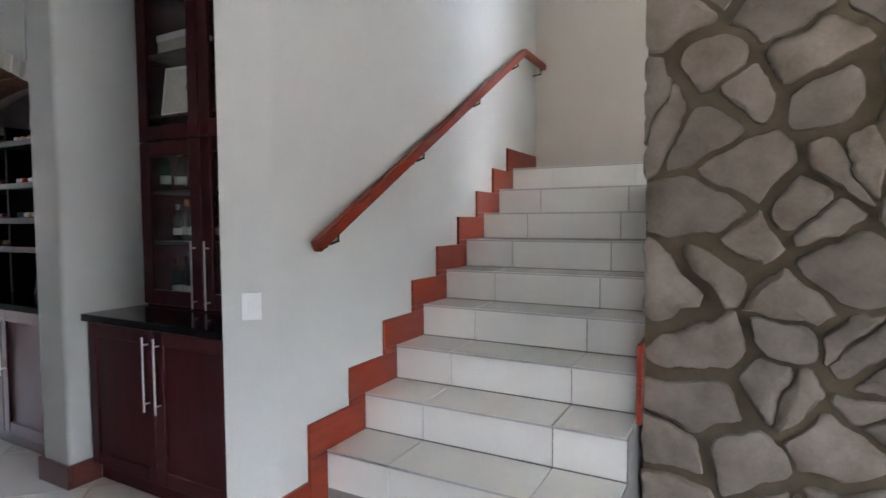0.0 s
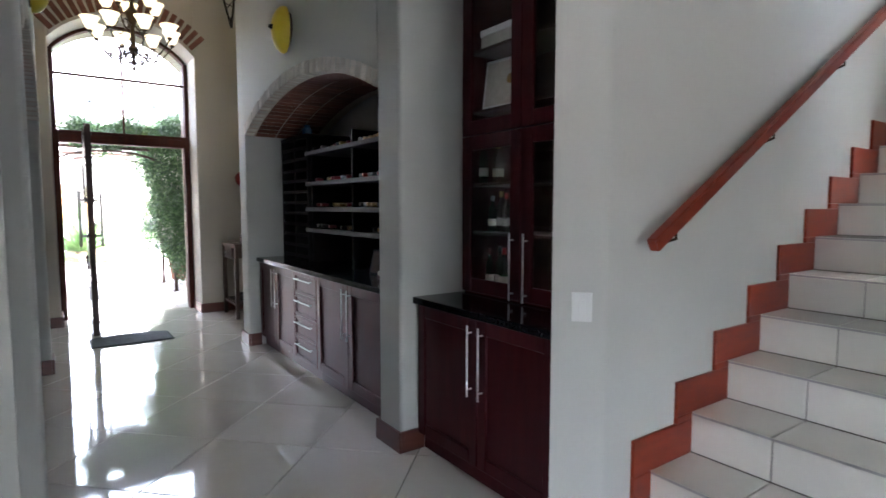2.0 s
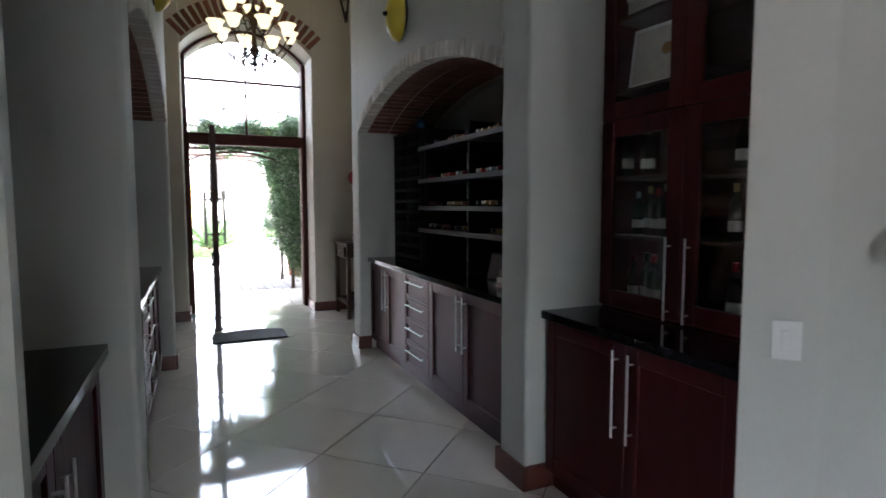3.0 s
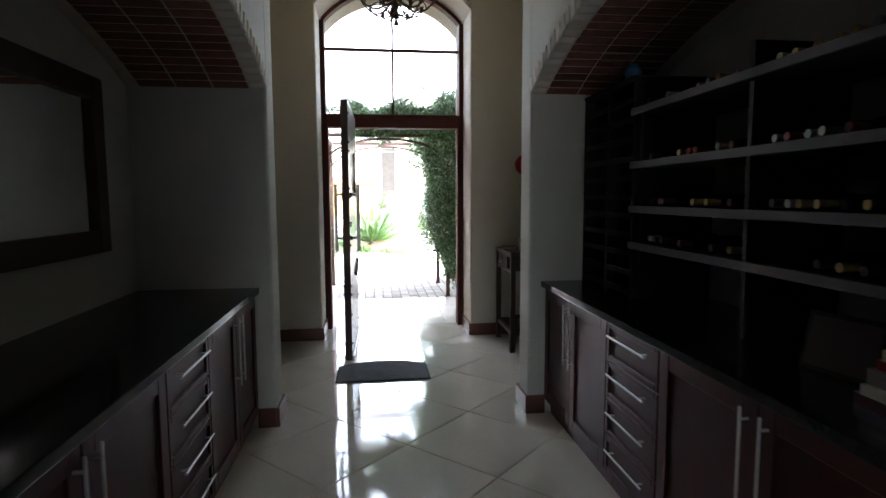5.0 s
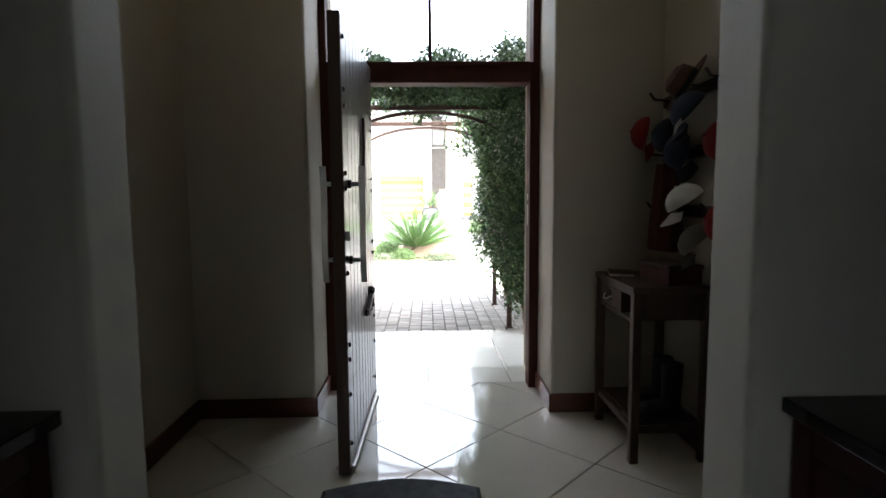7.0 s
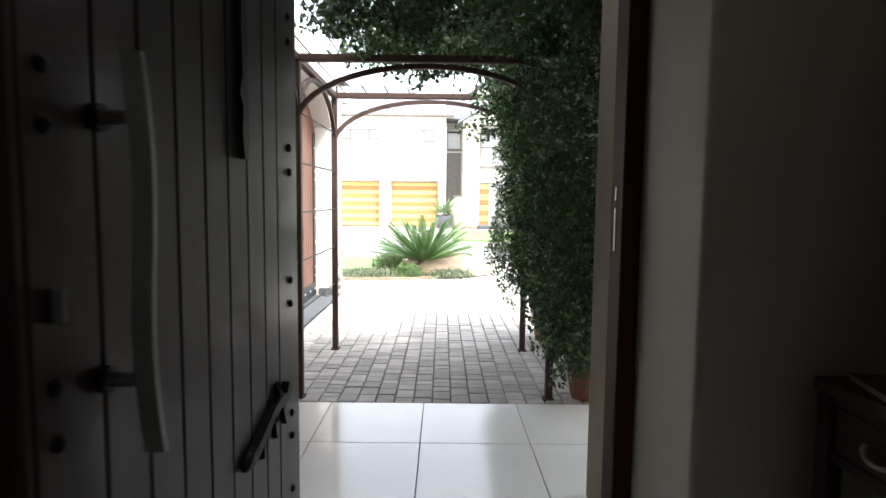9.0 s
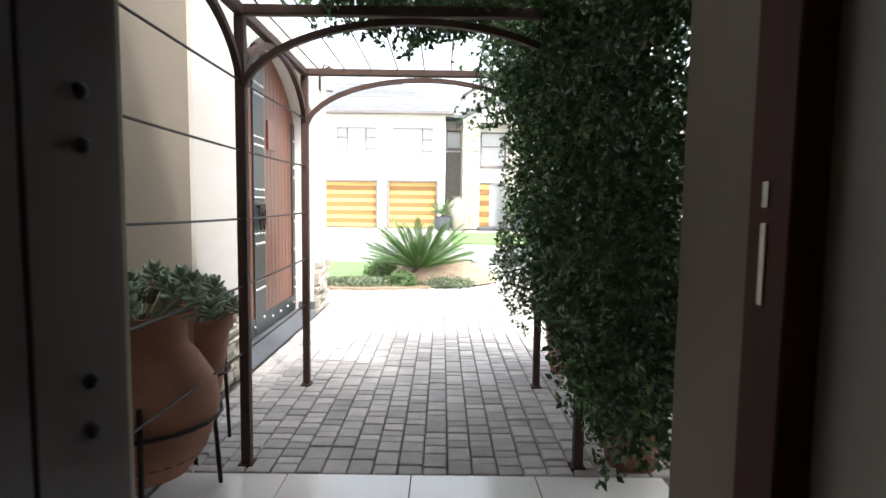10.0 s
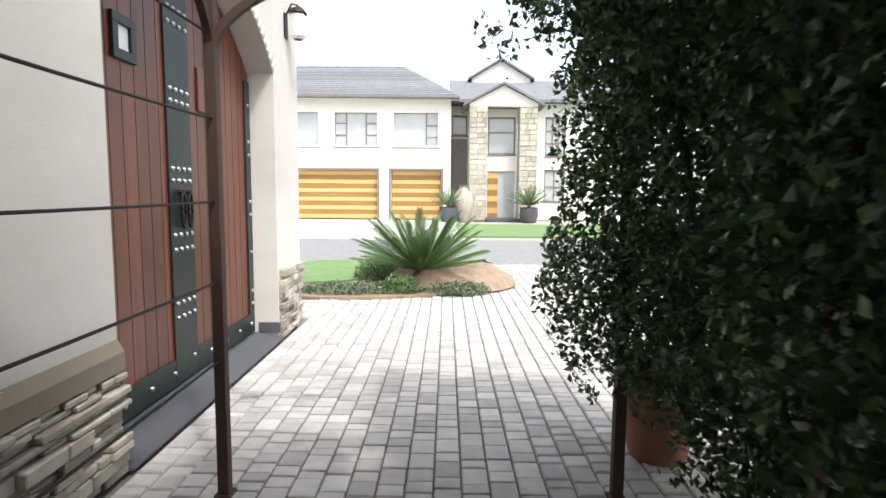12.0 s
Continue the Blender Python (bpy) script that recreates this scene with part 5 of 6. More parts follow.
def gate():
    g = thing("courtyard_gate", "tall arched red-brown plank gate with dark riveted straps, closed", "gate")
    yf, x0, x1 = -1.00, -15.03, -12.47
    pts, mid, cz, rad, ang = arc_points(x0, x1, 2.49, 3.05)

    def top_at(x):
        return cz + math.sqrt(max(0.0, rad * rad - (x - mid) ** 2))
    n = 19
    w = (x1 - x0) / n
    for i in range(n):
        a, b = x0 + i * w, x0 + (i + 1) * w
        part("plank", bm_prism([(a + 0.004, 0.07), (b - 0.004, 0.07), (b - 0.004, top_at(b - 0.004) - 0.01), (a + 0.004, top_at(a + 0.004) - 0.01)], 1, yf - 0.05, yf), WOOD_GATE, g)
    part("backing", bm_box((x0, yf - 0.07, 0.07), (x1, yf - 0.052, 2.4)), WOOD_DARK, g)
    sx = -13.65
    part("centre_strap", bm_box((sx - 0.165, yf + 0.001, 0.08), (sx + 0.165, yf + 0.016, top_at(sx) - 0.03), 0.003), STRAP, g, "wide dark green iron centre strap")
    part("bottom_strap", bm_box((x0, yf + 0.0012, 0.075), (sx - 0.167, yf + 0.014, 0.26), 0.003), STRAP, g)
    part("bottom_strap", bm_box((sx + 0.167, yf + 0.0012, 0.075), (x1, yf + 0.014, 0.26), 0.003), STRAP, g)
    part("edge_strap", bm_box((x0, yf + 0.0012, 0.262), (x0 + 0.12, yf + 0.014, 2.42), 0.003), STRAP, g)
    for z in (0.54, 0.64, 1.01, 1.11, 1.48, 1.56, 2.01, 2.09, 2.52, 2.62):
        for k in range(4):
            shared("rivet", RIVET_ME, g, Matrix.Translation((sx - 0.12 + k * 0.08, yf + 0.018, z)))
    for z in (0.36, 0.48, 0.85, 1.2, 1.32, 1.75, 1.87, 2.2):
        shared("rivet", RIVET_ME, g, Matrix.Translation((x0 + 0.06, yf + 0.016, z)))
    for k in range(9):
        shared("rivet", RIVET_ME, g, Matrix.Translation((x0 + 0.1 + k * (x1 - x0 - 0.2) / 8, yf + 0.016, 0.17 if k != 4 else 0.22)))
    for s in (-1, 1):
        r = [(sx + s * 0.05 + 0.028 * math.cos(a), yf + 0.05, 1.28 + 0.12 * math.sin(a)) for a in (2 * math.pi * k / 16 for k in range(17))]
        h = part("ring_handle", bm_tube(r, 0.011, 8), IRON, g, "oval black iron ring handle", True)
        part("handle_mount", bm_cyl((sx + s * 0.05, yf + 0.016, 1.40), (sx + s * 0.05, yf + 0.062, 1.40), 0.018, 10), IRON, h)
    wx, hz = -13.03, 2.27
    for a, b in (((wx - 0.115, hz - 0.125), (wx + 0.115, hz - 0.07)), ((wx - 0.115, hz + 0.07), (wx + 0.115, hz + 0.125)), ((wx - 0.115, hz - 0.07), (wx - 0.062, hz + 0.07)), ((wx + 0.062, hz - 0.07), (wx + 0.115, hz + 0.07))):
        part("hatch_frame", bm_box((a[0], yf + 0.001, a[1]), (b[0], yf + 0.026, b[1]), 0.003), STRAP, g)
    part("hatch_pane", bm_box((wx - 0.062, yf + 0.001, hz - 0.07), (wx + 0.062, yf + 0.006, hz + 0.07)), WHITE_PLASTIC, g, "pale pane of the spy hatch")
    x2 = -14.10
    part("hatch", bm_box((x2 - 0.14, yf + 0.001, 2.0), (x2 + 0.14, yf + 0.018, 2.32), 0.006), WOOD_GATE, g)


gate()
structure("gate_threshold", bm_prism([(GY + 0.05, 0.0), (GY + 0.05, 0.012), (-0.95, 0.06), (-1.24, 0.06), (-1.24, 0.0)], 0, -15.04, -12.46), SLATE, "smooth grey threshold ramp before the gate", "threshold")
structure("gate_skirting", bm_box((-15.036, -0.95, 0.06), (-15.022, GY + 0.02, 0.16), 0.002), SLATE, "grey painted skirting in the gate reveal", "skirting")
# whitewashed bricks over the gate arch
for i in range(34):
    a = -g_ang + 2 * g_ang * (i + 0.5) / 34
    shared("face_brick", FACE_ME, bpy.data.objects["wall_gate_arch"], Matrix.Translation((g_mid + (g_rad + 0.06) * math.sin(a), GY - 0.04, g_cz + (g_rad + 0.06) * math.cos(a))) @ Matrix.Rotation(a, 4, "Y"))


def wall_lantern(x, z):
    l = thing("wall_lantern", "pale iron wall lantern on the pier past the gate", "lantern")
    part("back_plate", bm_box((x - 0.05, GY + 0.0005, z - 0.12), (x + 0.05, GY + 0.015, z + 0.12), 0.004), IRON, l)
    part("glass_body", bm_lathe([(0.05, -0.13), (0.075, -0.10), (0.085, 0.10), (0.06, 0.13)], 6, (x, GY + 0.13, z)), WHITE_PLASTIC, l, "frosted lantern glass")
    part("cap", bm_lathe([(0.10, 0.12), (0.06, 0.17), (0.012, 0.19), (0, 0.22)], 6, (x, GY + 0.13, z)), IRON, l)
    part("arm", bm_tube([(x, GY + 0.01, z + 0.1), (x, GY + 0.07, z + 0.21), (x, GY + 0.13, z + 0.2)], 0.009, 6), IRON, l)


wall_lantern(-15.45, 3.05)

# ---- pergola ----
PX0, PX1, PYL, PYR, PZ = -10.92, -12.27, -0.17, 1.66, 2.43


def pergola():
    p = thing("pergola", "brown steel pergola with arched braces and wires over the path", "pergola")
    h = 0.026
    for x in (PX0, PX1):
        for y in (PYL, PYR):
            q = part("post", bm_box((x - h, y - h, -0.03), (x + h, y + h, PZ - h), 0.004), RUST, p)
            part("foot", bm_box((x - 0.04, y - 0.04, -0.03), (x + 0.04, y + 0.04, 0.004), 0.002), RUST, q)
    for y in (PYL, PYR):
        part("beam", bm_box((PX1 - h, y - h, PZ - h + 0.001), (FRONT_OUT, y + h, PZ + h), 0.004), RUST, p)
    for x in (PX0, PX1):
        part("beam", bm_box((x - h, PYL + h, PZ - h + 0.001), (x + h, PYR - h, PZ + h), 0.004), RUST, p)
        pts = [(x, (PYL + PYR) / 2 - (PYR - PYL) / 2 * math.cos(a), 1.98 + 0.40 * math.sin(a)) for a in (math.pi * k / 24 for k in range(25))]
        part("arched_brace", bm_tube(pts, 0, flat=(0.034, 0.034)), RUST, p)
    for y in (PYL, PYR):
        for xa, xb in ((PX0, PX1), (FRONT_OUT - 0.02, PX0)):
            pts = [((xa + xb) / 2 + (xa - xb) / 2 * math.cos(a), y, 1.98 + 0.42 * math.sin(a)) for a in (math.pi * k / 24 for k in range(25))]
            part("arched_brace", bm_tube(pts, 0, flat=(0.034, 0.034)), RUST, p)
    for z in (0.64, 1.0, 1.36, 1.72, 2.08):
        pts = [(FRONT_OUT + (PX1 - FRONT_OUT) * k / 8, PYL, z - 0.012 * math.sin(math.pi * k / 8)) for k in range(9)]
        part("wire", bm_tube(pts, 0.006, 6), IRON, p)
    for k in range(9):
        y = PYL + (PYR - PYL) * (k + 0.5) / 9
        part("roof_wire", bm_tube([(FRONT_OUT, y, PZ + h + 0.004), ((FRONT_OUT + PX1) / 2, y, PZ + h - 0.002), (PX1, y, PZ + h + 0.004)], 0.005, 6), IRON, p)


RUST = make_mat("brown_steel", (0.045, 0.024, 0.018), (0.09, 0.05, 0.038), 0.6, 0.2, scale=9, fine=120, bump=0.25)
pergola()

# ---- foliage ----
BLOSSOM = make_mat("creamy_blossom", (0.50, 0.50, 0.40), (0.66, 0.65, 0.55), 0.7, scale=8, bump=0.0)
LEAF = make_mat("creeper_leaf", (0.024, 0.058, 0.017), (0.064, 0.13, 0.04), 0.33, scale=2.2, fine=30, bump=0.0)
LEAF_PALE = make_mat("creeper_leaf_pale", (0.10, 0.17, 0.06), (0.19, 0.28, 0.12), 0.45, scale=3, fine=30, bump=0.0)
for m in (LEAF, LEAF_PALE):
    nt = m.node_tree
    b = nt.nodes["Principled BSDF"]
    geo = nt.nodes.new("ShaderNodeNewGeometry")
    hs = nt.nodes.new("ShaderNodeHueSaturation")
    mr = nt.nodes.new("ShaderNodeMapRange")
    mr.inputs["To Min"].default_value, mr.inputs["To Max"].default_value = 0.6, 1.45
    nt.links.new(geo.outputs["Random Per Island"], mr.inputs["Value"])
    nt.links.new(mr.outputs["Result"], hs.inputs["Value"])
    src = b.inputs["Base Color"].links[0].from_socket
    nt.links.new(src, hs.inputs["Color"])
    nt.links.new(hs.outputs["Color"], b.inputs["Base Color"])
    tr = nt.nodes.new("ShaderNodeBsdfTranslucent")
    mx = nt.nodes.new("ShaderNodeMixShader")
    mx.inputs["Fac"].default_value = 0.18
    nt.links.new(hs.outputs["Color"], tr.inputs["Color"])
    nt.links.new(b.outputs["BSDF"], mx.inputs[1])
    nt.links.new(tr.outputs["BSDF"], mx.inputs[2])
    nt.links.new(mx.outputs["Shader"], nt.nodes["Material Output"].inputs["Surface"])


def leaf_mesh(name, places, rng, size, material):
    """Small pointed leaves, folded along the rib, one at each place with a random turn."""
    n = len(places)
    base = np.array([(0, 0, 0), (-0.30, 0.42, 0.10), (0, 0.45, 0), (0.30, 0.42, 0.10), (0, 1.0, -0.08)])
    faces = np.array([(0, 2, 1, -1), (0, 3, 2, -1), (1, 2, 4, -1), (2, 3, 4, -1)])[:, :3]
    q = rng.normal(size=(n, 4))
    q /= np.linalg.norm(q, axis=1)[:, None]
    w, x, y, z = q.T
    R = np.stack([np.stack([1 - 2 * (y * y + z * z), 2 * (x * y - z * w), 2 * (x * z + y * w)], -1),
                  np.stack([2 * (x * y + z * w), 1 - 2 * (x * x + z * z), 2 * (y * z - x * w)], -1),
                  np.stack([2 * (x * z - y * w), 2 * (y * z + x * w), 1 - 2 * (x * x + y * y)], -1)], 1)
    s = size * rng.uniform(0.6, 1.35, n)
    v = np.einsum("nij,kj->nki", R, base) * s[:, None, None] + np.asarray(places)[:, None, :]
    f = (faces[None] + 5 * np.arange(n)[:, None, None]).reshape(-1, 3)
    me = bpy.data.meshes.new(name)
    me.from_pydata(v.reshape(-1, 3).tolist(), [], f.tolist())
    me.materials.append(material)
    return me


def creeper():
    c = thing("creeper_hedge", "dense dark green flowering creeper climbing the pergola side", "creeper")
    rng = np.random.default_rng(5)
    lo, hi = np.array([-12.95, 1.25, 0.05]), np.array([-9.72, 2.9, 2.98])
    pts = rng.uniform(lo, hi, (420000, 3))
    nz = np.array([noise.noise((x * 2.1, y * 2.1, z * 2.1)) + 0.5 * noise.noise((x * 5.3, y * 5.3, z * 5.3)) for x, y, z in pts])
    house = np.clip((pts[:, 0] + 11.15) / 0.4, 0, 1)
    front = 1.46 + 0.24 * np.clip((pts[:, 0] + 12.2) / 1.5, 0, 1) - 0.20 * house + 0.08 * np.sin(pts[:, 2] * 2.3 + pts[:, 0] * 1.7) + 0.55 * (1 - 0.8 * house) * np.clip(0.95 - pts[:, 2], 0, 1.0)
    depth = pts[:, 1] - front
    ends = np.minimum(pts[:, 0] + 12.95 - 0.25 * np.abs(np.sin(pts[:, 2] * 2.9)), -9.6 - pts[:, 0])
    low = pts[:, 2] - (0.34 + 0.2 * np.sin(pts[:, 0] * 4.0)) * (1 - 0.75 * house) - 0.45 * np.clip((pts[:, 0] + 10.75) / 0.2, 0, 1)
    keep = (depth > -0.10 + 0.22 * nz) & (depth < 1.0 - 0.40 * np.clip((pts[:, 0] + 12.1) / 0.5, 0, 1)) & (ends > 0.12 + 0.3 * nz) & (low > 0.1 * nz) & (nz > -0.33) & (rng.uniform(size=len(pts)) < 0.92) & ((pts[:, 0] < -10.45) | (nz > -0.14))
    body = pts[keep]
    pale = rng.uniform(size=len(body)) < 0.22 + 0.28 * np.clip((-11.9 - body[:, 0]) / 0.6, 0, 1)  # random pale leaves; the extra share streetward paints in brighter light
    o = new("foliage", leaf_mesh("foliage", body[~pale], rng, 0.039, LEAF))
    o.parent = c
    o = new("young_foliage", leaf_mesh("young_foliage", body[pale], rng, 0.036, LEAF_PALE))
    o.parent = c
    # small pale blossoms in clusters on the outer face
    fz = np.array([noise.noise((x * 3.7 + 9, y * 3.7, z * 3.7)) for x, y, z in body])
    out = np.array([noise.noise((x * 1.3, y * 1.3, z * 1.3 + 4)) for x, y, z in body])
    bl = body[(fz > 0.30) & (out > -0.1) & (depth[keep] < 0.16) & (rng.uniform(size=len(body)) < 0.2)]
    o = new("blossom", leaf_mesh("blossom", np.repeat(bl, 4, axis=0), rng, 0.020, BLOSSOM))
    o.parent = c
    tagged(o, "small creamy white blossoms")
    # canopy over the near bay, thinning to the left, with a ragged hanging fringe
    lo, hi = np.array([-11.5, -0.1, 2.18]), np.array([-9.7, 1.95, 2.86])
    pts = rng.uniform(lo, hi, (80000, 3))
    nz = np.array([noise.noise((x * 2.6, y * 2.6, z * 2.6)) for x, y, z in pts])
    hang = pts[:, 2] - (2.46 - 0.22 * np.clip(nz + 0.1, 0, 1) - 0.10 * np.clip((pts[:, 1] - 1.0), 0, 1))
    keep = (hang > 0) & (pts[:, 1] > 0.02 + 0.6 * nz + 0.30 * np.clip(-10.4 - pts[:, 0], 0, 2)) & (nz > -0.33) & (pts[:, 2] < 2.72 + 0.2 * nz)
    can = pts[keep]
    over = rng.uniform((-12.75, 0.9, 1.95), (-11.0, 2.1, 3.1), (24000, 3))
    on = np.array([noise.noise((x * 2.4, y * 2.4, z * 2.4)) + 0.4 * noise.noise((x * 6, y * 6, z * 6)) for x, y, z in over])
    over = over[(over[:, 1] > 1.26 - 0.75 * on + 0.45 * np.clip(2.4 - over[:, 2], 0, 1)) & (over[:, 2] < 2.75 + 0.4 * on) & (on > -0.12)]
    can = np.concatenate([can, over])
    pale = rng.uniform(size=len(can)) < 0.2
    o = new("canopy", leaf_mesh("canopy", can[~pale], rng, 0.042, LEAF))
    o.parent = c
    o = new("young_canopy", leaf_mesh("young_canopy", can[pale], rng, 0.040, LEAF_PALE))
    o.parent = c
    r2 = random.Random(2)
    for k in range(9):
        x, y = -9.9 - k * 0.34, 1.98 + r2.uniform(-0.1, 0.12)
        pts = [(x + 0.05 * math.sin(q * 1.3 + k), y + 0.05 * math.cos(q * 1.7 + k), 0.3 + q * 0.26) for q in range(10)]
        part("stem", bm_tube(pts, 0.013, 6), WOOD_DARK, c)
    return c


creeper()


def clay_pot(name, x, y, z, r, h, label, cat="flower pot", jar=False):
    p = thing(name, label, cat, "clay pots beside the path", at=Matrix.Translation((x, y, z)))
    if jar:
        prof = [(0, 0), (r * 0.55, 0), (r * 0.80, h * 0.14), (r, h * 0.40), (r * 0.96, h * 0.55), (r * 0.72, h * 0.72), (r * 0.56, h * 0.80), (r * 0.55, h * 0.93), (r * 0.66, h), (r * 0.60, h), (r * 0.48, h * 0.92), (r * 0.48, h * 0.8), (0, h * 0.78)]
    else:
        prof = [(0, 0), (r * 0.62, 0), (r * 0.70, h * 0.12), (r * 0.92, h * 0.80), (r * 0.93, h * 0.84), (r * 1.02, h * 0.85), (r * 1.04, h), (r * 0.92, h), (r * 0.90, h * 0.88), (0, h * 0.86)]
    part("body", bm_lathe(prof, 28), TERRACOTTA, p, smooth=True)
    part("soil", bm_cyl((0, 0, h * 0.80), (0, 0, h * (0.83 if jar else 0.90)), r * (0.5 if jar else 0.88), 20), GROUND, p)
    return p


def pot_stand(x, y, z, r):
    s = thing("pot_stand", "black wrought iron ring stand under a clay pot", "plant stand", "pot stands beside the path")
    for rr, zz in ((r, z + 0.16), (r * 0.75, z)):
        part("ring", bm_tube([(x + rr * math.cos(a), y + rr * math.sin(a), zz) for a in (2 * math.pi * k / 24 for k in range(25))], 0.009, 6), IRON, s)
    for k in range(3):
        a = 2 * math.pi * k / 3 + 0.4
        part("leg", bm_tube([(x + r * math.cos(a), y + r * math.sin(a), z + 0.30), (x + r * 1.02 * math.cos(a), y + r * 1.02 * math.sin(a), z + 0.1), (x + r * 1.12 * math.cos(a), y + r * 1.12 * math.sin(a), -0.03)], 0.011, 6), IRON, s)


def succulent(x, y, z, spread, n, seed):
    p = thing("succulent", "grey-green fleshy succulent spilling over its pot", "succulent", "succulents in the pots")
    rng = random.Random(seed)
    leaf = bm_lathe([(0, 0), (0.007, 0.004), (0.015, 0.026), (0.017, 0.042), (0.008, 0.056), (0, 0.058)], 6)
    for v in leaf.verts:
        v.co.y *= 0.5
    me = mesh_of("fleshy_leaf", leaf, SUCCULENT, True)
    for i in range(n):
        a, rr = rng.uniform(0, 6.28), spread * math.sqrt(rng.random())
        tip = Vector((x + rr * math.cos(a), y + rr * math.sin(a), z + 0.06 + 0.12 * rng.random() - 0.10 * (rr / spread) ** 2))
        stem = part("stem", bm_tube([(x + rr * 0.4 * math.cos(a), y + rr * 0.4 * math.sin(a), z - 0.02), tip], 0.005, 5), SUCCULENT, p)
        for k in range(9):
            b = k * 2.4
            m = Matrix.Translation(tip + Vector((0, 0, 0.004 * k))) @ Euler((radians(75 - 7 * k), 0, b)).to_matrix().to_4x4()
            shared("leaf", me, stem, m)


clay_pot("clay_jar", -10.42, -0.44, 0.20, 0.31, 0.74, "big-bellied brown clay jar on an iron stand", "clay jar", True)
pot_stand(-10.42, -0.44, 0.30, 0.315)
clay_pot("flower_pot", -11.10, -0.53, 0.30, 0.21, 0.48, "terracotta flower pot on an iron stand")
pot_stand(-11.10, -0.53, 0.30, 0.19)
succulent(-11.10, -0.53, 0.78, 0.30, 40, 1)
clay_pot("flower_pot", -10.86, -0.66, 0.0, 0.25, 1.02, "tall wide-rimmed terracotta pot against the wall")
succulent(-10.42, -0.46, 0.93, 0.36, 56, 3)
clay_pot("flower_pot", -10.98, 1.98, -0.03, 0.21, 0.50, "tall terracotta pot under the creeper")
clay_pot("flower_pot", -12.72, 2.02, -0.03, 0.23, 0.55, "tall terracotta pot under the creeper")

# ---- island bed with the cycad ----
SOIL = make_mat("mulch", (0.19, 0.135, 0.09), (0.33, 0.25, 0.175), 0.95, scale=9, fine=150, bump=0.8)
SHRUB = make_mat("grey_shrub", (0.10, 0.13, 0.075), (0.20, 0.24, 0.15), 0.8, scale=8, bump=0)


def oval(cx, cy, rx, ry, n=36):
    return [(cx + rx * math.cos(2 * math.pi * k / n), cy + ry * math.sin(2 * math.pi * k / n)) for k in range(n)]


bed = structure("planting_bed", bm_prism(oval(-19.0, -0.55, 1.95, 2.25), 2, -0.1, 0.03), SOIL, "mulched oval bed with a low edge", "planting bed")
structure("lawn_island", bm_prism(oval(-19.55, -1.35, 1.42, 1.25), 2, -0.05, 0.06), GRASS, "bright green lawn on the island bed", "lawn")
structure("bed_mound", bm_lathe([(1.05, 0), (0.98, 0.11), (0.70, 0.27), (0.36, 0.36), (0, 0.38)], 24, (-18.5, 0.92, 0.02)), SOIL, "bare brown mound of soil in the bed", "soil", True)


def cycad(x, y, z, n, length, name, label, trunk_r=0.16, trunk_h=0.3, leaflets=26):
    c = thing(name, label, "cycad", at=Matrix.Translation((x, y, z)))
    rng = random.Random(int(abs(x * 10)))
    bm = bm_lathe([(0, 0), (trunk_r * 1.1, 0), (trunk_r, trunk_h * 0.3), (trunk_r * 1.05, trunk_h * 0.7), (trunk_r * 0.6, trunk_h), (0, trunk_h * 1.05)], 18)
    for v in bm.verts:
        v.co *= 1 + 0.10 * noise.noise(v.co * 22)
    part("trunk", bm, make_mat("cycad_trunk", (0.05, 0.03, 0.018), (0.12, 0.07, 0.04), 0.95, scale=30, bump=0.9), c)
    for i in range(n):
        u = (i + 0.5) / n
        az = i * 2.399963
        elev = radians(74 - 60 * u ** 0.8 + rng.uniform(-5, 5))
        L = length * rng.uniform(0.88, 1.08)
        pos, cur = [], Vector((trunk_r * 0.3, 0, trunk_h))
        for k in range(9):
            pos.append(cur.copy())
            e = elev - 0.16 * (k / 8) ** 1.5
            cur = cur + Vector((math.cos(e), 0, math.sin(e))) * L / 8
        bm = bm_tube(pos, 0.008, 4)
        for k in range(leaflets):
            s = 0.12 + 0.87 * k / (leaflets - 1)
            j = min(7, int(s * 8))
            p = pos[j].lerp(pos[j + 1], s * 8 - j)
            d = (pos[j + 1] - pos[j]).normalized()
            ln = 0.155 * length * (0.45 + math.sin(math.pi * min(1, s * 0.95)) * 0.65)
            for sd in (1, -1):
                q = p + (d * 0.80 + Vector((0, sd * 0.50, 0)) + d.cross(Vector((0, 1, 0))) * -0.30) * ln
                wv = d * 0.013 * length
                m = p.lerp(q, 0.5) + Vector((0, 0, 0.006))
                a1, b1, c1, m1, m2 = bm.verts.new(p - wv * 0.6), bm.verts.new(q), bm.verts.new(p + wv * 0.6), bm.verts.new(m + wv), bm.verts.new(m - wv)
                bm.faces.new((a1, c1, m1, m2))
                bm.faces.new((m2, m1, b1))
        part("frond", bm, LEAF_CYCAD, c, m=Matrix.Rotation(az, 4, "Z"))
    return c


LEAF_CYCAD = make_mat("cycad_leaf", (0.035, 0.085, 0.02), (0.09, 0.17, 0.045), 0.4, scale=3, bump=0)
cycad(-18.0, 0.48, 0.03, 60, 1.0, "cycad", "large dark green cycad with a spreading crown in the bed", 0.17, 0.24)


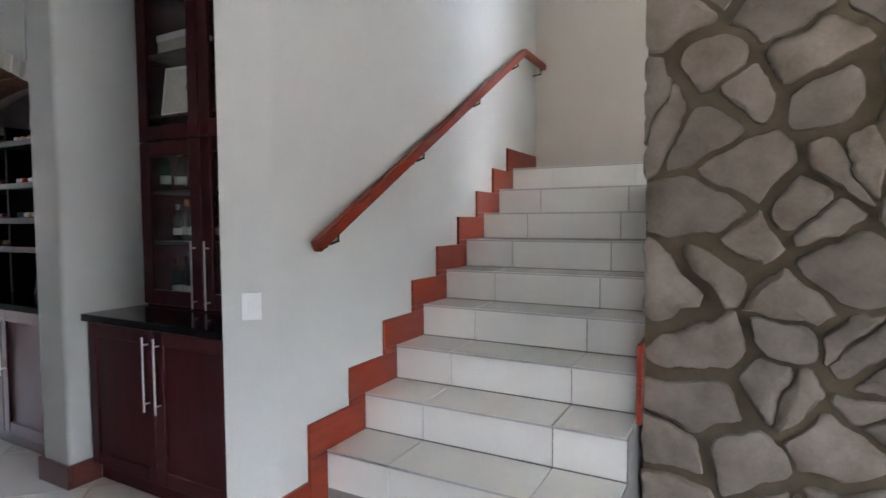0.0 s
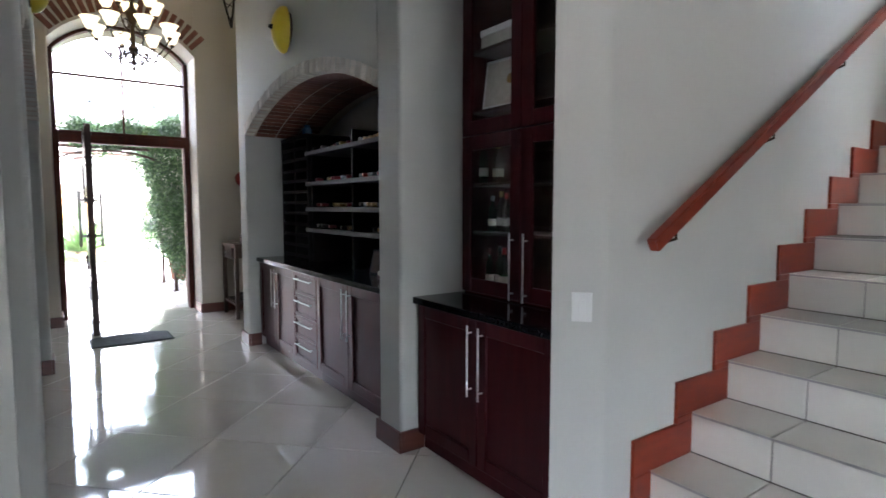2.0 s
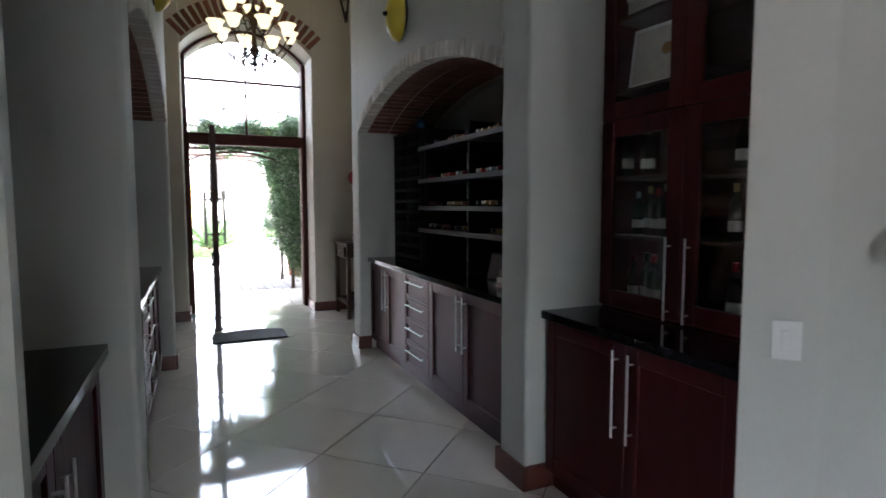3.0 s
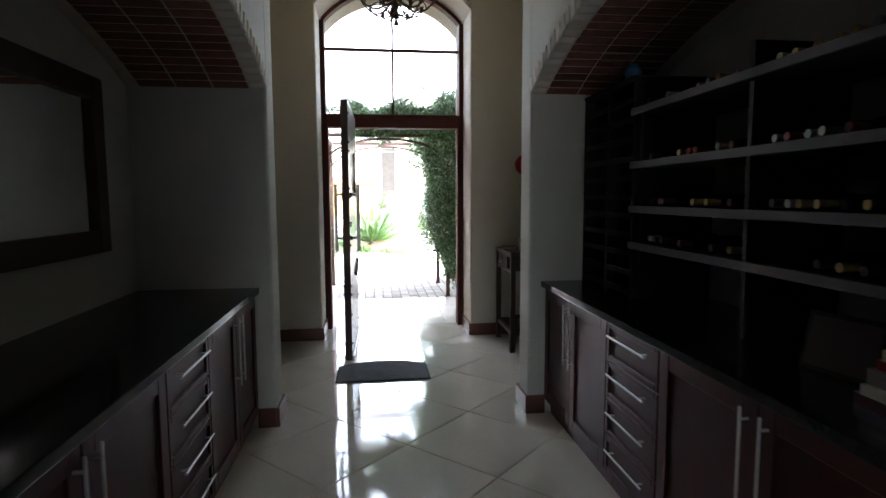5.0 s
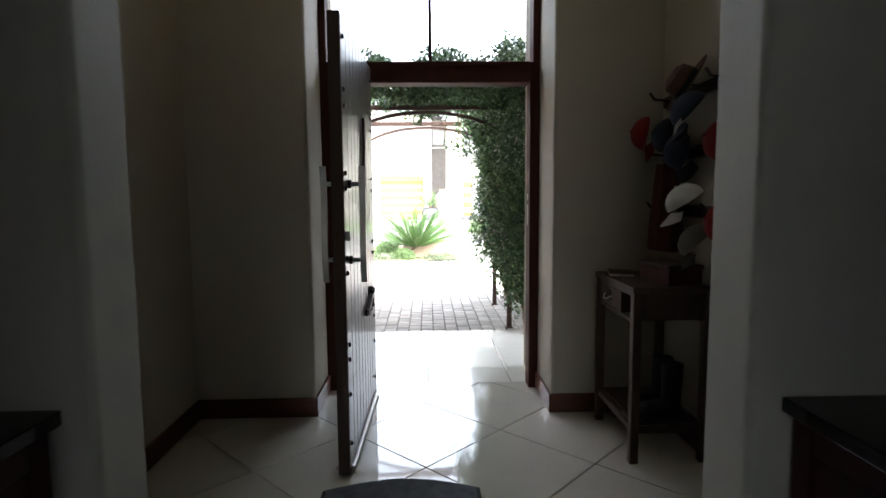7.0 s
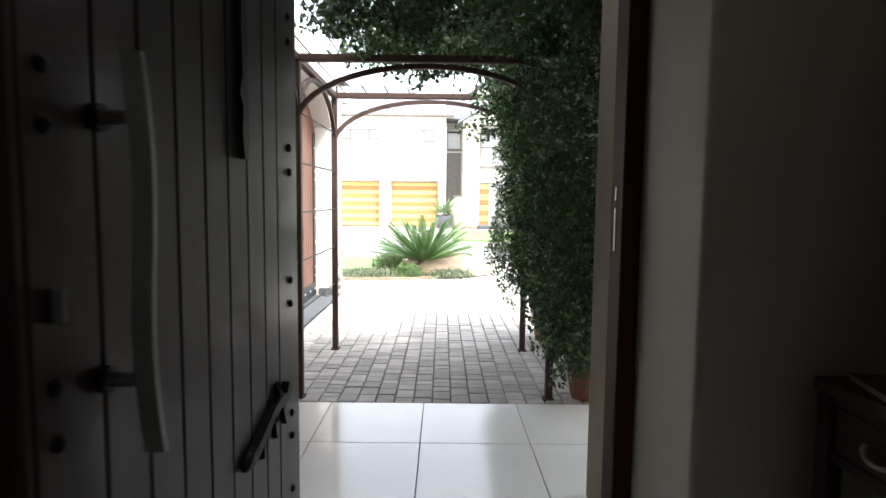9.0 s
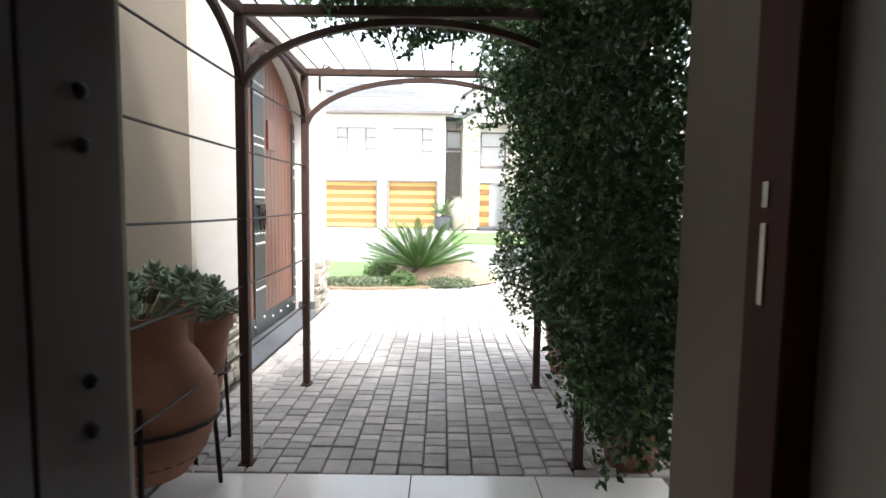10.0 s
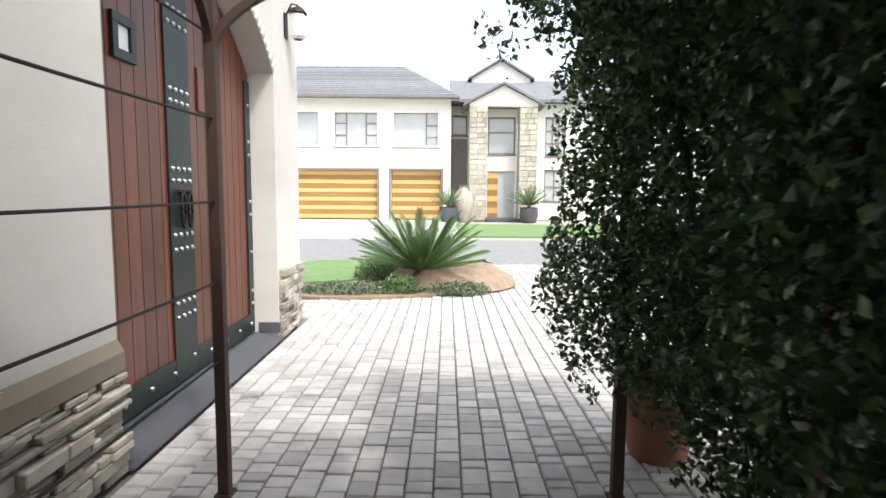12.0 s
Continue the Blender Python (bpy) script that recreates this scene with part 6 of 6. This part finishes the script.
def shrubs():
    rng = np.random.default_rng(9)
    for i, (x, y, rx, ry, h, mt, lb) in enumerate(((-17.45, -0.55, 0.3, 0.75, 0.14, SHRUB, "low grey-green groundcover along the bed edge"), (-17.62, 1.0, 0.35, 0.5, 0.15, SHRUB, "low grey-green groundcover along the bed edge"),
                                              (-18.7, 1.45, 0.8, 0.22, 0.30, LEAF, "clipped green shrub on the bed's end"), (-17.9, -2.1, 0.3, 0.5, 0.2, LEAF_PALE, "tuft of yellow-green grass in the bed"), (-17.45, 0.2, 0.16, 0.28, 0.25, LEAF_PALE, "tuft of yellow-green grass in the bed"),
                                              (-18.7, -0.25, 0.35, 0.4, 0.34, LEAF_PALE, "yellow-green shrub behind the cycad"))):
        c = thing("groundcover", lb, "shrub")
        u = rng.normal(size=(2600, 3))
        u /= np.linalg.norm(u, axis=1)[:, None]
        u *= rng.uniform(0.55, 1.05, (2600, 1))
        u[:, 2] = np.abs(u[:, 2])
        p = u * (rx, ry, h) + (x, y, 0.03)
        o = new("foliage", leaf_mesh("foliage", p, rng, 0.045, mt))
        o.parent = c
        part("stem", bm_cyl((x, y, 0.0), (x, y, h * 0.6), 0.02, 6), WOOD_DARK, c)


shrubs()

# ---- neighbour's house ----
NPLASTER = make_mat("neighbour_plaster", (0.68, 0.66, 0.62), (0.76, 0.74, 0.70), 0.8, scale=0.8, fine=40, bump=0.2)
ROOF = make_mat("roof_tile", (0.12, 0.125, 0.135), (0.20, 0.205, 0.215), 0.7, scale=3, fine=60, bump=0.5, vary=0.15)
GARAGE_A = make_mat("garage_slat_light", (0.52, 0.32, 0.10), (0.64, 0.42, 0.16), 0.45, scale=2, fine=40, bump=0.1, stretch=(1, 0.4, 6))
GARAGE_B = make_mat("garage_slat_dark", (0.24, 0.12, 0.035), (0.34, 0.18, 0.06), 0.5, scale=2, fine=40, bump=0.1, stretch=(1, 0.4, 6))
WIN_FRAME = make_mat("grey_window_frame", (0.16, 0.145, 0.135), (0.22, 0.20, 0.19), 0.6, scale=4, bump=0.05)
# pale base colour paints in the reflected sky and the curtains behind
WIN_GLASS = make_mat("house_window_glass", (0.34, 0.35, 0.36), (0.48, 0.49, 0.50), 0.05, scale=1, bump=0, spec=1.0)
NSTONE = make_mat("portico_stone", (0.30, 0.27, 0.22), (0.52, 0.48, 0.41), 0.9, scale=4, fine=30, bump=0.6, vary=0.2)


def house_window(h, x, y0, y1, z0, z1, bars):
    f = 0.08
    w = part("window", bm_box((x - 0.12, y0, z0), (x - 0.06, y1, z1)), WIN_GLASS, h, "grey-framed window with pale, glossy panes")
    for lo, hi in (((y0 - f, z0 - f), (y1 + f, z0)), ((y0 - f, z1), (y1 + f, z1 + f)), ((y0 - f, z0), (y0, z1)), ((y1, z0), (y1 + f, z1))):
        part("frame", bm_box((x - 0.10, lo[0], lo[1]), (x + 0.05, hi[0], hi[1]), 0.01), WIN_FRAME, w)
    part("sill", bm_box((x, y0 - 0.15, z0 - f - 0.08), (x + 0.12, y1 + 0.15, z0 - f), 0.01), WIN_FRAME, w)
    for kind, v, a, b in bars:
        if kind == "v":
            part("glazing_bar", bm_box((x - 0.059, v - 0.035, a), (x + 0.0, v + 0.035, b)), WIN_FRAME, w)
        else:
            part("glazing_bar", bm_box((x - 0.058, a, v - 0.03), (x - 0.002, b, v + 0.03)), WIN_FRAME, w)


def wall_with_holes(h, name, x, depth, y0, y1, z0, z1, holes, material):
    """A facade strip cut by rectangular holes, made of the blocks between them."""
    ycuts = sorted({y0, y1, *[v for q in holes for v in q[:2]]})
    zcuts = sorted({z0, z1, *[v for q in holes for v in q[2:]]})
    bm = bmesh.new()
    for a, b in zip(ycuts, ycuts[1:]):
        for c, d in zip(zcuts, zcuts[1:]):
            m, n = (a + b) / 2, (c + d) / 2
            if not any(q[0] < m < q[1] and q[2] < n < q[3] for q in holes):
                bm_box((x - depth, a, c), (x, b, d), bm=bm)
    bmesh.ops.remove_doubles(bm, verts=bm.verts, dist=1e-4)
    return part(name, bm, material, h)


def neighbour_house():
    h = thing("neighbour_house", "two-storey white house with wooden garage doors and a stone portico", "house", at=Matrix.Translation((0, 0.09, 0)))
    x = -41.0
    g = [(-8.9, -3.15, 0.0, 2.75), (-2.38, 0.45, 0.0, 2.75)]
    wins = [(-5.5, -3.15, 4.12, 5.92), (-2.2, 0.25, 4.12, 5.92), (-9.6, -6.45, 4.12, 5.92)]
    wall_with_holes(h, "wall", x, 0.4, -12.0, 0.97, 0.0, 6.65, g + wins, NPLASTER)
    part("side_wall", bm_box((x - 8, 0.60, 0), (x - 0.4, 0.97, 6.65)), NPLASTER, h)
    for ya, yb, za, zb in g:
        d = part("garage_door", bm_box((x - 0.38, ya, za), (x - 0.30, yb, zb)), GARAGE_B, h, "striped orange and brown slatted garage door")
        for k in range(11):
            z = 0.04 + k * 0.245
            part("slat", bm_box((x - 0.299, ya + 0.04, z), (x - 0.262 - (0.012 if k % 2 else 0), yb - 0.04, z + 0.225), 0.006), GARAGE_A if k % 2 == 0 else GARAGE_B, d)
        for lo, hi in (((ya - 0.12, 0), (ya, zb + 0.12)), ((yb, 0), (yb + 0.12, zb + 0.12)), ((ya, zb), (yb, zb + 0.12))):
            part("surround", bm_box((x - 0.05, lo[0], lo[1]), (x + 0.05, hi[0], hi[1]), 0.01), WIN_FRAME, d)
    a, b = wins[0][0], wins[0][1]
    house_window(h, x - 0.1, a, b, 4.12, 5.92, [("v", a + 0.62, 4.12, 5.92), ("v", b - 0.62, 4.12, 5.92), *[("h", z, p, q) for z in (4.7, 5.35) for p, q in ((a, a + 0.62), (b - 0.62, b))]])
    a, b = wins[1][0], wins[1][1]
    house_window(h, x - 0.1, a, b, 4.12, 5.92, [("v", b - 0.65, 4.12, 5.92), *[("h", z, b - 0.65, b) for z in (4.6, 5.25)]])
    a, b = wins[2][0], wins[2][1]
    house_window(h, x - 0.1, a, b, 4.12, 5.92, [("v", a + 1.0, 4.12, 5.92)])
    # hipped main roof with courses of tiles
    y_end, y_ridge, z_e, z_r, xr = 1.45, -1.9, 6.78, 9.35, x - 4.2
    bm = bmesh.new()
    v = [bm.verts.new(c) for c in ((x + 0.6, -12.6, z_e), (x + 0.6, y_end, z_e), (x - 9.0, y_end, z_e), (x - 9.0, -12.6, z_e), (xr, -12.6, z_r), (xr, y_ridge, z_r))]
    for f in ((0, 1, 5, 4), (1, 2, 5), (2, 3, 4, 5), (3, 0, 4), (3, 2, 1, 0)):
        bm.faces.new([v[k] for k in f])
    roof = part("roof", bm, ROOF, h)
    n = 15
    for k in range(n):
        u, w = k / n, (k + 1) / n
        xa, xb = x + 0.62 + (xr - x - 0.6) * u, x + 0.62 + (xr - x - 0.6) * w
        za, zb = z_e + (z_r - z_e) * u + 0.055, z_e + (z_r - z_e) * w + 0.02
        ye = y_end + (y_ridge - y_end) * w
        part("tile_course", bm_prism([(xa, za - 0.045), (xa, za), (xb, zb), (xb, zb - 0.045)], 1, -12.62, ye), ROOF, roof)
    part("fascia", bm_box((x + 0.56, -12.6, 6.60), (x + 0.62, y_end, 6.775), 0.01), WIN_FRAME, roof)
    part("gutter", bm_box((x + 0.621, -12.6, 6.64), (x + 0.74, y_end, 6.76), 0.02), WIN_FRAME, roof)
    part("soffit", bm_box((x - 0.4, -12.6, 6.66), (x + 0.56, y_end, 6.70)), NPLASTER, roof)
    # recessed link with a dark screen
    wall_with_holes(h, "link_wall", x - 2.0, 0.3, 0.97, 2.1, 0.0, 6.9, [(1.05, 1.95, 4.9, 6.1)], NPLASTER)
    part("screen", bm_box((x - 1.99, 1.02, 0.1), (x - 1.85, 1.95, 4.7), 0.01), WIN_FRAME, h, "tall grey louvred screen")
    house_window(h, x - 2.1, 1.1, 1.9, 4.98, 6.0, [])
    # portico
    px = x + 0.8
    for ya, yb in ((1.98, 2.96), (4.70, 5.68)):
        col = part("stone_column", bm_box((px - 0.9, ya, 0), (px, yb, 6.2)), NSTONE, h, "tall column clad in pale stone")
        rng = random.Random(int(ya * 10))
        z = 0.0
        while z < 6.1:
            y, hh = ya, rng.uniform(0.22, 0.34)
            hh = min(hh, 6.2 - z)
            while y < yb - 0.05:
                w = min(rng.uniform(0.25, 0.55), yb - y)
                part("stone", bm_box((px + 0.0005, y + 0.01, z + 0.01), (px + rng.uniform(0.03, 0.07), y + w - 0.01, z + hh - 0.01), 0.015), NSTONE, col)
                y += w
            z += hh
    gable = part("gable", bm_prism([(1.98, 6.2), (5.68, 6.2), (5.68, 6.35), (3.83, 7.30), (1.98, 6.35)], 0, px - 0.5, px), NPLASTER, h)
    for s in (-1, 1):
        e = 3.83 + s * 2.2
        part("gable_roof", bm_prism(sorted([(3.83, 7.35), (3.83, 7.47)]) + [(e, 6.30), (e, 6.18)], 0, px - 6.0, px + 0.25), ROOF, h)
    wall_with_holes(h, "entry_wall", px - 1.0, 0.3, 2.96, 4.70, 0.0, 6.2, [(3.05, 4.60, 0.0, 2.75), (3.05, 4.60, 3.7, 5.75)], NPLASTER)
    house_window(h, px - 1.05, 3.13, 4.52, 3.78, 5.67, [("h", 4.9, 3.13, 4.52)])
    dr = part("front_door", bm_box((px - 1.2, 3.05, 0), (px - 1.12, 4.60, 2.75)), WIN_GLASS, h, "dark glazed front door with an orange leaf")
    for k in range(8):
        part("door_board", bm_box((px - 1.119, 3.07, 0.05 + k * 0.33), (px - 1.07, 3.65, 0.36 + k * 0.33), 0.01), GARAGE_A if k % 2 else GARAGE_B, dr)
    part("step", bm_box((px - 1.1, 2.9, -0.05), (px + 0.5, 4.8, 0.14), 0.02), SLATE, h)
    # right wing
    wall_with_holes(h, "wing_wall", x - 1.0, 0.4, 5.81, 16.0, 0.0, 6.65, [(6.4, 7.6, 3.6, 5.9), (6.4, 7.6, 1.0, 2.9)], NPLASTER)
    house_window(h, x - 1.1, 6.48, 7.52, 3.7, 5.8, [("v", 6.85, 3.7, 5.8), ("v", 7.2, 3.7, 5.8), ("h", 4.4, 6.48, 7.52), ("h", 5.1, 6.48, 7.52)])
    house_window(h, x - 1.1, 6.48, 7.52, 1.1, 2.8, [("v", 7.0, 1.1, 2.8), ("h", 1.9, 6.48, 7.52)])
    part("wing_roof", bm_prism([(x - 0.4, 6.62), (x - 0.4, 6.78), (x - 5.2, 8.75), (x - 10, 6.78), (x - 10, 6.62)], 1, 0.9, 16.6), ROOF, h)
    part("rear_gable", bm_prism([(2.3, 8.0), (6.0, 8.0), (6.0, 8.75), (4.15, 9.85), (2.3, 8.75)], 0, x - 5.0, x - 4.6), NPLASTER, h)
    for s in (-1, 1):
        e = 4.15 + s * 2.1
        part("gable_roof", bm_prism([(4.15, 9.88), (4.15, 10.0), (e, 8.76), (e, 8.64)], 0, x - 9, x - 4.3), ROOF, h)


neighbour_house()
u = thing("garden_urn", "tall pale stone urn beside the portico", "urn", at=Matrix.Translation((-39.3, 1.75, -0.03)))
part("body", bm_lathe([(0, 0), (0.28, 0), (0.34, 0.15), (0.55, 0.75), (0.58, 1.05), (0.45, 1.5), (0.22, 1.75), (0.2, 1.85), (0.3, 1.95), (0.24, 1.95), (0, 1.8)], 24), NSTONE, u, smooth=True)
part("plinth", bm_box((-0.36, -0.36, -0.02), (0.36, 0.36, 0.001), 0.004), SLATE, u)
for yy, sz in ((0.95, 1.0), (5.2, 1.0)):
    p = thing("planter", "round dark planter with a feathery palm" if yy < 2 else "round dark planter with a rounded shrub", "planter", at=Matrix.Translation((-38.9, yy, -0.03)))
    part("pot", bm_lathe([(0, 0), (0.35, 0), (0.5, 0.35), (0.46, 0.75), (0.5, 0.8), (0.42, 0.8), (0, 0.7)], 20), SLATE, p, smooth=True)
cycad(-38.9, 0.95, 0.66, 34, 1.0, "potted_cycad", "bright green cycad in the round planter", 0.12, 0.2, 18)
cycad(-38.9, 5.2, 0.66, 44, 1.15, "potted_cycad", "bright green bushy cycad in the round planter", 0.12, 0.2, 18)

# ---- pavers and floor tiles ----


def courtyard_pavers():
    """Rows of worn concrete pavers along the path, staggered from row to row; the far ones are joined."""
    pv = bpy.data.objects["pavement"]
    rng = random.Random(21)
    variants = []
    for w in (0.085, 0.105, 0.13, 0.165):
        variants.append((w, mesh_of("paver", bm_box((-w / 2 + 0.004, -0.0645, -0.04), (w / 2 - 0.004, 0.0645, 0.0), 0.011, 2), PAVER)))
    verts, faces = [], []

    def slab(x0, x1, y0, y1, dz):
        c, b = len(verts), 0.009
        for z, i in ((-0.035, 0.0), (dz - 0.009, 0.0), (dz, b)):
            verts.extend(((x0 + i, y0 + i, z), (x1 - i, y0 + i, z), (x1 - i, y1 - i, z), (x0 + i, y1 - i, z)))
        for r in (0, 4):
            for k in range(4):
                faces.append((c + r + k, c + r + (k + 1) % 4, c + r + 4 + (k + 1) % 4, c + r + 4 + k))
        faces.append((c + 8, c + 9, c + 10, c + 11))
    near = 0
    for r in range(-16, 32):
        y = 0.05 + r * 0.137
        x = -10.82 if -4 <= r <= 15 else -9.6
        while x > -20.9:
            w, me = rng.choice(variants)
            dz = rng.uniform(-0.010, -0.004)
            on_bed = ((x + 19.0) / 2.0) ** 2 + ((y + 0.55) / 2.3) ** 2 < 1
            inside = y < GY + 0.05 and x > -15.9
            if not on_bed and not inside:
                if x > -13.6 and -0.45 < y < 1.7 and near < 300:
                    shared("paver", me, pv, pose(x - w / 2, y, dz, rng.uniform(-0.7, 0.7), rng.uniform(-0.7, 0.7), rng.uniform(-1.2, 1.2)))
                    near += 1
                else:
                    slab(x - w + 0.005, x - 0.005, y - 0.0645, y + 0.0645, dz)
            x -= w
    me = bpy.data.meshes.new("pavers_far")
    me.from_pydata(verts, [], faces)
    me.materials.append(PAVER_FAR)
    o = new("pavers_far", me)
    o.parent = pv
    tagged(o, kind="stuff")


PAVER_FAR = make_mat("concrete_paver_joined", (0.34, 0.322, 0.302), (0.51, 0.488, 0.46), 0.85, scale=9, fine=120, bump=0.5)
_nt = PAVER_FAR.node_tree
_hs, _mr, _geo = _nt.nodes.new("ShaderNodeHueSaturation"), _nt.nodes.new("ShaderNodeMapRange"), _nt.nodes.new("ShaderNodeNewGeometry")
_mr.inputs["To Min"].default_value, _mr.inputs["To Max"].default_value = 0.80, 1.18
_src = _nt.nodes["Principled BSDF"].inputs["Base Color"].links[0].from_socket
_nt.links.new(_geo.outputs["Random Per Island"], _mr.inputs["Value"])
_nt.links.new(_mr.outputs["Result"], _hs.inputs["Value"])
_nt.links.new(_src, _hs.inputs["Color"])
_nt.links.new(_hs.outputs["Color"], _nt.nodes["Principled BSDF"].inputs["Base Color"])
courtyard_pavers()


def clip_rect(poly, x0, x1, y0, y1):
    for ax, lim, sg in ((0, x0, 1), (0, x1, -1), (1, y0, 1), (1, y1, -1)):
        out = []
        for u, v in zip(poly, poly[1:] + poly[:1]):
            fu, fv = (u[ax] - lim) * sg, (v[ax] - lim) * sg
            if fu >= 0:
                out.append(u)
            if fu * fv < 0:
                t = fu / (fu - fv)
                out.append((u[0] + (v[0] - u[0]) * t, u[1] + (v[1] - u[1]) * t))
        poly = out
        if len(poly) < 3:
            return []
    return poly


def floor_tiles():
    """Polished tiles on the diagonal; whole ones share a mesh, those at the threshold are cut."""
    step, gap = 0.4675, 0.0050
    rng = random.Random(6)
    r = step - gap
    me = None
    fl = bpy.data.objects["floor"]
    for i in range(-5, 26):
        for j in range(-8, 8):
            if (i + j) % 2 == 0:
                continue
            x, y = -7.735 + step * i, 0.728 + step * j
            if not ((LB - 0.3 < y < RB + 0.3 and x < X0 + 0.3) or (x > X0 - 0.3 and x < 2.8 and -2.6 < y < 2.1)):
                continue
            poly = [(x - r, y), (x, y - r), (x + r, y), (x, y + r)]
            cut = clip_rect(poly, -9.1, 20, LB - 0.02 if x < X0 - 0.3 else -20, RB + 0.02 if x < X0 else 20)
            if len(cut) < 3:
                continue
            if len(cut) == 4 and all(abs(a - c) + abs(b - d) < 1e-6 for (a, b), (c, d) in zip(cut, poly)):
                if me is None:
                    me = mesh_of("floor_tile", bm_prism([(-r, 0), (0, -r), (r, 0), (0, r)], 2, -0.011, 0.0), TILE)
                    bm = bmesh.new()
                    bm.from_mesh(me)
                    bmesh.ops.bevel(bm, geom=bm.edges[:], offset=0.0016, segments=1, affect="EDGES")
                    bm.to_mesh(me)
                    bm.free()
                shared("floor_tile", me, fl, pose(x, y, 0, rng.uniform(-0.10, 0.10), rng.uniform(-0.10, 0.10), 0))
            else:
                part("floor_tile", bm_prism(cut, 2, -0.011, 0.0), TILE, fl)


floor_tiles()


def to_metres(k):
    """The plan above is drawn in units of 0.91 m, by which a floor tile comes to 0.6 m and a step to 0.19 m."""
    for me in bpy.data.meshes:
        me.transform(Matrix.Scale(k, 4))
    for ob in scene.objects:
        if ob.type != "CAMERA":
            m = ob.matrix_basis.copy()
            m.translation = m.translation * k
            ob.matrix_basis = m
        if ob.type == "LIGHT" and ob.data.type == "AREA":
            ob.data.size, ob.data.size_y = ob.data.size * k, ob.data.size_y * k


to_metres(0.91)
